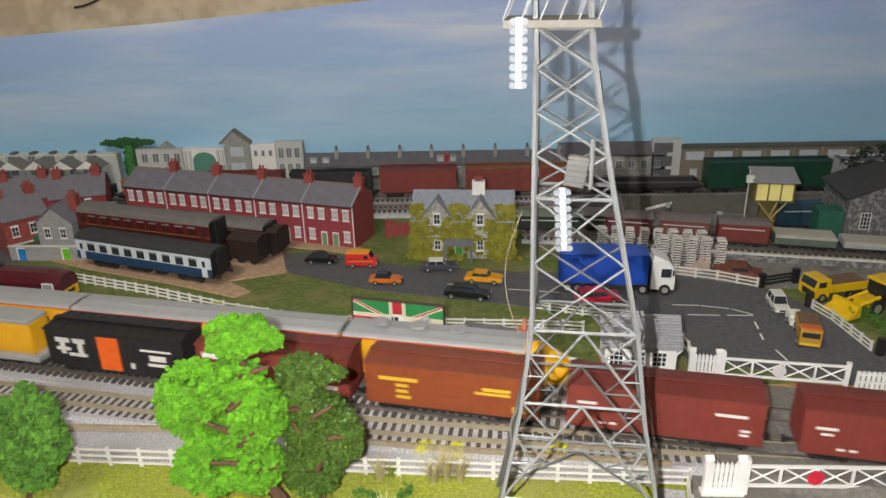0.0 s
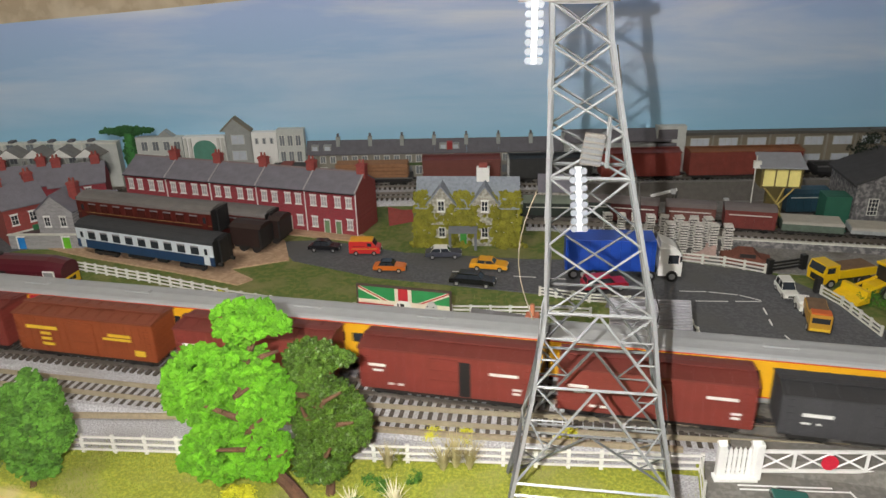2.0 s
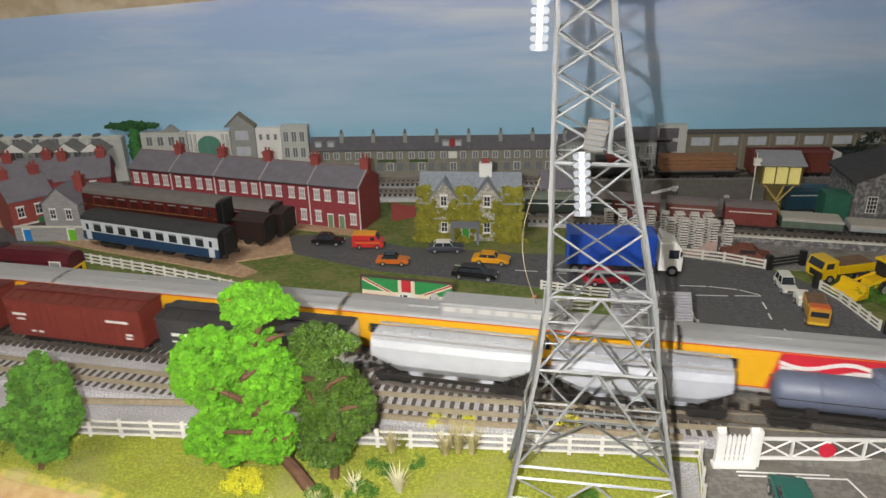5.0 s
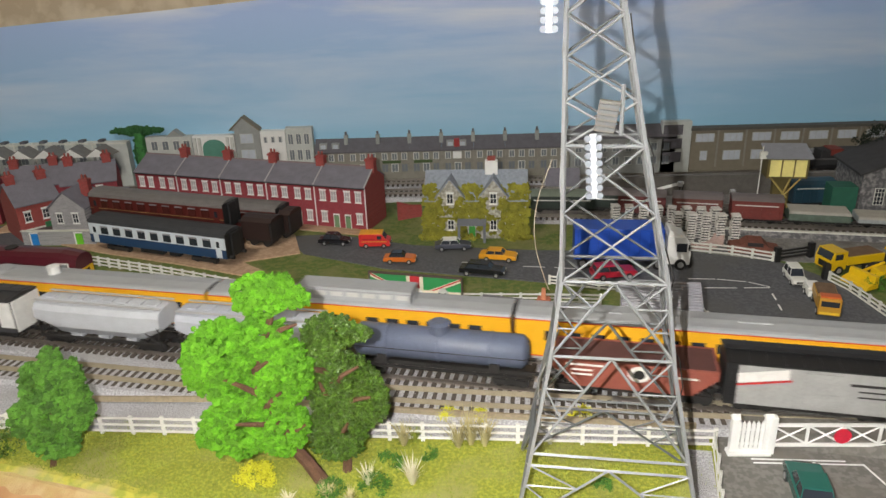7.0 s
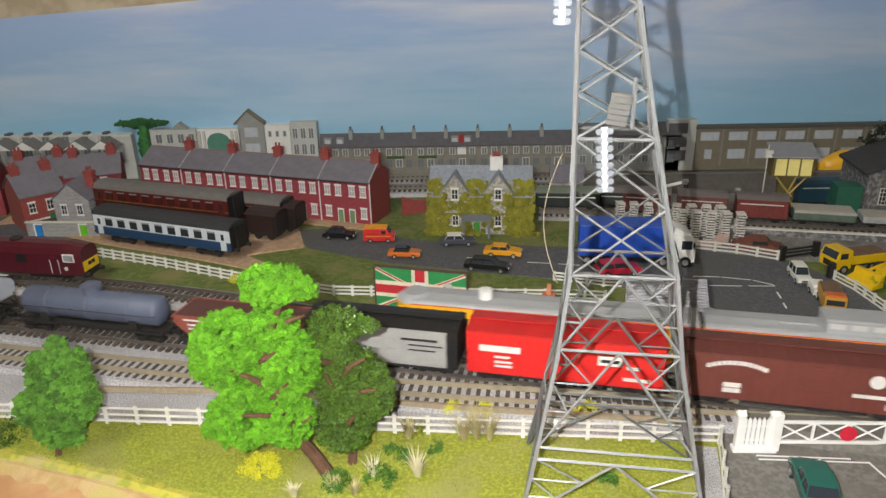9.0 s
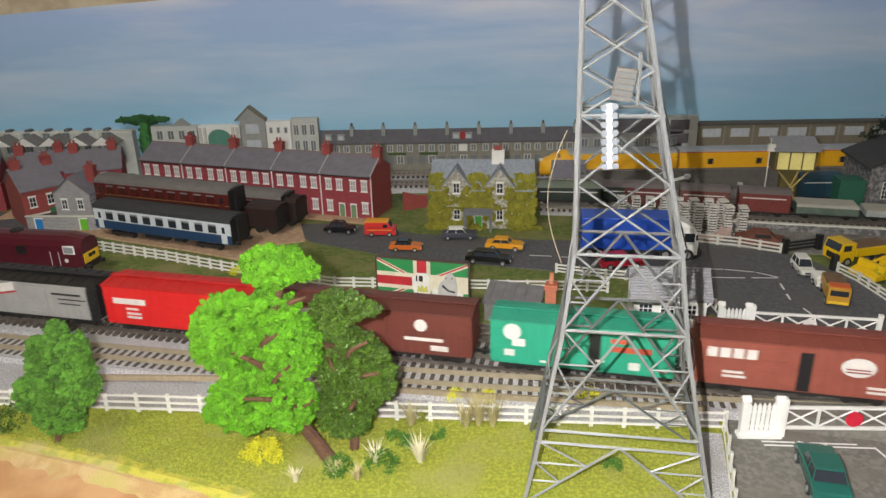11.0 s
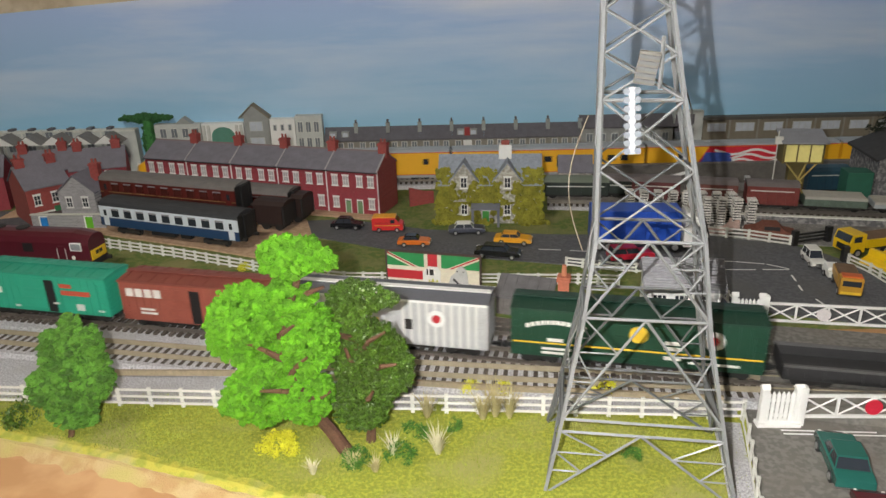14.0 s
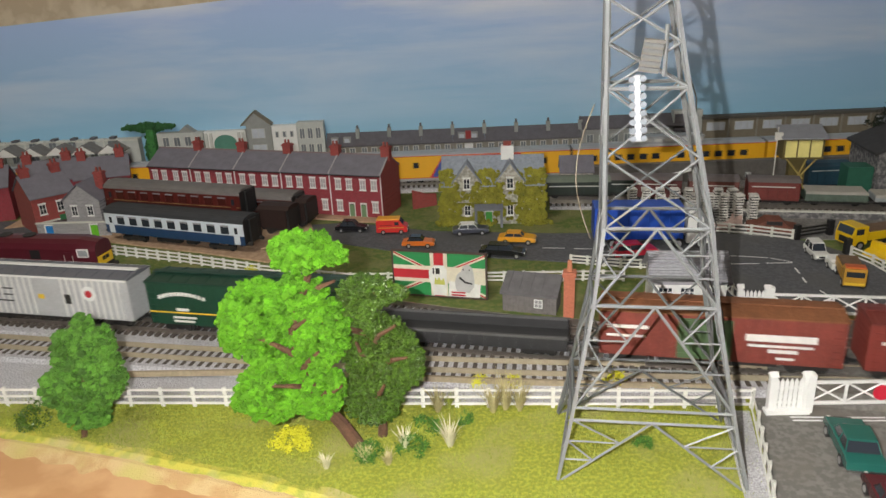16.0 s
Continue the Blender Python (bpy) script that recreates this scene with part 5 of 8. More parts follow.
        for p, q in zip(pts, pts[1:]):
            rod(bm, p, q, 0.0004, 5)
        part("wire", bm, DARK if sx > 0 else GREYPL, T, "thin loose wire")
    bm = B()
    pts = [(-0.034 - 0.009 * math.sin(k / 9 * math.pi), -0.012, 0.226 - 0.0085 * k) for k in range(10)]
    for p, q in zip(pts, pts[1:]):
        rod(bm, p, q, 0.00035, 5)
    part("loop_wire", bm, mat("wire_tan", (0.22, 0.19, 0.14), 0.6), T)


flood_tower()


# ---- trees, bushes and grass ----
def leaf_clumps(lobes, n, r, seed, leaf=3):
    """Many small knobbly tufts spread over a set of ellipsoids, with gaps."""
    rng = random.Random(seed)
    bm = B()
    for i in range(n):
        c, rad = rng.choices(lobes, weights=[l[1][0] * l[1][2] for l in lobes])[0]
        d = Vector((rng.gauss(0, 1), rng.gauss(0, 1), rng.gauss(0, 1))).normalized() * rng.uniform(0.72, 1.05)
        p = (c[0] + d.x * rad[0], c[1] + d.y * rad[1], c[2] + d.z * rad[2])
        if noise.noise(Vector(p) * 60 + Vector((seed, 0, 0))) < -0.13:
            continue
        rr = r * rng.uniform(0.6, 1.3)
        for k in range(leaf * 6):
            q = Vector(p) + Vector((rng.gauss(0, 1), rng.gauss(0, 1), rng.gauss(0, 1))) * rr * 0.50
            a = Vector((rng.gauss(0, 1), rng.gauss(0, 1), rng.gauss(0, 1))).normalized() * rr * rng.uniform(0.18, 0.36)
            b = Vector((rng.gauss(0, 1), rng.gauss(0, 1), rng.gauss(0, 1))).normalized() * rr * rng.uniform(0.18, 0.36)
            bm.faces.new([bm.verts.new(v) for v in (q - a, q + b, q + a, q - b)])
    return bm


def limbs(paths):
    bm = B()
    for pts, r0, r1 in paths:
        n = len(pts) - 1
        for i in range(n):
            rod(bm, pts[i], pts[i + 1], r0 + (r1 - r0) * i / n, 8, r0 + (r1 - r0) * (i + 1) / n)
    return bm


def foam(lobes, n, r, seed, gaps=(), jag=0.42):
    """Knobbly foam tufts, each a small jagged lump, filling a set of ellipsoids but for a few gaps."""
    rng = random.Random(seed)
    base = bmesh.new()
    bmesh.ops.create_icosphere(base, subdivisions=2, radius=1.0)
    vs = [v.co.copy() for v in base.verts]
    fs = [tuple(v.index for v in f.verts) for f in base.faces]
    base.free()
    verts, faces = [], []
    for i in range(n):
        c, rad = rng.choices(lobes, weights=[l[1][0] * l[1][2] for l in lobes])[0]
        d = Vector((rng.gauss(0, 1), rng.gauss(0, 1), rng.gauss(0, 1))).normalized() * rng.uniform(0.55, 1.0)
        p = Vector((c[0] + d.x * rad[0], c[1] + d.y * rad[1], c[2] + d.z * rad[2]))
        if any((p.x - g[0]) ** 2 + (p.z - g[1]) ** 2 < g[2] ** 2 and p.y < g[3] for g in gaps):
            continue
        rr, off = r * rng.uniform(0.65, 1.3), len(verts)
        sq = rng.uniform(0.7, 1.0)
        for v in vs:
            k = rr * (1 + rng.uniform(-jag, jag))
            verts.append((p.x + v.x * k, p.y + v.y * k, p.z + v.z * k * sq))
        faces += [tuple(q + off for q in f) for f in fs]
    me = bpy.data.meshes.new("foam")
    me.from_pydata(verts, [], faces)
    bm = bmesh.new()
    bm.from_mesh(me)
    bpy.data.meshes.remove(me)
    return bm


tree = thing("tree", pose(0, 0, 0), "bright lime-green foam model tree with a bare leaning trunk", "tree", "trees")
part("trunk", limbs([([(-0.0665, 0.4515, -0.001), (-0.076, 0.452, 0.016), (-0.090, 0.452, 0.036), (-0.100, 0.452, 0.062), (-0.102, 0.452, 0.090), (-0.088, 0.452, 0.124), (-0.086, 0.452, 0.140)], 0.0050, 0.0016)]), BARK, tree)
for p in ([(-0.094, 0.452, 0.046), (-0.104, 0.444, 0.052), (-0.118, 0.440, 0.055)], [(-0.100, 0.451, 0.058), (-0.092, 0.443, 0.070), (-0.084, 0.441, 0.078)], [(-0.101, 0.451, 0.070), (-0.110, 0.443, 0.082), (-0.122, 0.440, 0.090)], [(-0.102, 0.452, 0.084), (-0.098, 0.443, 0.094), (-0.090, 0.442, 0.100)], [(-0.096, 0.452, 0.104), (-0.080, 0.446, 0.120), (-0.070, 0.445, 0.124)], [(-0.092, 0.452, 0.042), (-0.080, 0.444, 0.046), (-0.072, 0.443, 0.052)]):
    part("limb", limbs([(p, 0.0024, 0.0009)]), BARK, tree)
L1 = [((-0.089, 0.452, 0.1415), (0.0215, 0.014, 0.0130)), ((-0.070, 0.452, 0.138), (0.0085, 0.006, 0.0058)), ((-0.1215, 0.452, 0.103), (0.0245, 0.018, 0.0205)), ((-0.137, 0.452, 0.091), (0.0125, 0.011, 0.0185)), ((-0.0850, 0.452, 0.086), (0.0205, 0.017, 0.0240)), ((-0.0985, 0.452, 0.113), (0.0220, 0.014, 0.0120)), ((-0.118, 0.452, 0.047), (0.0240, 0.018, 0.0235)), ((-0.091, 0.452, 0.045), (0.0200, 0.016, 0.0220)), ((-0.1345, 0.452, 0.039), (0.0125, 0.010, 0.0145)), ((-0.112, 0.452, 0.077), (0.0240, 0.017, 0.0200))]
part("crown", foam(L1, 3300, 0.0023, 3, gaps=((-0.104, 0.084, 0.0078, 0.4475), (-0.114, 0.078, 0.0050, 0.4475), (-0.092, 0.077, 0.0056, 0.4475), (-0.101, 0.054, 0.0066, 0.4475), (-0.112, 0.050, 0.0048, 0.4475), (-0.098, 0.099, 0.0054, 0.4475), (-0.110, 0.066, 0.0036, 0.4475), (-0.080, 0.1265, 0.0052, 0.470)), jag=0.55), FOLI, tree)
tree2 = thing("tree", pose(0, 0, 0), "dark green glossy-leaved model tree with twisted brown branches", "tree", "trees")
part("trunk", limbs([([(-0.0515, 0.462, -0.001), (-0.051, 0.466, 0.012), (-0.053, 0.468, 0.035), (-0.056, 0.468, 0.06), (-0.060, 0.468, 0.098)], 0.0036, 0.0014)]), BARK, tree2)
for p in ([(-0.053, 0.468, 0.030), (-0.050, 0.455, 0.038), (-0.046, 0.452, 0.046)], [(-0.056, 0.468, 0.058), (-0.060, 0.455, 0.068), (-0.062, 0.452, 0.078)], [(-0.056, 0.468, 0.062), (-0.048, 0.456, 0.080), (-0.036, 0.454, 0.088)], [(-0.058, 0.468, 0.076), (-0.066, 0.455, 0.086), (-0.074, 0.452, 0.094)], [(-0.055, 0.468, 0.050), (-0.040, 0.456, 0.062), (-0.030, 0.455, 0.064)]):
    part("limb", limbs([(p, 0.0024, 0.0009)]), BARK, tree2)
L2 = [((-0.0553, 0.470, 0.105), (0.0200, 0.013, 0.0125)), ((-0.038, 0.470, 0.1035), (0.011, 0.006, 0.0060)), ((-0.050, 0.470, 0.062), (0.0265, 0.018, 0.0270)), ((-0.057, 0.468, 0.028), (0.0215, 0.016, 0.0220)), ((-0.034, 0.470, 0.052), (0.0145, 0.012, 0.0210)), ((-0.062, 0.472, 0.088), (0.0150, 0.012, 0.0120))]
part("crown", foam(L2, 5200, 0.00135, 8, gaps=((-0.060, 0.075, 0.0055, 0.464), (-0.048, 0.084, 0.004, 0.464), (-0.050, 0.040, 0.0040, 0.458), (-0.040, 0.0945, 0.004, 0.480)), jag=0.6), FOLD, tree2)
bush = thing("bush", pose(0, 0, 0), "mid-green bushy model shrub standing on the lawn", "bush", "trees")
part("stem", limbs([([(-0.2655, 0.471, -0.001), (-0.263, 0.474, 0.015), (-0.255, 0.475, 0.06)], 0.0024, 0.001)]), BARK, bush)
L3 = [((-0.2500, 0.475, 0.076), (0.0085, 0.009, 0.0180)), ((-0.2640, 0.475, 0.066), (0.0110, 0.010, 0.0170)), ((-0.2375, 0.475, 0.068), (0.0075, 0.008, 0.0180)), ((-0.2570, 0.475, 0.043), (0.0250, 0.017, 0.0220)), ((-0.2742, 0.475, 0.036), (0.0150, 0.012, 0.0170)), ((-0.2402, 0.475, 0.046), (0.0120, 0.011, 0.0190)), ((-0.2610, 0.475, 0.018), (0.0200, 0.012, 0.0120))]
part("foliage", foam(L3, 1500, 0.0023, 12, gaps=((-0.250, 0.030, 0.0055, 0.468), (-0.262, 0.046, 0.0042, 0.468), (-0.244, 0.052, 0.0035, 0.468)), jag=0.55), FOLB, bush)
for x, y, r, m, lb in ((0.018, 0.5215, 0.0075, YFLO, "clump of bright yellow flowers by the fence"), (0.042, 0.519, 0.007, YFLO, "clump of bright yellow flowers by the fence"), (-0.111, 0.447, 0.013, YFLO, "large yellow-green foam shrub below the tree"), (0.118, 0.516, 0.009, YFLO, "yellow flowers behind the tower"), (0.15, 0.512, 0.006, YFLO, "yellow flowers behind the tower"), (-0.022, 0.462, 0.010, FOLB, "small green ground plant"), (-0.03, 0.440, 0.010, FOLB, "small green ground plant"), (-0.058, 0.437, 0.009, FOLB, "small green ground plant"), (-0.305, 0.485, 0.014, FOLD, "low dark scrub beside the bush"), (0.004, 0.475, 0.007, FOLB, "small green ground plant"), (0.122, 0.44, 0.006, FOLB, "small green ground plant"), (-0.225, 0.768, 0.007, YFLO, "yellow flowers at the field fence"), (0.455, 0.735, 0.013, FOLB, "green bushes inside the yard fence"), (0.462, 0.71, 0.012, FOLB, "green bushes inside the yard fence")):
    s = thing("shrub", pose(x, y, 0), lb, "shrub", "shrubs")
    part("foliage", leaf_clumps([((0, 0, r * 0.55), (r, r * 0.9, r * 0.75))], 90, r * 0.24, int(x * 997) + 40, 4), m, s)


def tuft(x, y, h, n, seed, m, label):
    rng = random.Random(seed)
    bm = B()
    for i in range(n):
        a, lean = rng.uniform(0, 6.28), rng.uniform(0.1, 0.75)
        d = Vector((math.cos(a), math.sin(a), 0))
        w = Vector((-d.y, d.x, 0)) * 0.0005
        hh = h * rng.uniform(0.6, 1.1)
        q = d * 0.0015 * rng.random()
        p1, p2 = q + d * hh * lean * 0.4 + Vector((0, 0, hh * 0.6)), q + d * hh * lean + Vector((0, 0, hh))
        vs = [bm.verts.new(v) for v in (q - w, q + w, p1 + w * 0.7, p1 - w * 0.7)]
        bm.faces.new(vs)
        bm.faces.new((vs[3], vs[2], bm.verts.new(p2)))
    t = thing("grass_tuft", pose(x, y, 0), label, "grass tuft", "grass tufts")
    part("blade_clump", bm, m, t)


for i, (x, y, h, m) in enumerate(((0.035, 0.489, 0.027, STRAW), (0.045, 0.487, 0.023, STRAW), (0.026, 0.486, 0.022, STRAW), (-0.014, 0.489, 0.018, STRAW), (-0.005, 0.447, 0.019, mat("pale_straw", (0.70, 0.66, 0.45), 0.9)), (-0.035, 0.447, 0.014, MATS["pale_straw"]), (-0.006, 0.493, 0.012, GBLADE), (-0.06, 0.433, 0.012, STRAW), (-0.085, 0.428, 0.010, MATS["pale_straw"]), (-0.045, 0.43, 0.010, STRAW))):
    tuft(x, y, h, 80, i, m, "tuft of long dry straw-coloured grass" if m is not GBLADE else "tuft of long green grass")

# static grass over the lawn
bm = B()
rng = random.Random(11)
edge = ([-0.62, -0.45, -0.32, -0.225, -0.142, -0.08, 0.0, 0.1, 0.2], [0.51, 0.505, 0.480, 0.453, 0.425, 0.403, 0.375, 0.34, 0.31])
for i in range(26000):
    x = rng.uniform(-0.45, 0.205)
    y = rng.uniform(np.interp(x, *edge), 0.508 - 0.061 * x)
    if x > 0.186 + (y - 0.39) * 0.28 or (x > 0.174 + (y - 0.40) * 0.15 and rng.random() < 0.8):
        continue
    h, a = rng.uniform(0.0012, 0.0034), rng.uniform(0, 6.28)
    dx, dy = math.cos(a) * 0.00035, math.sin(a) * 0.00035
    bm.faces.new([bm.verts.new(v) for v in ((x - dx, y - dy, -0.0002), (x + dx, y + dy, -0.0002), (x + rng.gauss(0, 0.001), y + rng.gauss(0, 0.001), h))])
setting("lawn_grass", bm, GBLADE, "short yellow-green static grass fibres on the lawn", kind="stuff")
bm = B()
for i in range(9000):
    x, y = rng.uniform(-0.45, 0.2), rng.uniform(0.70, 0.97)
    road = np.interp(x, [-0.2, -0.165, -0.059, 0.108, 0.2], [0.93, 0.868, 0.816, 0.772, 0.745])
    far = np.interp(x, [-0.14, -0.03, 0.12, 0.3], [0.935, 0.888, 0.862, 0.848])
    if road - 0.004 < y < far + 0.004 or (x < -0.19 and y > 0.79 - (x + 0.2) * 0.38) or y < 0.735 - 0.28 * (x + 0.1):
        continue
    h, a = rng.uniform(0.001, 0.003), rng.uniform(0, 6.28)
    dx, dy = math.cos(a) * 0.0004, math.sin(a) * 0.0004
    bm.faces.new([bm.verts.new(v) for v in ((x - dx, y - dy, -0.0002), (x + dx, y + dy, -0.0002), (x + rng.gauss(0, 0.001), y + rng.gauss(0, 0.001), h))])
setting("field_grass", bm, mat("field_fibre", (0.15, 0.18, 0.045), 0.9, var=0.4, scale=30), "short olive grass fibres on the field", kind="stuff")


# yellow paint and stray flock thinning out over the bare board
def rim_strip(name, off, half, z, material, label, seed):
    bm = B()
    xs = [-0.62 + 0.004 * i for i in range(206)]
    rows = []
    for x in xs:
        y = float(np.interp(x, *edge)) + off
        w1, w2 = (half * (1 + 0.7 * noise.noise(Vector((x * f, seed, 0)))) for f in (70, 45))
        rows.append((bm.verts.new((x, y - w1, z - 0.0026)), bm.verts.new((x, y, z)), bm.verts.new((x, y + w2, z - 0.0004))))
    for a, b in zip(rows, rows[1:]):
        bm.faces.new((a[0], b[0], b[1], a[1]))
        bm.faces.new((a[1], b[1], b[2], a[2]))
    setting(name, bm, material, label)


rim_strip("lawn_rim", -0.002, 0.006, 0.0006, two_tone("yellow_flock", (0.52, 0.47, 0.07), (0.33, 0.35, 0.05), 130, c=(0.50, 0.42, 0.20), cscale=24), "yellow painted and flocked rim of the lawn", 3)
rim_strip("paint_rim", -0.010, 0.011, -0.0014, two_tone("cream_paint_smear", (0.60, 0.44, 0.22), (0.52, 0.33, 0.15), 60, c=(0.55, 0.46, 0.16), cscale=20), "cream and yellow paint smeared along the bare board", 7)


# ---- houses ----
def window_mesh(w, h, bars_x=1, bars_z=1, lintel=True, m=WHITE):
    bm = B()
    f = 0.0008
    bx(bm, -w / 2, -w / 2 + f, -0.0008, 0.0004, 0, h), bx(bm, w / 2 - f, w / 2, -0.0008, 0.0004, 0, h)
    bx(bm, -w / 2 + f, w / 2 - f, -0.0008, 0.0004, 0, f), bx(bm, -w / 2 + f, w / 2 - f, -0.0008, 0.0004, h - f, h)
    for i in range(bars_x):
        x = -w / 2 + w * (i + 1) / (bars_x + 1)
        bx(bm, x - 0.0003, x + 0.0003, -0.0006, 0.0004, f, h - f)
    for i in range(bars_z):
        z = h * (i + 1) / (bars_z + 1)
        bx(bm, -w / 2 + f, w / 2 - f, -0.0006, 0.0004, z - 0.0003, z + 0.0003)
    if lintel:
        bx(bm, -w / 2 - 0.0008, w / 2 + 0.0008, -0.0012, 0.0004, h, h + 0.0018)
        bx(bm, -w / 2 - 0.0008, w / 2 + 0.0008, -0.0016, 0.0004, -0.0012, 0)
    return mesh_of("window", bm, m)


def pane_mesh(w, h, m=GLASS):
    return mesh_of("pane", bx(B(), -w / 2 + 0.0004, w / 2 - 0.0004, -0.0003, 0.0003, 0.0004, h - 0.0004), m)


WIN, PANE = window_mesh(0.0085, 0.0135), pane_mesh(0.0085, 0.0135)
PALEPANE = pane_mesh(0.0085, 0.0135, mat("curtained_pane", (0.42, 0.40, 0.42), 0.3))


def put_window(house, x, y, z, yaw=0, pane=None, win=None):
    w = share("window", win or WIN, house, pose(x, y, z, 0, 0, yaw))
    share("pane", pane or PANE, w, pose(0, 0, 0))


def chimney(house, x, y, z0, z1, m=GABLEBRICK, pots=2):
    c = part("chimney", bx(bx(B(), x - 0.006, x + 0.006, y - 0.0045, y + 0.0045, z0, z1), x - 0.007, x + 0.007, y - 0.0055, y + 0.0055, z1 - 0.003, z1 - 0.0012), m, house)
    for k in range(pots):
        dx = (k - (pots - 1) / 2) * 0.005
        part("chimney_pot", rod(B(), (x + dx, y, z1), (x + dx, y, z1 + 0.0055), 0.0017, 10, 0.0013), PITCH, c)


def terraced_house(label, W=0.074, D=0.062, eave=0.0615, ridge=0.0790, wall=REDBRICK, side=GABLEBRICK, doors=True):
    h = thing("terraced_house", pose(0, 0, 0), label, "house", "red brick terrace")
    part("front_wall", bx(B(), 0, W, 0, 0.002, 0, eave), wall, h)
    bm = prism(B(), [(0.002, 0), (D, 0), (D, eave), (D / 2, ridge - 0.001), (0.002, eave)], 0.0005, W - 0.0002)
    part("side_wall", bm, side, h)
    t = 0.0016
    bm = prism(B(), [(-0.003, eave - 0.0025), (-0.003, eave - 0.0025 + t), (D / 2, ridge + t), (D + 0.003, eave - 0.0025 + t), (D + 0.003, eave - 0.0025), (D / 2, ridge)], 0.0001, W - 0.0001)
    rf = part("roof", bm, SLATE, h)
    part("ridge_tiles", prism(B(), [(D / 2 - 0.0016, ridge + 0.0008), (D / 2, ridge + 0.0026), (D / 2 + 0.0016, ridge + 0.0008)], 0, W), mat("ridge_tile", (0.20, 0.15, 0.15), 0.8), rf)
    part("party_verge", prism(B(), [(-0.0032, eave - 0.0012), (-0.0032, eave + 0.0002), (D / 2, ridge + 0.0028), (D / 2, ridge + 0.0014)], W - 0.0014, W + 0.0004), mat("verge_grey", (0.36, 0.34, 0.35), 0.8), rf)
    for x in (0.011, 0.027, 0.047, 0.063):
        put_window(h, x, 0.0, 0.0395, pane=PALEPANE)
    put_window(h, 0.011, 0.0, 0.0095, pane=PALEPANE)
    put_window(h, 0.063, 0.0, 0.0095, pane=PALEPANE)
    for x in (0.029, 0.046):
        d = part("door", bx(B(), x - 0.0036, x + 0.0036, -0.0008, 0.0004, 0.0, 0.0185), DOORG, h)
        part("door_frame", bx(bx(bx(B(), x - 0.0045, x - 0.0036, -0.0010, 0.0004, 0, 0.0215), x + 0.0036, x + 0.0045, -0.0010, 0.0004, 0, 0.0215), x - 0.0045, x + 0.0045, -0.0012, 0.0004, 0.0195, 0.0215), WHITE, d)
        part("fanlight", bx(B(), x - 0.0036, x + 0.0036, -0.0005, 0.0003, 0.0186, 0.0195), GLASS, d)
    part("drainpipe", bx(B(), W - 0.0016, W - 0.0004, -0.0012, 0.0002, 0, eave - 0.001), WHITE, h)
    part("gutter", bx(B(), 0, W, -0.0036, -0.0020, eave - 0.0030, eave - 0.0018), BLACK, h)
    chimney(h, W - 0.004, D / 2, ridge - 0.006, ridge + 0.013)
    return h


YAW = -17.8
ux, uy = math.cos(radians(YAW)), math.sin(radians(YAW))
first = terraced_house("two-storey red brick terraced house with white window surrounds and slate roof")
for k in range(5):
    m = pose(-0.094 - 0.0742 * (k + 1) * ux, 0.945 - 0.0742 * (k + 1) * uy, 0.0, 0, 0, YAW)
    if k == 0:
        first.matrix_basis = m
    else:
        copy_thing(first, m)
w = thing("yard_wall", pose(-0.057, 0.985, 0, 0, 0, 27), "curved red brick yard wall behind the terrace", "wall")
part("wall_run", prism(B(), [(0, 0), (0.036, 0), (0.036, 0.017), (0.022, 0.019), (0.006, 0.025), (0, 0.027)], 0, 0.003, "y"), GABLEBRICK, w)


def small_house(x, y, yaw, W, D, eave, ridge, wall, label, gable_front=False, wins=(), chim=1):
    h = thing("house", pose(x, y, 0, 0, 0, yaw), label, "house", "far houses")
    t = 0.0015
    if gable_front:
        part("wall", prism(B(), [(0, 0), (W, 0), (W, eave), (W / 2, ridge), (0, eave)], 0, D, "y"), wall, h)
        part("roof", prism(B(), [(-0.003, eave - 0.002), (-0.003, eave - 0.0005), (W / 2, ridge + 0.0022), (W + 0.003, eave - 0.0005), (W + 0.003, eave - 0.002), (W / 2, ridge + 0.0006)], -0.002, D, "y"), SLATE, h)
    else:
        part("wall", prism(B(), [(0, 0), (D, 0), (D, eave), (D / 2, ridge), (0, eave)], 0, W), wall, h)
        part("roof", prism(B(), [(-0.003, eave - 0.002), (-0.003, eave - 0.0005), (D / 2, ridge + 0.0022), (D + 0.003, eave - 0.0005), (D + 0.003, eave - 0.002), (D / 2, ridge + 0.0006)], -0.0015, W + 0.0015), SLATE, h)
    for wx, wz in wins:
        put_window(h, wx, 0.0, wz)
    for k in range(chim):
        chimney(h, W * (0.85 if k == 0 else 0.15), D / 2, ridge - 0.012, ridge + 0.012)
    return h


h = small_house(-0.551, 0.928, 46, 0.055, 0.07, 0.052, 0.074, GABLEBRICK, "red brick corner shop with green fascia and slate roof", wins=((0.012, 0.028), (0.034, 0.028)), chim=2)
part("shop_front", bx(B(), 0.010, 0.050, -0.0012, 0.0004, 0.002, 0.016), mat("shop_dark", (0.08, 0.05, 0.05), 0.5), h)
part("shop_fascia", bx(B(), 0.030, 0.052, -0.0018, 0.0002, 0.016, 0.023), mat("fascia_green", (0.03, 0.16, 0.06), 0.5), h)
part("shop_lintel", bx(B(), 0.006, 0.030, -0.0016, 0.0002, 0.0165, 0.0185), CREAM, h)
small_house(-0.523, 0.952, -3, 0.05, 0.055, 0.041, 0.062, GREYSTONE, "grey stone-papered house with a gabled front", gable_front=True, wins=((0.014, 0.020), (0.036, 0.020)), chim=1)
h = small_house(-0.472, 0.965, -3, 0.045, 0.05, 0.036, 0.056, GREYSTONE, "grey stone-papered house extension behind the coaches", wins=((0.03, 0.014),), chim=0)
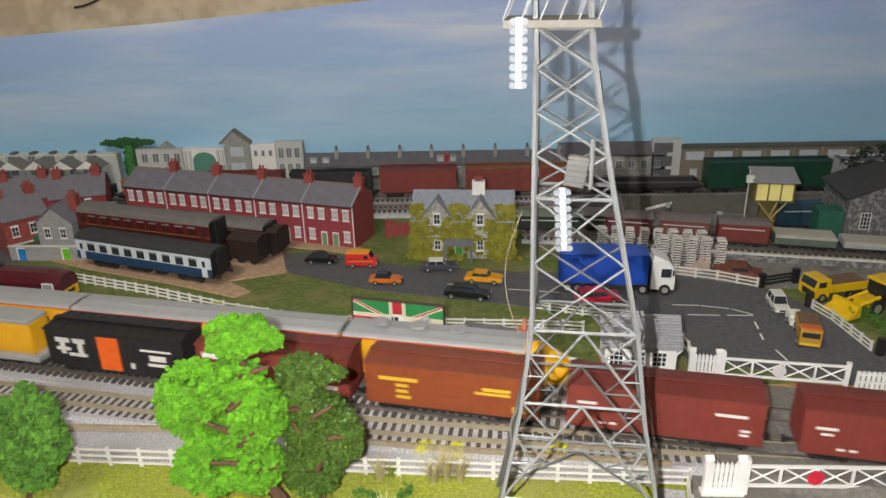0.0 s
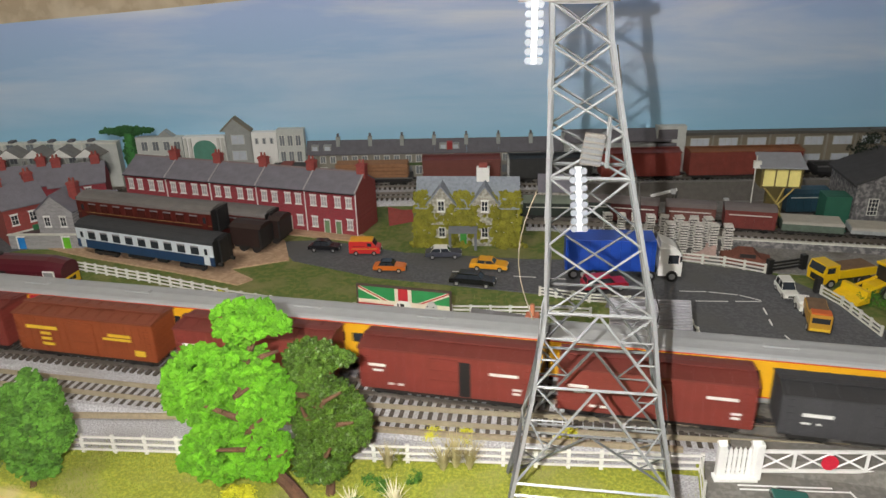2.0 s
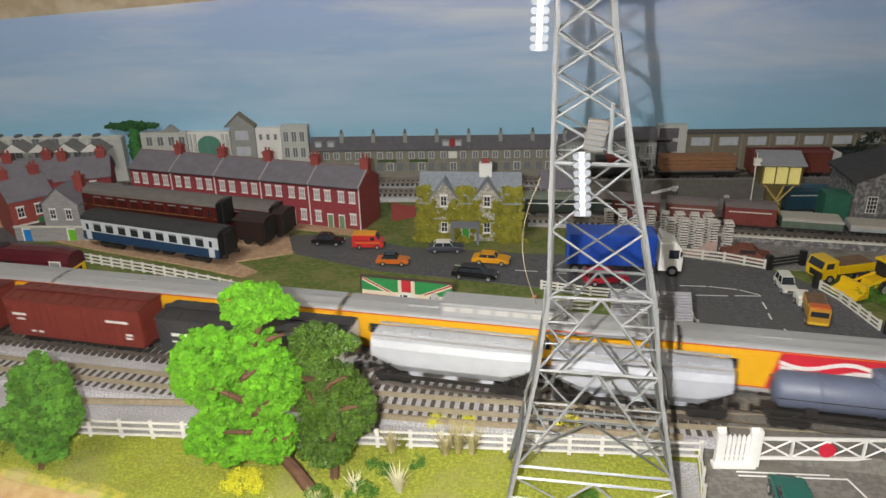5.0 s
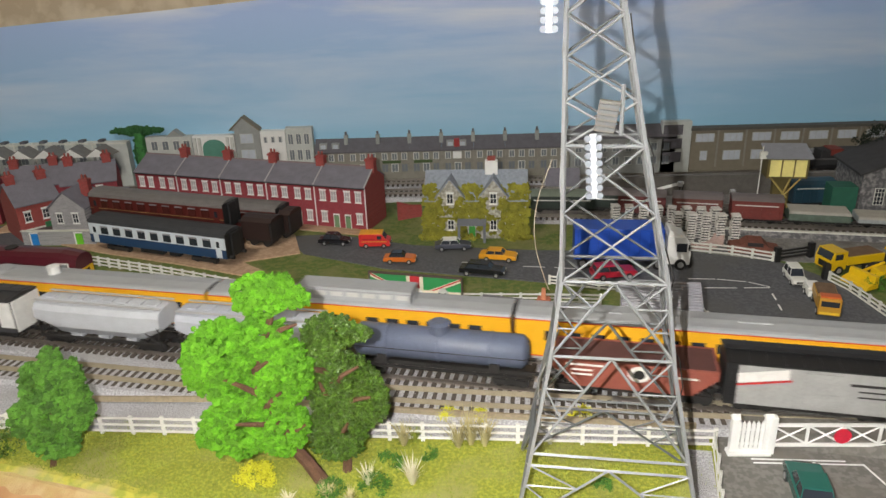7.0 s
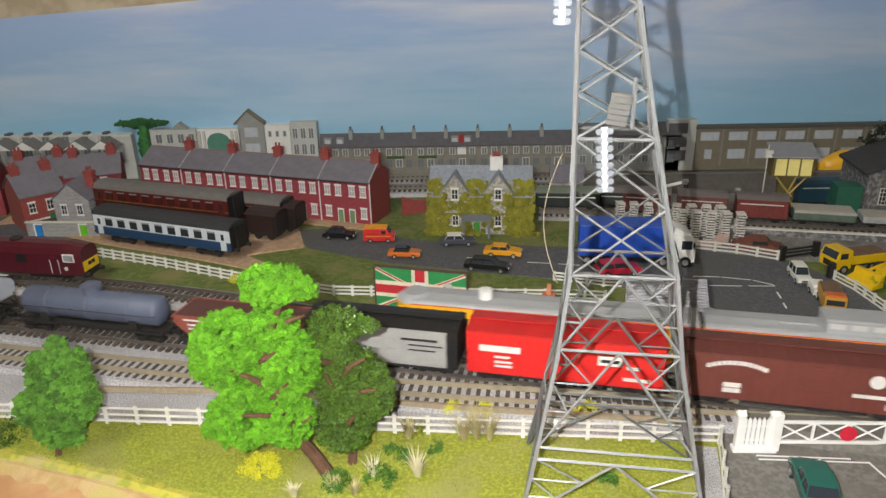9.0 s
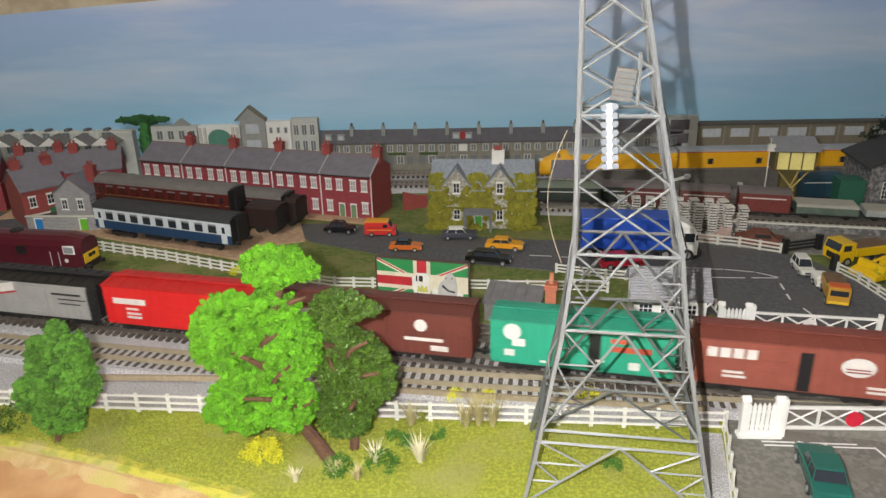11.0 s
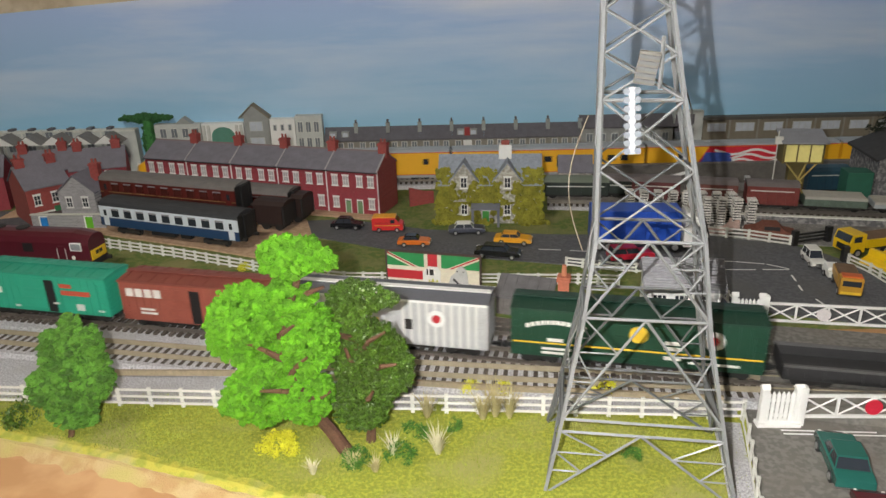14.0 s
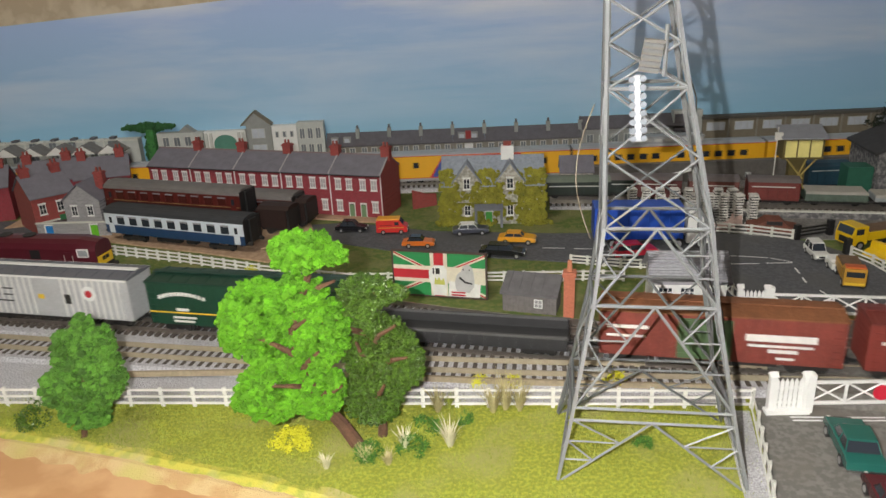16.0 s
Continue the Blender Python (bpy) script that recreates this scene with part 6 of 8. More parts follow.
for i, (x, y, yw, lb) in enumerate(((-0.62, 1.02, 20, "red brick terraced house under slate roof, partly hidden"), (-0.545, 1.03, 20, "red brick terraced house under slate roof, partly hidden"), (-0.70, 0.985, 20, "red brick terraced house under slate roof, partly hidden"))):
    small_house(x, y, yw, 0.074, 0.06, 0.050, 0.072, REDBRICK, lb, wins=((0.02, 0.03), (0.05, 0.03)), chim=2)
gw = thing("yard_wall", pose(-0.547, 0.921, 0, 0, 0, -2), "low grey stone yard wall with a blue and a green door", "wall")
part("wall_run", bx(B(), 0, 0.098, 0, 0.003, 0, 0.0195), GREYSTONE, gw)
part("coping", bx(B(), -0.001, 0.099, -0.001, 0.004, 0.0195, 0.0207), CREAM, gw)
for x, c, nm in ((0.017, (0.02, 0.22, 0.62), "door_blue"), (0.0775, (0.15, 0.50, 0.03), "door_lime")):
    d = part("door", bx(B(), x - 0.0045, x + 0.0045, -0.0010, 0.0004, 0.0, 0.017), mat(nm, c, 0.5), gw)
    part("door_frame", bx(bx(B(), x - 0.0062, x - 0.0045, -0.0014, 0.0004, 0, 0.018), x - 0.0062, x + 0.0055, -0.0014, 0.0004, 0.017, 0.0185), WHITE, d)


def ivy_cottage():
    h = thing("cottage", pose(-0.014, 0.914, 0, 0, 0, -4), "rubble stone cottage overgrown with yellow-green ivy, twin gables", "house")
    W, D, eave, ridge = 0.126, 0.052, 0.056, 0.084
    part("wall", prism(B(), [(0, 0), (D, 0), (D, eave - 0.004), (D / 2, ridge - 0.002), (0, eave - 0.004)], 0, W), RUBBLE, h)
    part("roof", prism(B(), [(-0.003, eave - 0.006), (-0.003, eave - 0.0045), (D / 2, ridge), (D + 0.003, eave - 0.0045), (D + 0.003, eave - 0.006), (D / 2, ridge - 0.0016)], -0.002, W + 0.002), SLATE2, h)
    for xg in (0.031, 0.085):
        g = part("gable", prism(B(), [(xg - 0.017, 0.030), (xg + 0.017, 0.030), (xg + 0.017, 0.057), (xg, 0.0785), (xg - 0.017, 0.057)], -0.0045, 0.020, "y"), RUBBLE, h)
        part("gable_roof", prism(B(), [(xg - 0.019, 0.0545), (xg - 0.019, 0.0562), (xg, 0.0810), (xg + 0.019, 0.0562), (xg + 0.019, 0.0545), (xg, 0.0790)], -0.0065, 0.024, "y"), SLATE2, g)
        put_window(h, xg, -0.0046, 0.048)
        put_window(h, xg, -0.0006, 0.012)
    put_window(h, W + 0.0006, 0.026, 0.045, 90)
    put_window(h, W + 0.0006, 0.026, 0.012, 90)
    part("door", bx(B(), 0.054, 0.062, -0.001, 0.0004, 0, 0.018), mat("door_bright_green", (0.06, 0.33, 0.05), 0.5), h)
    put_window(h, 0.058, -0.0006, 0.0185)
    bm = prism(B(), [(-0.016, 0.0225), (-0.016, 0.0240), (0.0, 0.0285), (0.0, 0.0270)], 0.040, 0.076)
    p = part("porch_roof", bm, mat("porch_grey", (0.17, 0.18, 0.21), 0.7), h)
    for x in (0.042, 0.074):
        part("porch_post", bx(B(), x - 0.0016, x + 0.0016, -0.0155, -0.0130, -0.001, 0.0228), MATS["porch_grey"], p)
    c = part("chimney", bx(B(), 0.074, 0.090, D / 2 - 0.005, D / 2 + 0.005, ridge - 0.006, ridge + 0.012), WHITE, h, "white rendered chimney stack")
    part("chimney_pot", bx(B(), 0.077, 0.087, D / 2 - 0.003, D / 2 + 0.003, ridge + 0.012, ridge + 0.017), PITCH, c)
    rng = random.Random(4)
    bm = B()
    for i in range(1700):
        x = rng.uniform(-0.004, W + 0.003)
        z = rng.uniform(0.002, 0.072)
        near = min(abs(x - 0.031), abs(x - 0.085))
        on_g = near < 0.017 and 0.03 < z < 0.078 - near * 1.1
        if z > eave - 0.002 and not on_g:
            if not (0.046 < x < 0.070 or x > 0.104 or x < 0.012) or z > 0.068:
                continue
        if near < 0.0078 and (0.045 < z < 0.066 or 0.010 < z < 0.027):
            continue
        if 0.050 < x < 0.066 and z < 0.024:
            continue
        if on_g and near < 0.011 and rng.random() < 0.75:
            continue
        if z < 0.012 and 0.066 < x < 0.098 and rng.random() < 0.8:
            continue
        blob(bm, (x, (-0.0055 if on_g else -0.0015) + max(0, z - eave + 0.003) * 0.85, z), (0.0030, 0.0016, 0.0030), i, 1, 1.1)
    for i in range(120):
        blob(bm, (W + 0.0015, rng.uniform(0, 0.016), rng.uniform(0, 0.045)), (0.0014, 0.003, 0.003), i, 1, 1.1)
    for i in range(90):
        blob(bm, (rng.choice((-0.001, 0.012, 0.055, 0.108, W)) + rng.gauss(0, 0.006), rng.gauss(-0.004, 0.002), rng.uniform(0, 0.005)), 0.003, i, 1, 1.1)
    part("ivy", bm, IVY, h, "yellow-green ivy growth")


ivy_cottage()


# lineside buildings
def hut():
    h = thing("crossing_hut", pose(0.170, 0.607, 0, 0, 0, -6), "white boarded crossing hut with grey slate roof on a brick base", "hut")
    W, D = 0.060, 0.040
    part("brick_base", bx(B(), -0.001, W + 0.001, -0.001, D, 0, 0.018), mat("pale_brick", (0.42, 0.20, 0.17), 0.9, var=0.3, scale=400), h)
    part("wall", prism(B(), [(0, 0.018), (D, 0.018), (D, 0.046), (D / 2, 0.064), (0, 0.046)], 0, W), WHITE, h)
    n = 12
    rf = part("roof", prism(B(), [(-0.004, 0.0435), (-0.004, 0.0450), (D / 2, 0.0655), (D + 0.004, 0.0450), (D + 0.004, 0.0435), (D / 2, 0.0640)], -0.004, W + 0.004), mat("hut_slate", (0.33, 0.33, 0.36), 0.8, var=0.2, scale=300), h)
    for k in range(n):
        u = k / n
        y, z = -0.004 + (D / 2 + 0.004) * u, 0.0450 + 0.0205 * u
        part("slate_course", bx(B(), -0.004, W + 0.004, y - 0.0003, y + 0.0012, z + 0.0001, z + 0.0012), MATS["hut_slate"], rf)
    ww, pp = window_mesh(0.012, 0.014, 2, 2, False), pane_mesh(0.012, 0.014)
    for x in (0.010, 0.028, 0.046):
        put_window(h, x, -0.0006, 0.026, 0, pp, ww)
    part("door", bx(B(), 0.0535, 0.0585, -0.001, 0.0004, 0.018, 0.042), WHITE, h)
    part("downpipe", rod(rod(B(), (W + 0.004, -0.002, 0.044), (W - 0.001, -0.0015, 0.038), 0.0009, 6), (W - 0.001, -0.0015, 0.038), (W - 0.001, -0.0015, 0.004), 0.0009, 6), WHITE, h)
    part("platform", bx(B(), -0.004, W + 0.012, -0.012, -0.001, 0, 0.008), CREAM, h)


hut()


def shed():
    h = thing("lamp_shed", pose(0.044, 0.655, 0, 0, 0, -18), "weathered grey timber shed with a sloping felt roof", "shed")
    W, D = 0.050, 0.026
    wd = mat("weathered_board", (0.17, 0.155, 0.15), 0.85, var=0.3, scale=250)
    part("wall", prism(B(), [(0, 0), (D, 0), (D, 0.027), (0, 0.0185)], 0, W), wd, h)
    for i in range(16):
        x = 0.0015 + i * 0.0031
        part("board", bx(B(), x, x + 0.0026, -0.0006, 0.0002, 0.0, 0.0185), wd, h)
    part("roof", prism(B(), [(-0.003, 0.0175), (-0.003, 0.0190), (D + 0.002, 0.0292), (D + 0.002, 0.0278)], -0.002, W + 0.002), mat("felt_roof", (0.14, 0.135, 0.14), 0.9, var=0.25), h)
    for i in range(5):
        x = 0.004 + i * 0.0105
        part("roof_batten", prism(B(), [(-0.003, 0.0190), (-0.003, 0.0197), (D + 0.002, 0.0299), (D + 0.002, 0.0292)], x, x + 0.0008), MATS["felt_roof"], h)
    ww, pp = window_mesh(0.008, 0.0085, 1, 1, False), pane_mesh(0.008, 0.0085, mat("shed_pane", (0.3, 0.3, 0.3), 0.3))
    put_window(h, 0.034, -0.0008, 0.006, 0, pp, ww)
    c = thing("brick_chimney", pose(0.1035, 0.638, 0, 0, 0, -12), "orange brick chimney stack beside the shed", "chimney")
    ob = mat("orange_brick", (0.50, 0.17, 0.10), 0.85, var=0.25, scale=500)
    part("stack", bx(B(), -0.0048, 0.0048, -0.0045, 0.0045, 0, 0.040), ob, c)
    part("oversail", bx(bx(B(), -0.0062, 0.0062, -0.006, 0.006, 0.040, 0.0425, 0.0004), -0.0055, 0.0055, -0.0052, 0.0052, 0.0425, 0.0445), ob, c)
    part("chimney_pot", rod(B(), (0, 0, 0.0445), (0, 0, 0.0545), 0.0024, 12, 0.0019), mat("pot_terracotta", (0.55, 0.22, 0.12), 0.8), c)


shed()


def hoarding():
    s = thing("hoarding", pose(-0.060, 0.697, 0, 0, 0, -13.5), "advertising hoarding with a green, red and white crossed flag design", "billboard")
    W, z0, z1 = 0.092, 0.003, 0.048
    part("board", bx(B(), 0, W, 0.0, 0.0016, z0, z1), mat("sign_green", (0.03, 0.26, 0.08), 0.5), s)
    fr = mat("sign_frame", (0.08, 0.05, 0.04), 0.6)
    part("frame", bx(bx(bx(bx(B(), -0.0015, 0, -0.001, 0.002, z0 - 0.001, z1 + 0.0015), W, W + 0.0015, -0.001, 0.002, z0 - 0.001, z1 + 0.0015), 0, W, -0.001, 0.002, z1, z1 + 0.0015), 0, W, -0.001, 0.002, z0 - 0.0012, z0), fr, s)
    wh, rd = mat("sign_white", (0.72, 0.66, 0.52), 0.5), mat("sign_red", (0.50, 0.03, 0.04), 0.5)
    cx, cz = W / 2, (z0 + z1) / 2

    def strip(a, b, w, y, m, nm):
        d = (Vector(b) - Vector(a)).normalized()
        n = Vector((-d.y, d.x)) * w / 2
        q = [Vector(a) - n, Vector(b) - n, Vector(b) + n, Vector(a) + n]
        q = [(min(max(p.x, 0.0002), W - 0.0002), min(max(p.y, z0 + 0.0002), z1 - 0.0002)) for p in q]
        part(nm, prism(B(), q, y, 0.0, "y"), m, s)

    for a, b in (((0, z0), (W, z1)), ((0, z1), (W, z0))):
        strip(a, b, 0.0078, -0.0003, wh, "white_diagonal")
        strip(a, b, 0.0032, -0.0005, rd, "red_diagonal")
    part("white_cross", bx(bx(B(), cx - 0.0085, cx + 0.0085, -0.0007, 0, z0 + 0.0001, z1 - 0.0001), 0.0001, W - 0.0001, -0.0007, 0, cz - 0.0085, cz + 0.0085), wh, s)
    part("red_upright", bx(B(), cx - 0.0048, cx + 0.0048, -0.0009, 0, z0, z1), rd, s)
    part("red_bar", bx(B(), 0, cx - 0.0048, -0.0009, 0, cz - 0.0045, cz + 0.0045), rd, s)
    pw = mat("sign_plain_white", (0.75, 0.74, 0.70), 0.5)
    part("white_panel", prism(B(), [(cx - 0.006, z0 + 0.001), (cx + 0.007, z0 + 0.001), (cx + 0.008, cz + 0.006), (cx + 0.005, cz + 0.010), (cx - 0.004, cz + 0.010), (cx - 0.010, cz + 0.004), (cx - 0.010, cz - 0.004)], -0.0012, 0, "y"), pw, s)
    part("word_bar", bx(B(), cx - 0.006, cx - 0.0045, -0.0014, 0, cz + 0.001, cz + 0.007), DARK, s)
    part("word_bar", bx(B(), cx - 0.003, cx + 0.001, -0.0014, 0, cz + 0.001, cz + 0.007), DARK, s)
    part("yellow_patch", prism(B(), [(cx - 0.005, cz - 0.010), (cx + 0.006, cz - 0.010), (cx + 0.005, cz - 0.003), (cx + 0.002, cz - 0.006), (cx, cz - 0.002), (cx - 0.002, cz - 0.006), (cx - 0.004, cz - 0.003)], -0.0014, 0, "y"), mat("sign_yellow", (0.55, 0.55, 0.12), 0.5), s)
    part("white_figure", prism(B(), [(cx + 0.009, z0 + 0.0005), (cx + 0.040, z0 + 0.0005), (cx + 0.041, cz - 0.008), (cx + 0.010, cz - 0.006)], -0.0010, 0, "y"), pw, s)
    fig = part("grey_figure", prism(B(), [(cx + 0.018, cz - 0.016), (cx + 0.030, cz - 0.017), (cx + 0.035, cz - 0.010), (cx + 0.035, cz - 0.002), (cx + 0.0335, cz + 0.008), (cx + 0.029, cz + 0.0125), (cx + 0.025, cz + 0.011), (cx + 0.022, cz + 0.005), (cx + 0.018, cz + 0.001), (cx + 0.016, cz - 0.006), (cx + 0.0165, cz - 0.012)], -0.0016, 0, "y"), mat("sign_grey", (0.50, 0.49, 0.48), 0.5), s)
    part("dark_groove", prism(B(), [(cx + 0.020, cz - 0.002), (cx + 0.026, cz - 0.007), (cx + 0.033, cz - 0.008), (cx + 0.033, cz - 0.0065), (cx + 0.0265, cz - 0.0052), (cx + 0.021, cz)], -0.0019, 0, "y"), DARK, fig)
    for dx in (0.0245, 0.0305):
        part("dark_spot", rod(B(), (cx + dx, -0.0019, cz + 0.007), (cx + dx, 0, cz + 0.007), 0.0007, 10), DARK, fig)
    for k in range(2):
        part("word_bar", bx(B(), cx + 0.012, cx + 0.026, -0.0014, 0, z0 + 0.0015 + 0.0028 * k, z0 + 0.0030 + 0.0028 * k), rd, s)
    for x in (0.012, W - 0.012):
        part("support_post", bx(B(), x - 0.0015, x + 0.0015, 0.0016, 0.0040, -0.001, z1), fr, s)


hoarding()


# ---- road vehicles ----
def wheel_set(v, xs, w, r, name="wheel"):
    tm = mesh_of(name, rod(B(), (0, -0.0016, 0), (0, 0.0016, 0), r, 16), BLACK)
    hm = mesh_of("hub", rod(B(), (0, -0.0020, 0), (0, 0.0020, 0), r * 0.55, 12), mat("hub_silver", (0.5, 0.5, 0.5), 0.35, 0.6))
    for x in xs:
        for s in (-1, 1):
            k = share("wheel", tm, v, pose(x, s * (w / 2 - 0.001), r))
            share("hub", hm, k, pose(0, 0, 0))


def motor_car(x, y, yaw, body, label, k=0.70, L=0.057, W=0.0215, H=0.0185, roof=None, style="saloon", group="parked cars", z=0.0012):
    v = thing("car", pose(x, y, z, 0, 0, yaw) @ Matrix.Scale(k, 4), label, "car", group)
    h, r = L / 2, 0.0042
    if style == "van":
        pr = [(-h, 0.0035), (-h, 0.0235), (-h + 0.003, 0.0255), (h - 0.014, 0.0255), (h - 0.007, 0.0165), (h - 0.001, 0.0140), (h, 0.0035)]
    elif style == "estate":
        pr = [(-h, 0.0040), (-h + 0.0005, 0.0120), (h - 0.004, 0.0115), (h, 0.0095), (h, 0.0040)]
    else:
        pr = [(-h, 0.0045), (-h + 0.0006, 0.0108), (-h + 0.008, 0.0122), (h - 0.018, 0.0125), (h - 0.004, 0.0112), (h, 0.0090), (h, 0.0045)]
    bm = prism(B(), pr, -W / 2, W / 2, "y")
    bmesh.ops.bevel(bm, geom=list(bm.edges), offset=0.0009, segments=2, profile=0.6, affect="EDGES")
    part("body", bm, body, v, smooth=False)
    if style == "van":
        part("windscreen", prism(B(), [(h - 0.0137, 0.0248), (h - 0.0074, 0.0172), (h - 0.0070, 0.0176), (h - 0.0130, 0.0252)], -W / 2 + 0.002, W / 2 - 0.002, "y"), GLASS, v)
        part("side_window", bx(bx(B(), h - 0.022, h - 0.0145, -W / 2 - 0.0003, -W / 2 + 0.0004, 0.0165, 0.0225), -h + 0.006, h - 0.026, -W / 2 - 0.0003, -W / 2 + 0.0002, 0.0165, 0.0170), GLASS, v)
        part("roof", bx(B(), -h + 0.001, h - 0.013, -W / 2 + 0.0006, W / 2 - 0.0006, 0.0250, 0.0272, 0.0008), roof or body, v)
        part("side_stripe", bx(B(), -h + 0.004, h - 0.006, -W / 2 - 0.0004, -W / 2 + 0.0002, 0.0118, 0.0128), mat("stripe_yellow", (0.7, 0.5, 0.05)), v)
    else:
        a, b = (-h + 0.003, h - 0.017) if style == "estate" else (-h + 0.009, h - 0.017)
        zb = 0.0112
        bm = B()
        i, t = 0.0022, H
        vs = [bm.verts.new(p) for p in ((a, -W / 2 + 0.001, zb), (b, -W / 2 + 0.001, zb), (b, W / 2 - 0.001, zb), (a, W / 2 - 0.001, zb), (a + (0.002 if style == "estate" else 0.006), -W / 2 + 0.003, t), (b - 0.007, -W / 2 + 0.003, t), (b - 0.007, W / 2 - 0.003, t), (a + (0.002 if style == "estate" else 0.006), W / 2 - 0.003, t))]
        for q in ((0, 1, 5, 4), (1, 2, 6, 5), (2, 3, 7, 6), (3, 0, 4, 7), (4, 5, 6, 7)):
            bm.faces.new([vs[j] for j in q])
        bmesh.ops.recalc_face_normals(bm, faces=bm.faces)
        part("glasshouse", bm, GLASS, v)
        ra, rb = a + (0.0015 if style == "estate" else 0.0052), b - 0.0062
        part("roof", bx(B(), ra, rb, -W / 2 + 0.0024, W / 2 - 0.0024, t - 0.0008, t + 0.0008, 0.0006), roof or body, v)
        for s in (-1, 1):
            for u in (0.0, 0.5, 1.0):
                xb, xt = a + (b - a) * u, ra + (rb - ra) * u
                part("pillar", angle(B(), (xb, s * (W / 2 - 0.0009), zb), (xt, s * (W / 2 - 0.0029), t), 0.0006), roof or body, v)
    for s in (-1, 1):
        part("headlight", rod(B(), (h - 0.0008, s * W * 0.36, 0.0082), (h + 0.0003, s * W * 0.36, 0.0082), 0.0014, 12), mat("headlamp", (0.8, 0.8, 0.75), 0.2), v)
    for x0 in (h - 0.0004, -h - 0.0008):
        part("bumper", bx(B(), x0, x0 + 0.0012, -W / 2, W / 2, 0.0048, 0.0060), mat("chrome", (0.6, 0.6, 0.6), 0.2, 0.9), v)
    part("grille", bx(B(), h - 0.0002, h + 0.0005, -W * 0.25, W * 0.25, 0.0066, 0.0092), DARK, v)
    wheel_set(v, (-h + 0.012, h - 0.011), W, r)
    return v


CB = mat("car_black", (0.012, 0.012, 0.015), 0.2, var=0.05)
motor_car(-0.131, 0.899, -7, CB, "black London-style taxi cab on the road", L=0.058, H=0.0205)
motor_car(-0.078, 0.888, -2, mat("van_red", (0.62, 0.03, 0.03), 0.3, var=0.05), "red van with an orange-yellow roof", k=0.72, L=0.054, W=0.023, roof=mat("van_orange", (0.80, 0.36, 0.02), 0.4), style="van")
motor_car(-0.043, 0.834, -5, mat("car_orange", (0.62, 0.16, 0.02), 0.3, var=0.05), "orange saloon car with a dark roof", L=0.055, roof=CB)
motor_car(0.019, 0.872, 0, mat("car_slate", (0.06, 0.065, 0.09), 0.3, var=0.05), "dark slate saloon car with a white roof", k=0.74, L=0.060, roof=WHITE)
motor_car(0.073, 0.834, -12, mat("car_amber", (0.72, 0.34, 0.02), 0.3, var=0.05), "amber yellow two-door coupe on the road", k=0.78, L=0.057, H=0.0175)
motor_car(0.053, 0.793, -14, CB, "long black limousine with chrome trim", k=0.78, L=0.066, H=0.0185)
motor_car(0.196, 0.778, 8, mat("car_crimson", (0.45, 0.02, 0.04), 0.3, var=0.05), "crimson estate car beside the lorry", k=0.85, L=0.058, style="estate")
motor_car(0.384, 0.758, -96, mat("car_cream", (0.70, 0.70, 0.66), 0.4, var=0.05), "white four-wheel-drive car facing the gates", L=0.052, W=0.022, H=0.022, style="estate")
motor_car(0.2495, 0.427, 78, mat("car_teal", (0.020, 0.115, 0.095), 0.25, var=0.05), "dark teal saloon car waiting at the gates", k=0.96, L=0.055, W=0.023)
motor_car(0.2440, 0.372, 79, mat("car_maroon", (0.08, 0.015, 0.02), 0.25, var=0.05), "dark maroon car behind the teal one", k=0.90, L=0.055, W=0.023)
t = thing("trailer", pose(0.386, 0.722, 0.0012, 0, 0, -100) @ Matrix.Scale(0.75, 4), "small white covered trailer behind the four-wheel-drive", "trailer")
part("body", bx(B(), -0.016, 0.014, -0.009, 0.009, 0.004, 0.0115, 0.0008), MATS["car_cream"], t)
part("cover", bx(B(), -0.015, 0.008, -0.0085, 0.0085, 0.0115, 0.0165, 0.002), WHITE, t)
wheel_set(t, (-0.003,), 0.019, 0.0042)


def small_lorry(x, y, yaw, label):
    v = thing("lorry", pose(x, y, 0.0012, 0, 0, yaw) @ Matrix.Scale(0.78, 4), label, "lorry")
    o = mat("lorry_ochre", (0.48, 0.26, 0.03), 0.4, var=0.1)
    part("cab", bx(B(), 0.010, 0.026, -0.0125, 0.0125, 0.004, 0.026, 0.0012), o, v)
    part("windscreen", bx(B(), 0.0259, 0.0264, -0.010, 0.010, 0.0155, 0.0225), GLASS, v)
    part("front_panel", bx(B(), 0.0259, 0.0266, -0.011, 0.011, 0.0055, 0.0085), mat("lorry_yellow", (0.72, 0.5, 0.04), 0.4), v)
    part("roof_board", bx(B(), 0.012, 0.024, -0.011, 0.011, 0.026, 0.028), mat("board_orange", (0.55, 0.12, 0.03), 0.5), v)
    part("load_bed", bx(B(), -0.034, 0.009, -0.0125, 0.0125, 0.008, 0.021, 0.0006), o, v)
    part("load", bx(B(), -0.032, 0.007, -0.011, 0.011, 0.021, 0.023), RUST, v)
    wheel_set(v, (-0.022, 0.017), 0.025, 0.0052)


small_lorry(0.384, 0.690, -108, "ochre-yellow small lorry waiting behind the far gate")


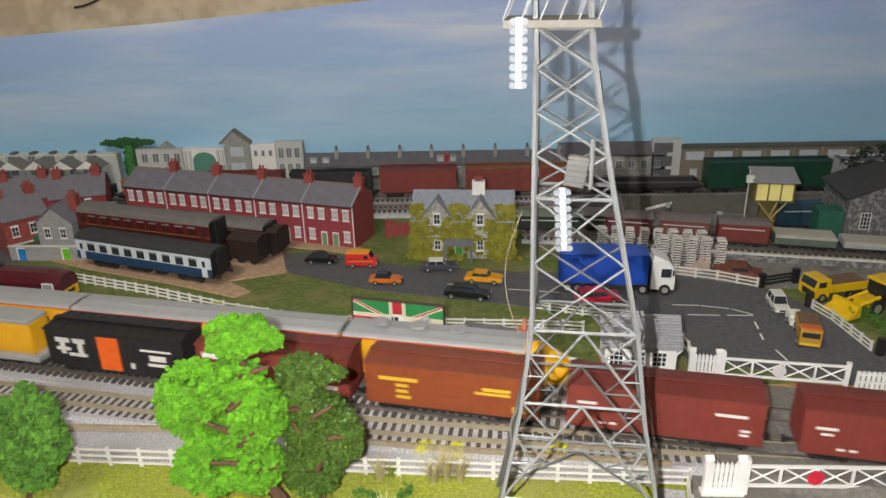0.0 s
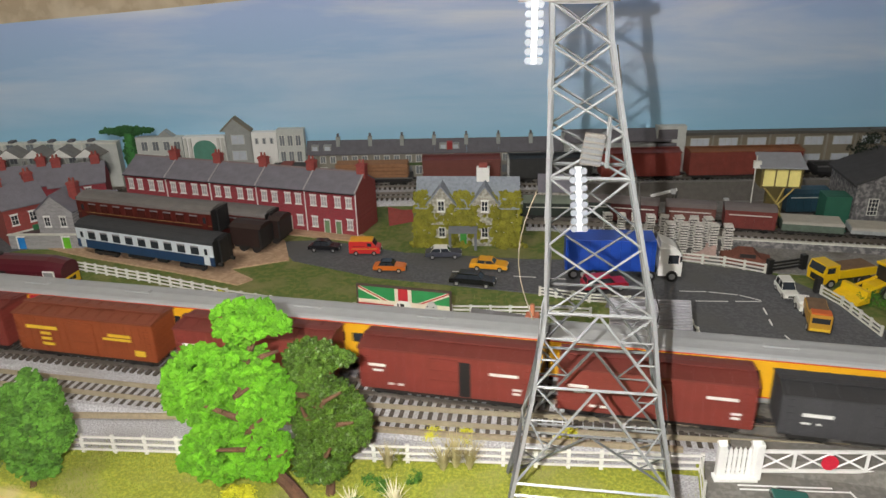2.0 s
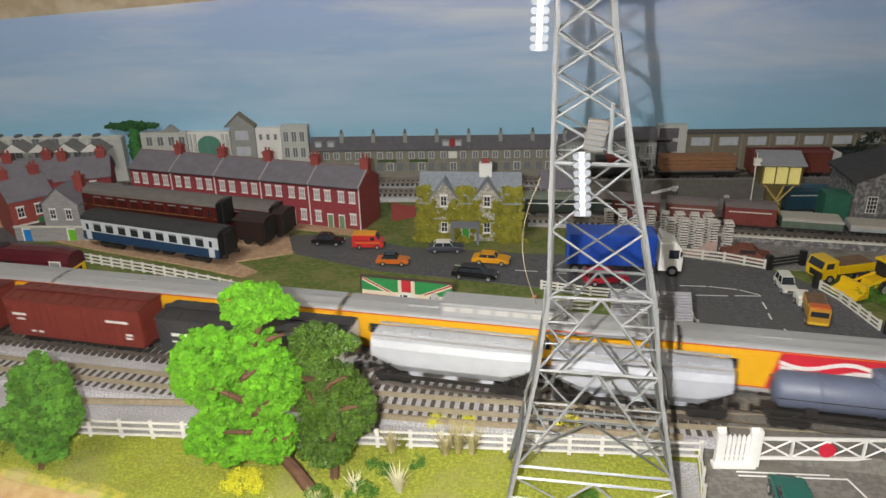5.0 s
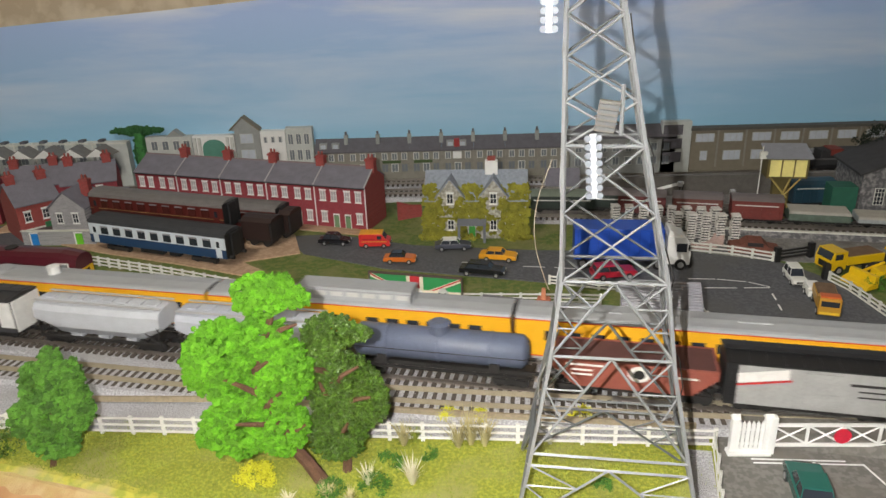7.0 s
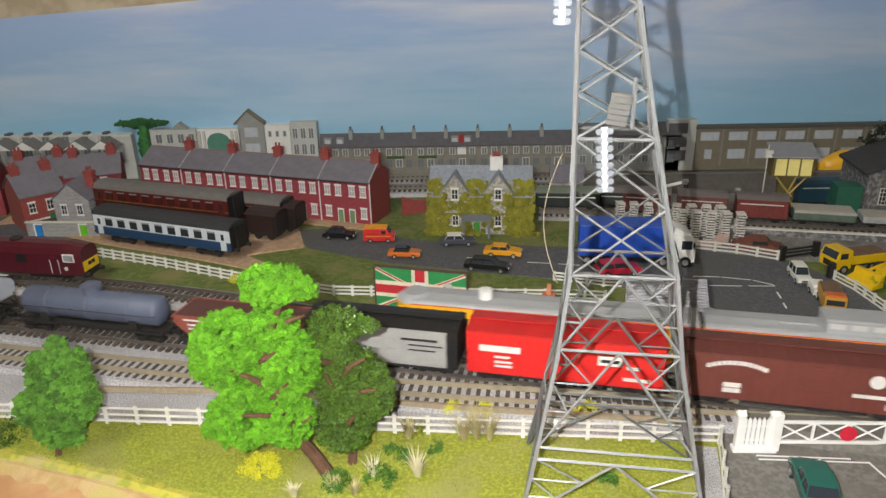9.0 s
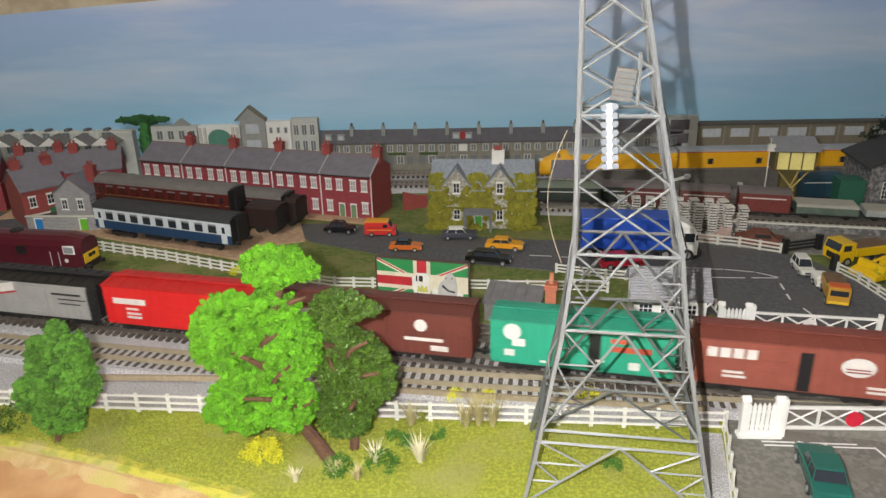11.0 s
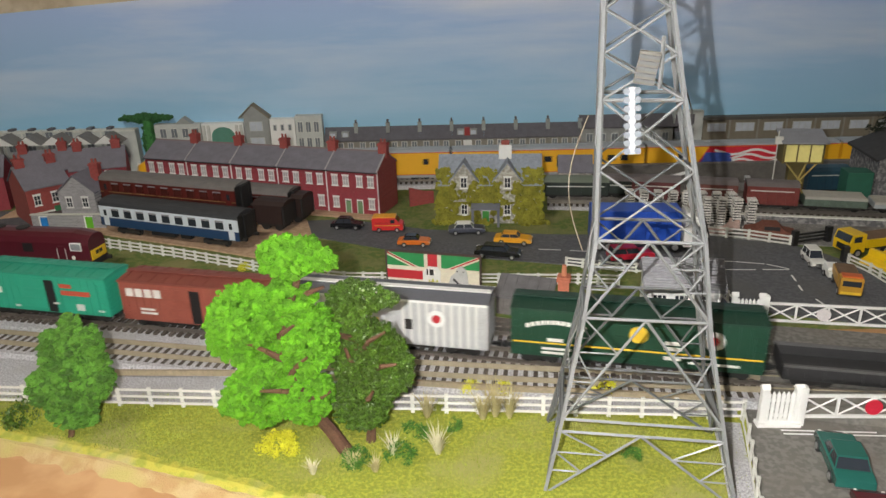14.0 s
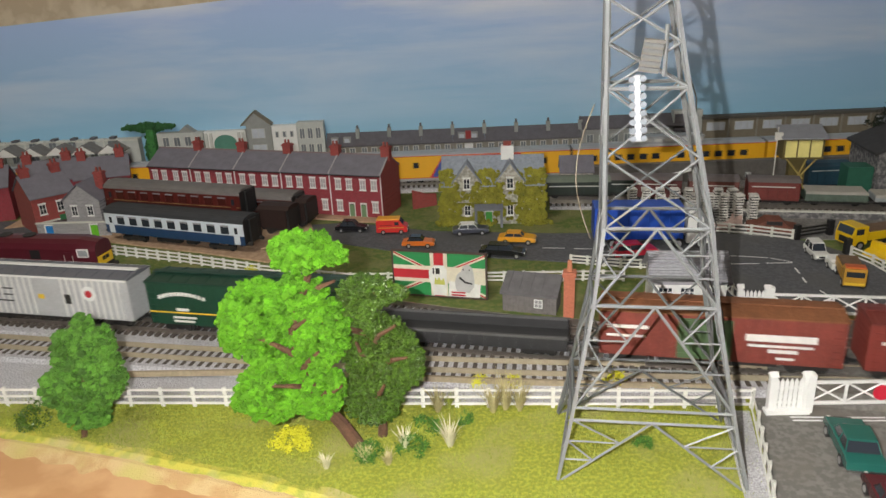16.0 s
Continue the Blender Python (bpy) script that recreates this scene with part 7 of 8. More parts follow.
def artic():
    v = thing("articulated_lorry", pose(0.222, 0.815, 0.0012, 0, 0, -5.5), "white-cabbed articulated lorry with a bright blue curtain trailer", "lorry")
    bl = mat("trailer_blue", (0.015, 0.075, 0.46), 0.4, var=0.1, scale=40)
    part("trailer", bx(B(), -0.064, 0.034, -0.017, 0.017, 0.011, 0.0475, 0.0008), bl, v, "blue sheeted trailer")
    for i in range(9):
        x = -0.060 + i * 0.0112
        part("curtain_strap", bx(B(), x - 0.0003, x + 0.0003, -0.0174, -0.0168, 0.012, 0.046), mat("trailer_strap", (0.01, 0.05, 0.32), 0.5), v)
    part("chassis", bx(B(), -0.062, 0.050, -0.008, 0.008, 0.007, 0.011), BLACK, v)
    cab = part("cab", prism(B(), [(0.038, 0.006), (0.063, 0.006), (0.0635, 0.020), (0.061, 0.033), (0.057, 0.038), (0.038, 0.038)], -0.0155, 0.0155, "y"), WHITE, v)
    part("cab_window", bx(B(), 0.048, 0.059, -0.0158, -0.0152, 0.021, 0.031), GLASS, cab)
    part("windscreen", prism(B(), [(0.0634, 0.021), (0.0612, 0.032), (0.0617, 0.032), (0.0639, 0.021)], -0.0135, 0.0135, "y"), GLASS, cab)
    part("air_deflector", prism(B(), [(0.039, 0.038), (0.057, 0.038), (0.041, 0.0455), (0.039, 0.0455)], -0.013, 0.013, "y"), WHITE, cab)
    part("mirror", bx(B(), 0.060, 0.0615, -0.0185, -0.0165, 0.024, 0.030), BLACK, cab)
    wheel_set(v, (-0.054, -0.043, -0.032, 0.029, 0.053), 0.034, 0.0062)


artic()
YP = mat("plant_yellow", (0.72, 0.47, 0.01), 0.4, var=0.1)


def tipper():
    v = thing("tipper_lorry", pose(0.455, 0.788, 0.0012, 0, 0, 194) @ Matrix.Scale(0.92, 4), "bright yellow tipper lorry with a brown load bed", "lorry")
    cab = part("cab", prism(B(), [(0.016, 0.006), (0.036, 0.006), (0.0365, 0.018), (0.033, 0.0285), (0.016, 0.0285)], -0.0135, 0.0135, "y"), YP, v)
    part("windscreen", prism(B(), [(0.0362, 0.019), (0.0334, 0.0275), (0.0339, 0.0275), (0.0367, 0.019)], -0.0115, 0.0115, "y"), GLASS, cab)
    for y0 in (-0.0138, 0.0133):
        part("side_window", bx(B(), 0.022, 0.032, y0, y0 + 0.0005, 0.019, 0.026), GLASS, cab)
    part("grille", bx(B(), 0.0362, 0.0370, -0.007, 0.007, 0.008, 0.015), BLACK, cab)
    part("tipper_bed", bx(B(), -0.036, 0.014, -0.0135, 0.0135, 0.0105, 0.0205, 0.0006), YP, v)
    part("load", bx(B(), -0.034, 0.012, -0.0115, 0.0115, 0.0205, 0.0215), RUST, v)
    part("chassis", bx(B(), -0.034, 0.036, -0.007, 0.007, 0.0055, 0.0105), DARK, v)
    wheel_set(v, (-0.026, -0.014, 0.025), 0.027, 0.0055)


tipper()


def loader():
    v = thing("wheel_loader", pose(0.490, 0.757, 0.0012, 0, 0, 200), "yellow wheel loader with black cab and raised bucket", "digger")
    part("rear_body", bx(B(), -0.036, -0.004, -0.011, 0.011, 0.010, 0.024, 0.0014), YP, v)
    part("cab_frame", bx(B(), -0.008, 0.010, -0.0105, 0.0105, 0.012, 0.032, 0.0008), BLACK, v)
    part("cab_roof", bx(B(), -0.010, 0.012, -0.0115, 0.0115, 0.032, 0.035, 0.0008), YP, v)
    part("front_frame", bx(B(), 0.010, 0.030, -0.008, 0.008, 0.008, 0.016, 0.001), YP, v)
    for s in (-1, 1):
        part("lift_arm", angle(B(), (0.012, s * 0.008, 0.018), (0.046, s * 0.008, 0.012), 0.0028), YP, v)
    part("bucket", prism(B(), [(0.044, 0.004), (0.060, 0.003), (0.058, 0.007), (0.050, 0.010), (0.049, 0.017), (0.045, 0.017)], -0.016, 0.016, "y"), YP, v)
    part("exhaust", rod(B(), (-0.020, 0.004, 0.024), (-0.020, 0.004, 0.034), 0.0012, 8), BLACK, v)
    wheel_set(v, (-0.024, 0.020), 0.028, 0.0088)


loader()
g = thing("yard_gate", pose(0.387, 0.8115, 0, 0, 0, 16), "black timber yard gate standing open", "gate")
for x in (0.0, 0.045):
    part("gate_post", bx(B(), x - 0.0032, x + 0.0032, -0.003, 0.003, 0, 0.0185, 0.0005), BLACK, g)
for z in (0.004, 0.008, 0.012):
    part("gate_bar", bx(B(), 0.003, 0.042, -0.0008, 0.0008, z, z + 0.0022), BLACK, g)
for x, y in ((0.418, 0.762), (0.438, 0.660)):
    p = thing("gate_post", pose(x, y, 0), "short black gate post by the yard fence", "post", "yard posts")
    part("post", bx(B(), -0.0032, 0.0032, -0.0032, 0.0032, 0, 0.0185, 0.0006), BLACK, p)
s = thing("scrap_car", pose(0.372, 0.842, 0.0, 0, 0, -14), "rusty stripped car body behind the yard fence", "scrap car")
part("shell", prism(B(), [(-0.028, 0.002), (-0.027, 0.010), (-0.015, 0.012), (-0.008, 0.0175), (0.008, 0.0175), (0.015, 0.011), (0.027, 0.009), (0.028, 0.002)], -0.0105, 0.0105, "y"), mat("rusty_shell", (0.17, 0.06, 0.04), 0.85, var=0.4), s)
part("window_gap", bx(B(), -0.008, 0.009, -0.0108, -0.0103, 0.0115, 0.0160), BLACK, s)
s2 = thing("scrap_heap", pose(0.325, 0.852, 0.0, 0, 0, -14), "pile of pale pink and grey scrap panels", "scrap heap")
for i in range(6):
    part("panel", bx(B(), -0.014, 0.014, -0.006, 0.006, -0.0006, 0.0006), mat("scrap_pink", (0.50, 0.36, 0.32), 0.7, var=0.3), s2, m=pose(0.004 * i - 0.01, 0.002 * i, 0.003 + 0.0016 * i, 12 - 5 * i, 8 - 4 * i, 17 * i))


# ---- stored rolling stock ----
def british_coach(x, y, z, yaw, pitch, L, upper, lower, roof, label, compart=False):
    v = thing("stored_coach", pose(x, y, z, 0, pitch, yaw), label, "railway coach", "stored coaches")
    w, h = 0.0172, L / 2
    part("lower_side", bx(B(), -h, h, -w, w, 0.0115, 0.0225, 0.0004), lower, v)
    part("upper_side", bx(B(), -h, h, -w, w, 0.0226, 0.0375, 0.0004), upper, v)
    part("roof", prism(B(), [(-w, 0.0375), (-w * 0.9, 0.0415), (-w * 0.6, 0.0445), (0, 0.0458), (w * 0.6, 0.0445), (w * 0.9, 0.0415), (w, 0.0375)], -h, h), roof, v)
    n = 9
    wm = mesh_of("window", bx(B(), -0.0055, 0.0055, -0.0004, 0.0004, 0, 0.0085), GLASS)
    wm2 = mesh_of("window", bx(B(), -0.0055, 0.0055, -0.0004, 0.0004, 0, 0.0085), mat("maroon_glass", (0.07, 0.018, 0.015), 0.25))
    vm = mesh_of("ventilator", bx(B(), -0.0055, 0.0055, -0.0005, 0.0004, 0, 0.0014), mat("vent_grey", (0.25, 0.25, 0.27), 0.5))
    for i in range(n):
        u = -h + 0.026 + (L - 0.052) * i / (n - 1)
        k = share("window", wm2 if compart else wm, v, pose(u, -w - 0.0002, 0.0245))
        share("ventilator", vm, k, pose(0, -0.0002, 0.0090))
    for u in (-h + 0.010, h - 0.010):
        d = part("door", bx(B(), u - 0.004, u + 0.004, -w - 0.0005, -w + 0.0004, 0.0125, 0.0365), upper, v)
        part("door_window", bx(B(), u - 0.002, u + 0.002, -w - 0.0008, -w - 0.0004, 0.0255, 0.033), GLASS, d)
    part("waist_line", bx(B(), -h, h, -w - 0.0003, -w + 0.0004, 0.0222, 0.0229), mat("lining_cream", (0.32, 0.2, 0.08), 0.5) if compart else lower, v)
    for s in (-1, 1):
        g = part("gangway", bx(B(), s * h - 0.0035, s * h + 0.0035, -0.0075, 0.0075, 0.0125, 0.041, 0.001), BLACK, v)
        part("end_panel", bx(B(), s * (h + 0.0002) - 0.0004, s * (h + 0.0002) + 0.0004, -w + 0.0006, w - 0.0006, 0.0118, 0.042), BLACK, v)
        for q in (-1, 1):
            part("buffer", rod(B(), (s * h, q * 0.011, 0.0125), (s * (h + 0.006), q * 0.011, 0.0125), 0.0022, 12), DARK, v)
        b = part("bogie", bx(bx(B(), s * (h - 0.038) - 0.018, s * (h - 0.038) + 0.018, -0.0135, -0.011, 0.003, 0.008, 0.0006), s * (h - 0.038) - 0.018, s * (h - 0.038) + 0.018, 0.011, 0.0135, 0.003, 0.008, 0.0006), DARK, v)
        for dx in (-0.013, 0.013):
            bm = B()
            for q in (-1, 1):
                rod(bm, (s * (h - 0.038) + dx, q * 0.0078, 0.0058), (s * (h - 0.038) + dx, q * 0.010, 0.0058), 0.0058, 14)
            part("wheelset", bm, DARK, b)
    bm = bx(B(), -h + 0.004, h - 0.004, -0.008, 0.008, 0.0085, 0.0116)
    bx(bm, -0.03, 0.005, -0.013, -0.006, 0.0045, 0.0116)
    bx(bm, 0.015, 0.03, -0.013, -0.006, 0.005, 0.0116)
    part("underframe", bm, DARK, v)
    return v


BG_B = mat("coach_blue", (0.02, 0.055, 0.13), 0.45, var=0.1)
BG_G = mat("coach_pale_grey", (0.64, 0.69, 0.74), 0.45, var=0.08)
MAR = mat("coach_maroon", (0.095, 0.014, 0.011), 0.45, var=0.15)
CRF = mat("coach_roof_grey", (0.15, 0.14, 0.135), 0.7, var=0.2)
british_coach(-0.3375, 0.876, 0.0016, -20.0, 0, 0.209, BG_G, BG_B, mat("coach_roof_dark", (0.035, 0.037, 0.042), 0.7, var=0.2), "blue and pale grey passenger coach standing on the sandy path")
bank = thing("timber_bank", pose(-0.3555, 0.927, 0.0016, 0, 0, -18.6), "dark raised timber staging under the maroon coaches", "staging")
part("staging", bx(B(), -0.106, 0.106, -0.018, 0.018, 0, 0.0195, 0.0006), mat("staging_brown", (0.08, 0.05, 0.04), 0.9, var=0.3), bank)
british_coach(-0.3555, 0.927, 0.0212, -18.6, 0, 0.210, MAR, mat("coach_maroon_dark", (0.06, 0.010, 0.009), 0.45, var=0.15), CRF, "dark maroon passenger coach with grey roof on raised staging", True)
v = british_coach(-0.262, 0.951, 0.0016, -17.5, 0, 0.125, MAR, MATS["coach_maroon_dark"], CRF, "short dark maroon coach behind the others", True)


def warship():
    v = thing("stored_locomotive", pose(-0.4985, 0.787, 0, 0, 0, -8.5), "dark maroon diesel locomotive with a yellow warning panel", "locomotive")
    L, w = 0.232, 0.0168
    h = L / 2
    mr = mat("loco_maroon", (0.085, 0.012, 0.020), 0.35, var=0.12)
    pr = [(-w, 0.016), (-w, 0.040), (-w * 0.85, 0.046), (-w * 0.5, 0.0495), (0, 0.0505), (w * 0.5, 0.0495), (w * 0.85, 0.046), (w, 0.040), (w, 0.016)]
    part("body", prism(B(), pr, -h, h - 0.020), mr, v)
    bm = B()
    rows = [[bm.verts.new((h - 0.020 + 0.020 * u, y * (1 - 0.16 * u * u), 0.016 + (z - 0.016) * (1 - (0.10 if z > 0.038 else 0.0) * u))) for y, z in pr] for u in (0, 0.35, 0.7, 1.0)]
    for a, b in zip(rows, rows[1:]):
        for i in range(len(pr) - 1):
            bm.faces.new((a[i], b[i], b[i + 1], a[i + 1]))
    bm.faces.new(rows[-1])
    bmesh.ops.recalc_face_normals(bm, faces=bm.faces)
    cab = part("cab", bm, mr, v)
    part("yellow_panel", bx(B(), h - 0.0002, h + 0.0009, -0.0125, 0.0125, 0.0195, 0.0305, 0.0003), mat("warning_yellow", (0.80, 0.52, 0.02), 0.45), cab)
    for y in (-0.003, 0.003):
        part("code_box", bx(B(), h + 0.0008, h + 0.0014, y - 0.0024, y + 0.0024, 0.0245, 0.0285), BLACK, cab)
    for y in (-0.0065, 0.0, 0.0065):
        part("windscreen", bx(B(), h - 0.0012, h - 0.0002, y - 0.0028, y + 0.0028, 0.0335, 0.0408), mat("cab_glass", (0.30, 0.32, 0.33), 0.15), cab, m=pose(0, 0, 0))
    part("window_surround", bx(B(), h - 0.0018, h - 0.0006, -0.0118, 0.0118, 0.0322, 0.0422, 0.0003), WHITE, cab, "white cab window surround")
    part("side_window", bx(B(), h - 0.019, h - 0.008, -w - 0.0003, -w + 0.0012, 0.0325, 0.0395), MATS["cab_glass"], cab)
    part("side_surround", bx(B(), h - 0.0202, h - 0.0068, -w - 0.0001, -w + 0.0010, 0.0315, 0.0408), WHITE, cab)
    d = part("cab_door", bx(B(), h - 0.034, h - 0.027, -w - 0.0006, -w + 0.0004, 0.0175, 0.037), mr, v)
    part("handrail", rod(rod(B(), (h - 0.0355, -w - 0.001, 0.018), (h - 0.0355, -w - 0.001, 0.034), 0.0004, 5), (h - 0.0255, -w - 0.001, 0.018), (h - 0.0255, -w - 0.001, 0.034), 0.0004, 5), CREAM, d)
    disc(v, "round_crest", CREAM, h - 0.018, 0.024, 0.0022, y=-w - 0.0003)
    for x in (-0.02, 0.045, -0.08):
        part("grille", bx(B(), x - 0.006, x + 0.006, -w - 0.0004, -w + 0.0004, 0.029, 0.039), BLACK, v)
    for x in (0.0, 0.03, -0.05):
        part("roof_fan", rod(B(), (x, 0, 0.0500), (x, 0, 0.0515), 0.007, 18), DARK, v)
    part("bogie_frame", bx(bx(B(), h - 0.068, h - 0.016, -0.014, 0.014, RAIL + 0.001, 0.0165, 0.0008), -h + 0.016, -h + 0.068, -0.014, 0.014, RAIL + 0.001, 0.0165, 0.0008), DARK, v)
    part("buffer_beam", bx(B(), h - 0.002, h + 0.001, -0.014, 0.014, 0.0125, 0.0185), DARK, v)
    for y in (-0.011, 0.011):
        part("buffer", rod(B(), (h, y, 0.0155), (h + 0.006, y, 0.0155), 0.0024, 12), DARK, v)
    for s in (-1, 1):
        for dx in (-0.014, 0.014):
            bm = B()
            for q in (-1, 1):
                rod(bm, (s * (h - 0.042) + dx, q * 0.0078, RAIL + 0.006), (s * (h - 0.042) + dx, q * 0.0105, RAIL + 0.006), 0.006, 14)
            part("wheelset", bm, DARK, v)


warship()


def goods_wagon(x, y, yaw, L, top, body, roof, label, open_top=False):
    v = thing("goods_wagon", pose(x, y, 0, 0, 0, yaw), label, "goods wagon", "stored goods wagons")
    h, w = L / 2, 0.0155
    part("body", bx(B(), -h, h, -w, w, 0.017, top, 0.0005), body, v)
    for i in range(6):
        u = -h + 0.003 + (L - 0.006) * i / 5
        part("stanchion", bx(B(), u - 0.0007, u + 0.0007, -w - 0.0008, -w, 0.017, top), body, v)
    if open_top:
        part("load", bx(B(), -h + 0.001, h - 0.001, -w + 0.001, w - 0.001, top - 0.0004, top + 0.0012), roof, v)
        part("top_rail", bx(B(), -h, h, -w - 0.001, -w + 0.0008, top - 0.002, top + 0.0006), mat("wagon_capping", (0.42, 0.40, 0.36), 0.7), v)
    else:
        part("roof", prism(B(), [(-w - 0.0006, top), (-w * 0.6, top + 0.0035), (0, top + 0.005), (w * 0.6, top + 0.0035), (w + 0.0006, top)], -h - 0.0006, h + 0.0006), roof, v)
        part("white_flash", bx(B(), -h + 0.004, h - 0.006, -w - 0.0011, -w - 0.0005, top - 0.006, top - 0.0048), CREAM, v)
    part("underframe", bx(B(), -h, h, -0.011, 0.011, 0.013, 0.017), DARK, v)
    for u in (-h + 0.012, h - 0.012):
        bm = B()
        for q in (-1, 1):
            rod(bm, (u, q * 0.0078, RAIL + 0.0058), (u, q * 0.0105, RAIL + 0.0058), 0.0058, 14)
        part("wheelset", bm, DARK, v)
    for s in (-1, 1):
        for q in (-0.010, 0.010):
            part("buffer", rod(B(), (s * h, q, 0.0155), (s * (h + 0.004), q, 0.0155), 0.002, 10), DARK, v)
    return v


RW = mat("wagon_bauxite", (0.17, 0.032, 0.026), 0.6, var=0.25)
RR = mat("wagon_roof", (0.15, 0.13, 0.13), 0.8)
ys = lambda x: float(np.interp(x, [0.13, 0.25, 0.38, 0.50, 0.62, 0.9], [0.985, 0.962, 0.93, 0.905, 0.88, 0.85]))
for x, L, top, m, r, lb, op in ((0.404, 0.060, 0.040, RW, RR, "bauxite-red covered goods wagon in the yard", False), (0.475, 0.070, 0.028, mat("wagon_grey_green", (0.10, 0.14, 0.11), 0.7, var=0.3), mat("wagon_sheet", (0.42, 0.40, 0.35), 0.8), "grey-green open goods wagon with a pale sheet", True), (0.335, 0.060, 0.040, mat("wagon_brown", (0.15, 0.05, 0.04), 0.7, var=0.3), RR, "dull brown covered goods wagon behind the stacks", False), (0.268, 0.060, 0.040, mat("wagon_maroon", (0.11, 0.026, 0.026), 0.7, var=0.3), RR, "maroon covered goods wagon behind the stacks", False), (0.553, 0.072, 0.024, mat("wagon_pale_grey", (0.34, 0.37, 0.38), 0.7, var=0.2), mat("wagon_sheet", (0.42, 0.40, 0.35), 0.8), "pale grey bolster wagon in the yard", True)):
    goods_wagon(x, ys(x), -14, L, top, m, r, lb, op)
v = goods_wagon(0.168, 0.985, -6, 0.085, 0.034, mat("shunter_dark", (0.02, 0.03, 0.025), 0.5), mat("shunter_roof", (0.16, 0.19, 0.15), 0.7), "dark green-black stabled tank wagon behind the cottage")
v = goods_wagon(0.235, 0.985, -10, 0.05, 0.034, MATS["shunter_dark"], RR, "small black wagon by the tower")
v = goods_wagon(0.498, 0.985, 0, 0.055, 0.042, mat("wagon_petrol", (0.02, 0.06, 0.09), 0.5), MATS["wagon_petrol"], "dark petrol-blue van on the far yard road")
t2 = track("track_far_yard", smooth_line([(0.14, 0.992), (0.3, 0.985), (0.5, 0.985), (0.75, 0.985)]), (0.2, 0.5), z=0.0030, label="far goods yard road on dark ballast", sleepers=50, bed=0.016)


def stacks():
    rng = random.Random(9)
    pl = mat("birch_white", (0.62, 0.60, 0.56), 0.8, var=0.35, scale=300)
    i = 0
    for row, (y0, n, xa, xb) in enumerate(((0.915, 8, 0.225, 0.342), (0.892, 5, 0.292, 0.358))):
        for k in range(n):
            x = xa + (xb - xa) * k / (n - 1)
            s = thing("timber_stack", pose(x, y0 - (x - 0.22) * 0.18, 0.0008, 0, 0, rng.uniform(-14, 14)), "tall stack of whitish cut timber in the yard", "timber stack", "timber stacks")
            for j in range(12):
                part("plank", bx(B(), -0.0050, 0.0050, -0.006, 0.006, 0, 0.0017), pl, s, m=pose(rng.uniform(-0.001, 0.001), 0, 0.0033 * j + 0.0004, 0, rng.uniform(-3, 3), rng.uniform(-9, 9)))
                if j:
                    # dark filler block stands in for the shade in the gap below each plank
                    part("spacer", bx(B(), -0.0038, 0.0038, -0.0050, 0.0050, -0.0017, 0.0001), DARK, s, m=pose(0, 0, 0.0033 * j + 0.0004))


stacks()
rt = thing("stone_bank", pose(0, 0, 0), "low dark stone retaining bank along the yard track", "wall")
part("bank", ribbon([(x, ys(x) - 0.028) for x in (0.36, 0.42, 0.48, 0.54, 0.62, 0.75)], 0.004, 0.0, 0.007, B(), 0.005), DARKSTONE, rt)
part("coping", ribbon([(x, ys(x) - 0.028) for x in (0.36, 0.42, 0.48, 0.54, 0.62, 0.75)], 0.003, 0.007, 0.0082, B(), 0.001), CREAM, rt)


def cabin_on_stilts():
    v = thing("control_cabin", pose(0.437, 0.932, 0, 0, 0, -8), "small yard control cabin with yellow blinds on braced stilts", "cabin")
    olive = mat("cabin_olive", (0.13, 0.10, 0.03), 0.7)
    part("cabin", bx(B(), -0.024, 0.024, -0.012, 0.016, 0.066, 0.092, 0.0006), olive, v)
    part("roof", prism(B(), [(-0.016, 0.0915), (-0.016, 0.0932), (0.020, 0.1035), (0.020, 0.1015)], -0.027, 0.027), mat("cabin_roof", (0.24, 0.25, 0.28), 0.7), v)
    for k in range(3):
        x = -0.0148 + 0.0148 * k
        part("blind_window", bx(B(), x - 0.0064, x + 0.0064, -0.0128, -0.0118, 0.0685, 0.0895), mat("yellow_blind", (0.82, 0.72, 0.26), 0.6), v)
    part("stem", bx(B(), -0.010, 0.010, 0.004, 0.014, 0.0, 0.066), olive, v)
    for p, q in (((-0.018, -0.008, 0.066), (0.004, -0.008, 0.040)), ((0.018, -0.008, 0.066), (-0.002, -0.008, 0.040)), ((0.006, -0.008, 0.066), (-0.002, -0.006, 0.040)), ((0.0, -0.008, 0.041), (0.012, -0.008, 0.016)), ((0.0, -0.008, 0.041), (-0.012, -0.008, 0.0))):
        part("strut", angle(B(), p, q, 0.0016), mat("strut_ochre", (0.42, 0.33, 0.10), 0.7), v)
    part("ladder_rail", rod(B(), (-0.031, -0.008, 0.0), (-0.031, -0.008, 0.106), 0.0007, 6), CREAM, v)
    part("lamp_box", bx(B(), -0.034, -0.025, -0.010, -0.005, 0.090, 0.099, 0.0005), CREAM, v)


cabin_on_stilts()


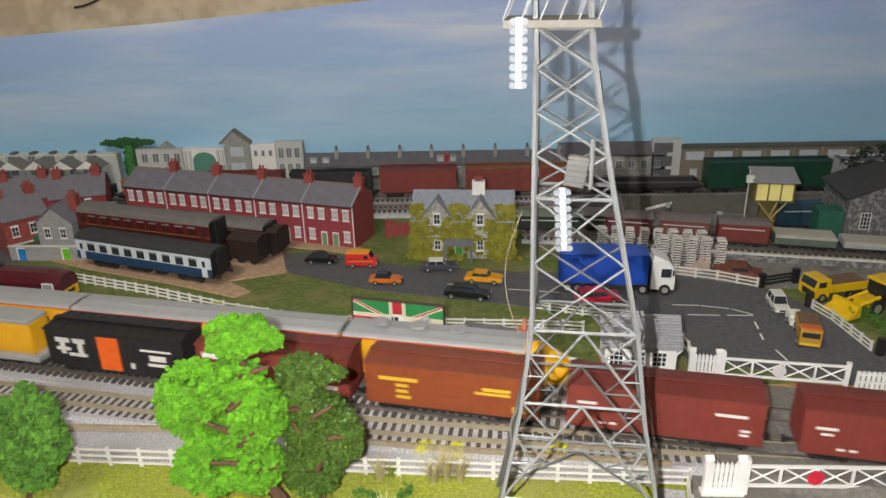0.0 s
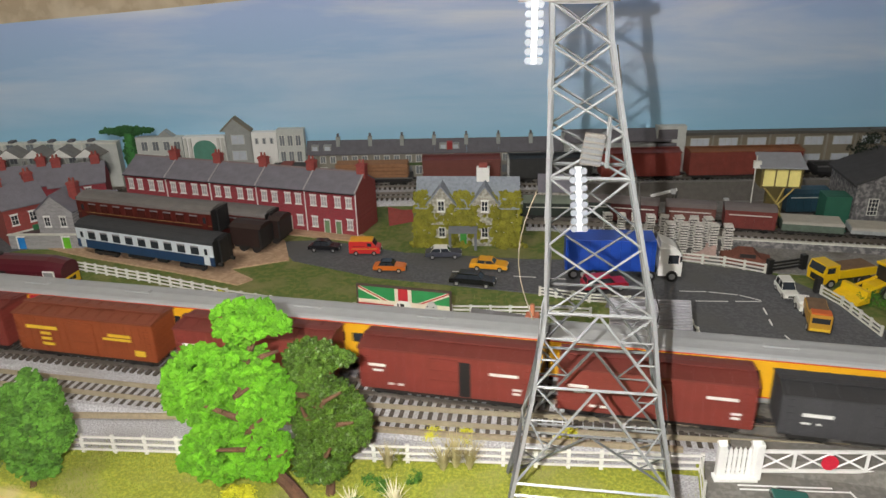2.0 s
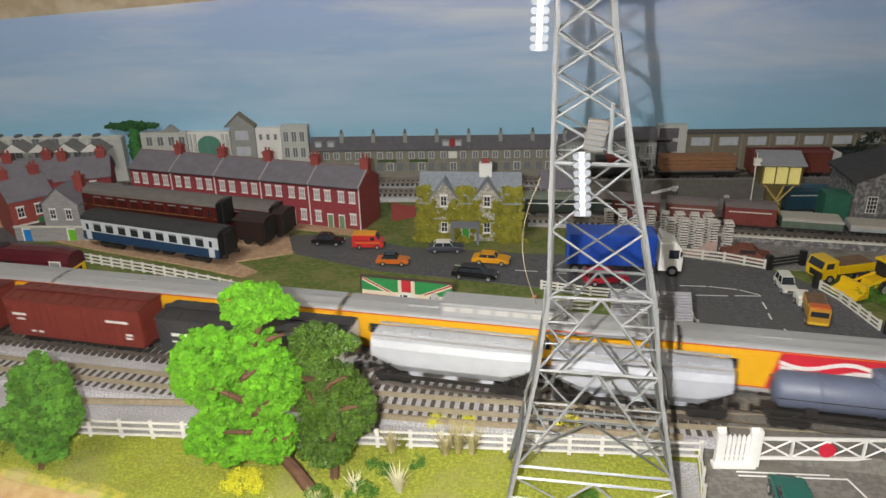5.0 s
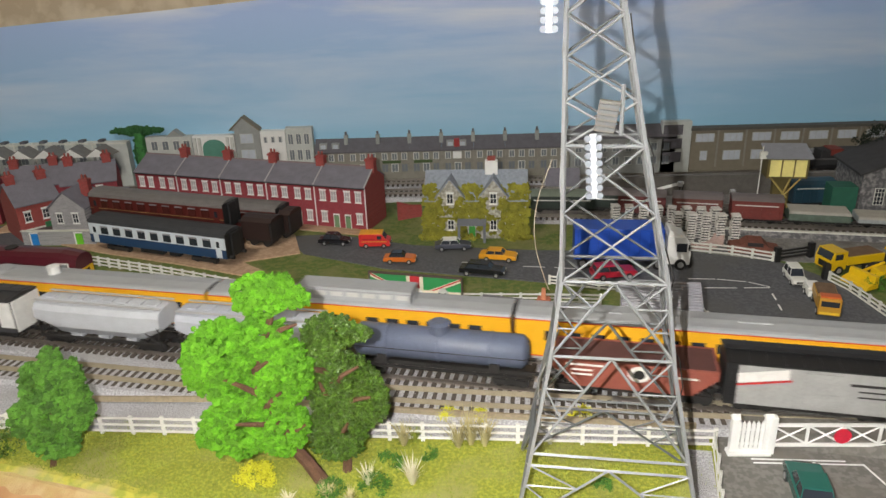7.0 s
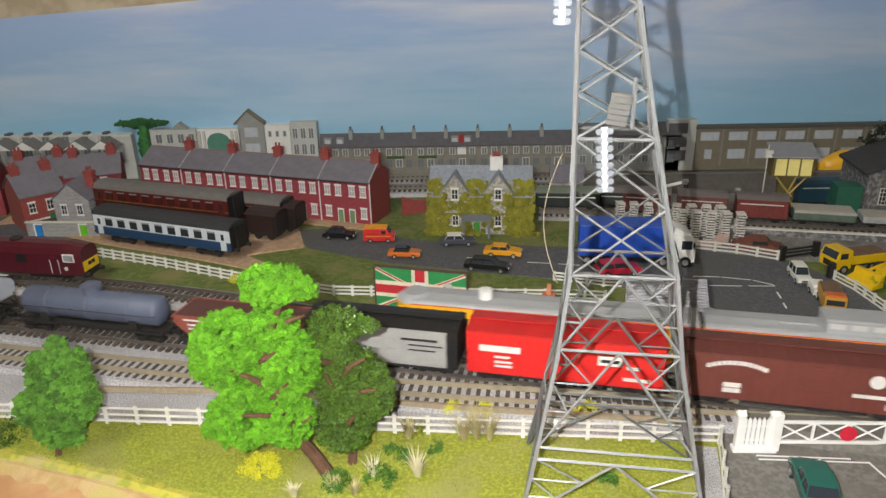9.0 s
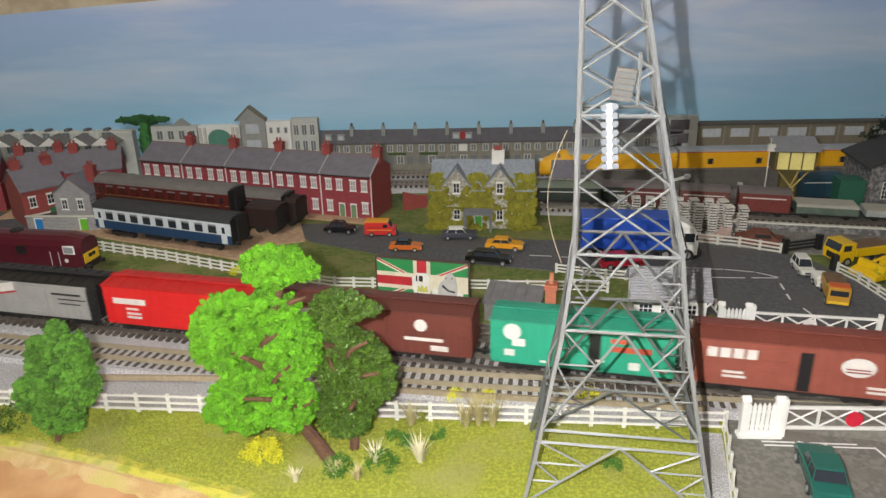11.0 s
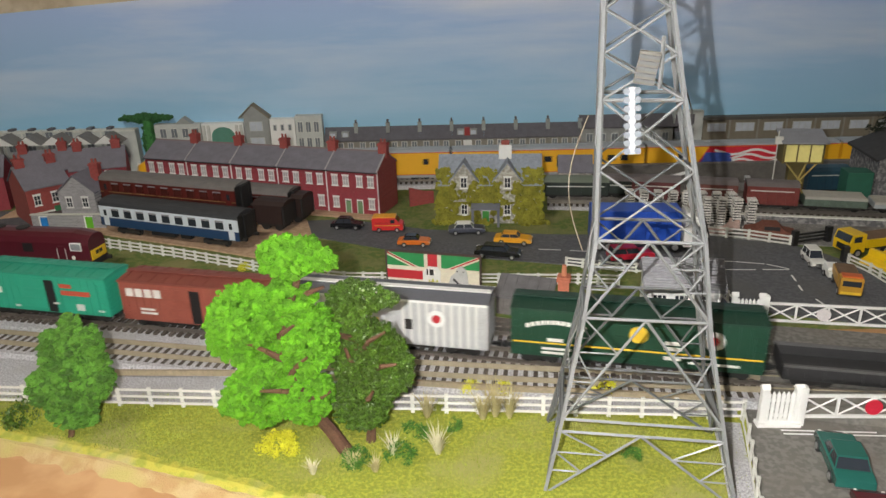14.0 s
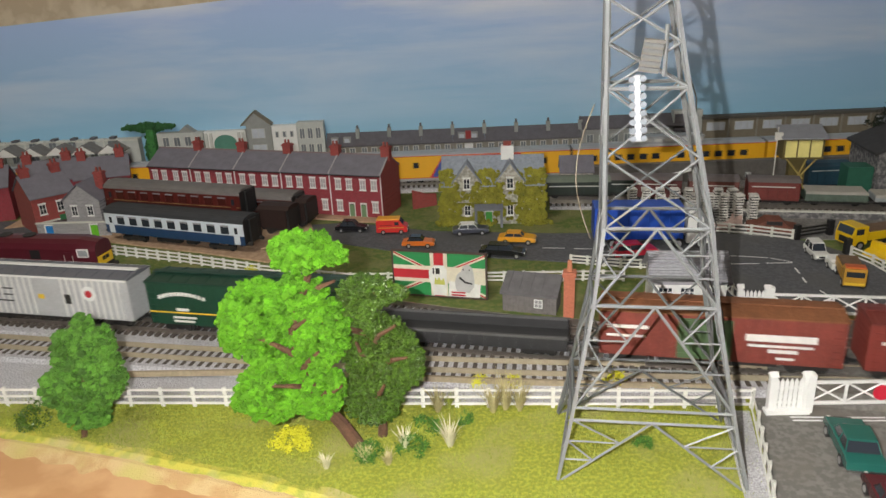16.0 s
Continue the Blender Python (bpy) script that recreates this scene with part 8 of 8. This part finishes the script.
def stone_shed():
    v = thing("engine_shed", pose(0.532, 0.925, 0, 0, 0, -8), "dark stone engine shed with slate roof", "shed")
    part("wall", prism(B(), [(0, 0), (0.11, 0), (0.11, 0.068), (0.055, 0.092), (0, 0.068)], 0, 0.09, "y"), DARKSTONE, v)
    part("roof", prism(B(), [(-0.005, 0.066), (-0.005, 0.069), (0.055, 0.0955), (0.115, 0.069), (0.115, 0.066), (0.055, 0.0925)], -0.004, 0.094, "y"), mat("black_slate", (0.04, 0.04, 0.042), 0.8, var=0.3), v)
    ww, pp = window_mesh(0.012, 0.022, 2, 3, False, CREAM), pane_mesh(0.012, 0.022)
    for x in (0.022, 0.055, 0.088):
        put_window(v, x, -0.0006, 0.028, 0, pp, ww)
    part("green_door", bx(B(), -0.032, -0.002, 0.002, 0.030, 0, 0.050), mat("shed_green", (0.02, 0.11, 0.07), 0.6), v)
    t = thing("dark_tree", pose(0.62, 1.02, 0), "dark scrubby tree behind the engine shed", "tree", "trees")
    part("trunk", limbs([([(0, 0, 0), (0.002, 0, 0.06)], 0.004, 0.002)]), BARK, t)
    part("crown", leaf_clumps([((0, 0, 0.085), (0.05, 0.03, 0.028)), ((0.04, 0, 0.07), (0.04, 0.03, 0.03))], 400, 0.006, 31, 3), mat("dark_scrub", (0.012, 0.02, 0.012), 0.9, var=0.4), t)


stone_shed()
for x, y, h in ((0.385, 0.956, 0.036), (0.325, 0.985, 0.04)):
    l = thing("yard_lamp", pose(x, y, 0), "small dark yard lamp on a thin post", "lamp post", "yard lamps")
    part("post", rod(B(), (0, 0, 0), (0, 0, h), 0.0008, 6), DARK, l)
    part("lantern", bx(B(), -0.003, 0.003, -0.003, 0.003, h, h + 0.006, 0.0005), mat("lantern_grey", (0.4, 0.4, 0.4), 0.4), l)
sg = thing("signal_arm", pose(0.322, 1.02, 0), "white semaphore signal arm on a dark post", "signal")
part("post", rod(B(), (0.018, 0, 0), (0.018, 0, 0.036), 0.0009, 6), DARK, sg)
part("arm", bx(B(), -0.018, 0.019, -0.001, 0.0, -0.002, 0.002), WHITE, sg, m=pose(0, -0.001, 0.030, 0, -14, 0))

# ---- low-relief town along the backdrop ----
PALE_R = mat("relief_pale", (0.50, 0.52, 0.50), 0.8, var=0.12)
GREY_R = mat("relief_grey", (0.30, 0.31, 0.30), 0.8, var=0.15)
BROWN_R = mat("relief_brown", (0.20, 0.175, 0.13), 0.8, var=0.12)
STONE_R = mat("relief_stone", (0.25, 0.235, 0.20), 0.8, var=0.2)
ROOF_R = mat("relief_roof", (0.115, 0.11, 0.125), 0.85, var=0.2)
WIN_R = mat("relief_window", (0.16, 0.18, 0.20), 0.4)
WIN_W = mat("relief_blind", (0.48, 0.52, 0.58), 0.5)
YR0, YR1 = 1.184, 1.1985


def relief(name, label, x0, x1, z1, wall, outline=None, yf=YR0):
    v = thing(name, pose(0, 0, 0), label, "building", "low-relief town")
    pts = outline or [(x0, 0.0), (x1, 0.0), (x1, z1), (x0, z1)]
    part("facade", prism(B(), pts, yf, YR1, "y"), wall, v)
    return v


def rwin(v, x, z, w, h, m=WIN_R, frame=PALE_R, yf=YR0, bars_n=2):
    k = part("window", bx(B(), x - w / 2 - 0.0008, x + w / 2 + 0.0008, yf - 0.0010, yf, z - 0.0008, z + h + 0.0008), frame, v)
    for i in range(bars_n):
        a = x - w / 2 + w * i / bars_n
        part("pane", bx(B(), a + 0.0004, a + w / bars_n - 0.0004, yf - 0.0014, yf - 0.0009, z, z + h), m, k)


# long pale terrace at the left
v = relief("crescent", "long pale Georgian terrace with a row of tall windows", -1.0, -0.512, 0.074, PALE_R)
part("parapet", bx(B(), -1.0, -0.512, YR0 - 0.001, YR1, 0.074, 0.077), CREAM, v)
for i in range(14):
    x = -0.99 + i * 0.0325
    rwin(v, x + 0.012, 0.062, 0.012, 0.013)
    rwin(v, x + 0.012, 0.044, 0.012, 0.013)
    part("pilaster", bx(B(), x - 0.002, x, YR0 - 0.0016, YR0, 0.03, 0.080), CREAM, v)
    part("dormer", bx(B(), x + 0.008, x + 0.016, YR0 + 0.002, YR1, 0.077, 0.0805), ROOF_R, v)
m = thing("market_hall", pose(0, 0, 0), "open market hall with five zigzag glazed roofs on posts", "building", "low-relief town")
for i in range(5):
    x = -0.735 + i * 0.042
    b = part("roof_bay", prism(B(), [(x, 0.062), (x + 0.021, 0.076), (x + 0.042, 0.062)], 1.150, 1.182, "y"), mat("market_roof", (0.18, 0.17, 0.16), 0.7, var=0.2), m)
    part("gable_panel", prism(B(), [(x + 0.002, 0.0615), (x + 0.021, 0.0745), (x + 0.040, 0.0615)], 1.1485, 1.150, "y"), WHITE, b)
    part("column", bx(B(), x, x + 0.003, 1.150, 1.153, 0.0, 0.056), GREY_R, m)
    part("column", bx(B(), x, x + 0.003, 1.176, 1.179, 0.0, 0.056), GREY_R, m)
gt = thing("backdrop_tree", pose(0, 0, 0), "flat-topped dark green tree between the pale buildings", "tree", "trees")
part("trunk", limbs([([(-0.492, 1.191, 0), (-0.492, 1.191, 0.09)], 0.010, 0.008)]), mat("ivy_trunk", (0.05, 0.20, 0.05), 0.9, var=0.4), gt)
part("crown", foam([((-0.492, 1.191, 0.093), (0.030, 0.005, 0.0075)), ((-0.520, 1.191, 0.0935), (0.020, 0.004, 0.0035)), ((-0.462, 1.191, 0.0935), (0.012, 0.004, 0.0035)), ((-0.492, 1.191, 0.055), (0.012, 0.005, 0.034))], 900, 0.0026, 77, jag=0.5), mat("painted_leaf", (0.030, 0.115, 0.035), 0.9, var=0.4), gt)
v = relief("town_house", "pale stucco town house with tall windows", -0.480, -0.405, 0.083, PALE_R)
for x in (-0.466, -0.448, -0.430, -0.413):
    rwin(v, x, 0.062, 0.010, 0.014, WIN_R, CREAM), rwin(v, x, 0.040, 0.010, 0.014, WIN_R, CREAM)
part("pediment", prism(B(), [(-0.446, 0.083), (-0.418, 0.083), (-0.432, 0.094)], YR0, YR1, "y"), GREY_R, v)
v = relief("chapel", "white chapel front with a large green arched window", -0.403, -0.335, 0.083, WHITE)
bm = B()
pts = [(-0.388, 0.03), (-0.350, 0.03), (-0.350, 0.062)] + [(-0.369 + 0.019 * math.cos(a), 0.062 + 0.015 * math.sin(a)) for a in [math.pi * i / 12 for i in range(1, 12)]] + [(-0.388, 0.062)]
a = part("arched_window", prism(bm, pts, YR0 - 0.001, YR0, "y"), mat("arch_green", (0.10, 0.26, 0.20), 0.4), v)
for x in (-0.3995, -0.392, -0.346, -0.339):
    part("pilaster", bx(B(), x - 0.0022, x + 0.0022, YR0 - 0.0022, YR0, 0.02, 0.080), mat("stucco_shade", (0.55, 0.55, 0.52), 0.8), v)
v = relief("gabled_hall", "tall grey gabled hall with a high window", 0, 0, 0, GREY_R, [(-0.333, 0), (-0.293, 0), (-0.293, 0.090), (-0.318, 0.110), (-0.340, 0.090), (-0.333, 0.090)])
rwin(v, -0.314, 0.070, 0.020, 0.014, WIN_W), rwin(v, -0.314, 0.044, 0.022, 0.014, WIN_W)
part("coping", prism(B(), [(-0.341, 0.0895), (-0.318, 0.1105), (-0.292, 0.0895), (-0.292, 0.0920), (-0.318, 0.1130), (-0.341, 0.0920)], YR0 - 0.002, YR1, "y"), BROWN_R, v)
v = relief("town_house", "white town house with few windows", -0.292, -0.252, 0.088, WHITE)
for x in (-0.284, -0.272, -0.260):
    rwin(v, x, 0.070, 0.004, 0.008, bars_n=1)
v = relief("town_house", "pale corner house with tall windows", -0.251, -0.208, 0.092, PALE_R)
for x in (-0.243, -0.230, -0.217):
    rwin(v, x, 0.066, 0.008, 0.016, WIN_R, CREAM), rwin(v, x, 0.040, 0.008, 0.016, WIN_R, CREAM)
for i in range(8):
    x0 = -0.206 + i * 0.0515
    v = relief("grey_terrace_house", "small stone terraced house with slate roof and chimney", x0, x0 + 0.0513, 0.050, STONE_R)
    part("roof", prism(B(), [(YR0 - 0.003, 0.049), (YR0 - 0.003, 0.051), (YR1, 0.0695), (YR1, 0.0655)], x0, x0 + 0.0513), ROOF_R, v)
    c = part("chimney", bx(B(), x0 + 0.048, x0 + 0.054, YR0 + 0.006, YR1 - 0.001, 0.060, 0.076), GREY_R, v)
    part("chimney_pot", bx(B(), x0 + 0.0495, x0 + 0.0525, YR0 + 0.008, YR1 - 0.002, 0.076, 0.081), ROOF_R, c)
    for k in range(3):
        rwin(v, x0 + 0.010 + 0.016 * k, 0.036, 0.008, 0.010, WIN_R, CREAM)
        rwin(v, x0 + 0.010 + 0.016 * k, 0.016, 0.010, 0.012, WIN_R, CREAM if k % 2 else STONE_R)
    if i in (0, 4):
        for dx in (0.014, 0.034):
            d = part("dormer", bx(B(), x0 + dx - 0.006, x0 + dx + 0.006, YR0 + 0.001, YR1, 0.054, 0.064), GREY_R, v)
            part("dormer_window", bx(B(), x0 + dx - 0.004, x0 + dx + 0.004, YR0 + 0.0002, YR0 + 0.001, 0.056, 0.062), WIN_W, d)
    if i == 4:
        part("red_dormer", bx(B(), x0 + 0.020, x0 + 0.029, YR0, YR1, 0.053, 0.066), mat("dormer_red", (0.30, 0.03, 0.03), 0.7), v)
        part("white_gable", bx(B(), x0 + 0.018, x0 + 0.032, YR0 - 0.004, YR0, 0.036, 0.047), WHITE, v)
    if i in (2, 3):
        part("shop_sign", bx(B(), x0 + 0.006, x0 + 0.036, YR0 - 0.002, YR0, 0.030, 0.034), mat("shop_sign_green", (0.05, 0.09, 0.02), 0.5), v)
v = relief("mill_block", "dark grey mill block with rows of windows", 0.207, 0.375, 0.062, GREY_R)
part("roof", prism(B(), [(YR0 - 0.003, 0.061), (YR0 - 0.003, 0.063), (YR1, 0.080), (YR1, 0.076)], 0.207, 0.375), ROOF_R, v)
for i in range(8):
    rwin(v, 0.220 + i * 0.020, 0.040, 0.010, 0.012), rwin(v, 0.220 + i * 0.020, 0.018, 0.010, 0.012)
v = relief("stair_tower", "pale concrete stair tower with open landings", 0.352, 0.398, 0.085, PALE_R)
for k in range(3):
    part("landing", bx(B(), 0.354, 0.384, YR0 - 0.001, YR0, 0.020 + 0.022 * k, 0.036 + 0.022 * k), ROOF_R, v)
v = relief("school_block", "long flat-roofed brown school block with white-framed windows", 0.399, 0.98, 0.070, BROWN_R)
part("roof_edge", bx(B(), 0.397, 0.98, YR0 - 0.003, YR1, 0.070, 0.0745), mat("flat_roof_edge", (0.10, 0.095, 0.085), 0.8), v)
for i in range(13):
    x = 0.420 + i * 0.0445
    rwin(v, x, 0.052, 0.028, 0.012, WIN_W, mat("relief_frame", (0.42, 0.43, 0.42), 0.7), bars_n=3)
    rwin(v, x, 0.022, 0.026 if i % 3 else 0.010, 0.014, WIN_W, MATS["relief_frame"], bars_n=3)
    part("pier", bx(B(), x + 0.019, x + 0.0215, YR0 - 0.0015, YR0, 0.01, 0.070), STONE_R, v)
lw = thing("retaining_wall", pose(0, 0, 0), "long low dark retaining wall below the far tracks", "wall")
part("wall_run", bx(B(), 0.16, 1.0, 1.066, 1.071, 0, 0.0300), mat("grimy_wall", (0.12, 0.11, 0.10), 0.9, var=0.25), lw)
part("coping", bx(B(), 0.16, 1.0, 1.065, 1.072, 0.0300, 0.0315), mat("grimy_coping", (0.16, 0.15, 0.14), 0.9, var=0.2), lw)
hs = small_house(0.150, 1.02, -4, 0.045, 0.03, 0.036, 0.054, RUBBLE, "small pale outbuilding behind the cottage", wins=((0.03, 0.014),), chim=0)


# black gangway ends and a second short vehicle crowding the right end of the stored coaches
for x, y, z, lb in ((-0.222, 0.905, 0.0016, "black-ended van standing behind the coaches"), (-0.205, 0.935, 0.0016, "dark maroon van with black end")):
    v = thing("stored_van", pose(x, y, z, 0, 0, -18), lb, "railway van", "stored coaches")
    part("body", bx(B(), -0.022, 0.018, -0.015, 0.015, 0.010, 0.034, 0.0006), mat("van_soot", (0.028, 0.014, 0.012), 0.6), v)
    part("end", bx(B(), 0.0182, 0.0215, -0.0145, 0.0145, 0.0095, 0.0345, 0.0008), BLACK, v)
    part("roof", prism(B(), [(-0.0155, 0.034), (-0.010, 0.038), (0, 0.0395), (0.010, 0.038), (0.0155, 0.034)], -0.0225, 0.0215), MATS["van_soot"], v)
    part("wheelset", rod(rod(B(), (-0.010, -0.010, 0.0055), (-0.010, 0.010, 0.0055), 0.0055, 14), (0.009, -0.010, 0.0055), (0.009, 0.010, 0.0055), 0.0055, 14), DARK, v)
    part("underframe", bx(B(), -0.021, 0.018, -0.011, 0.011, 0.006, 0.010), DARK, v)


motions()
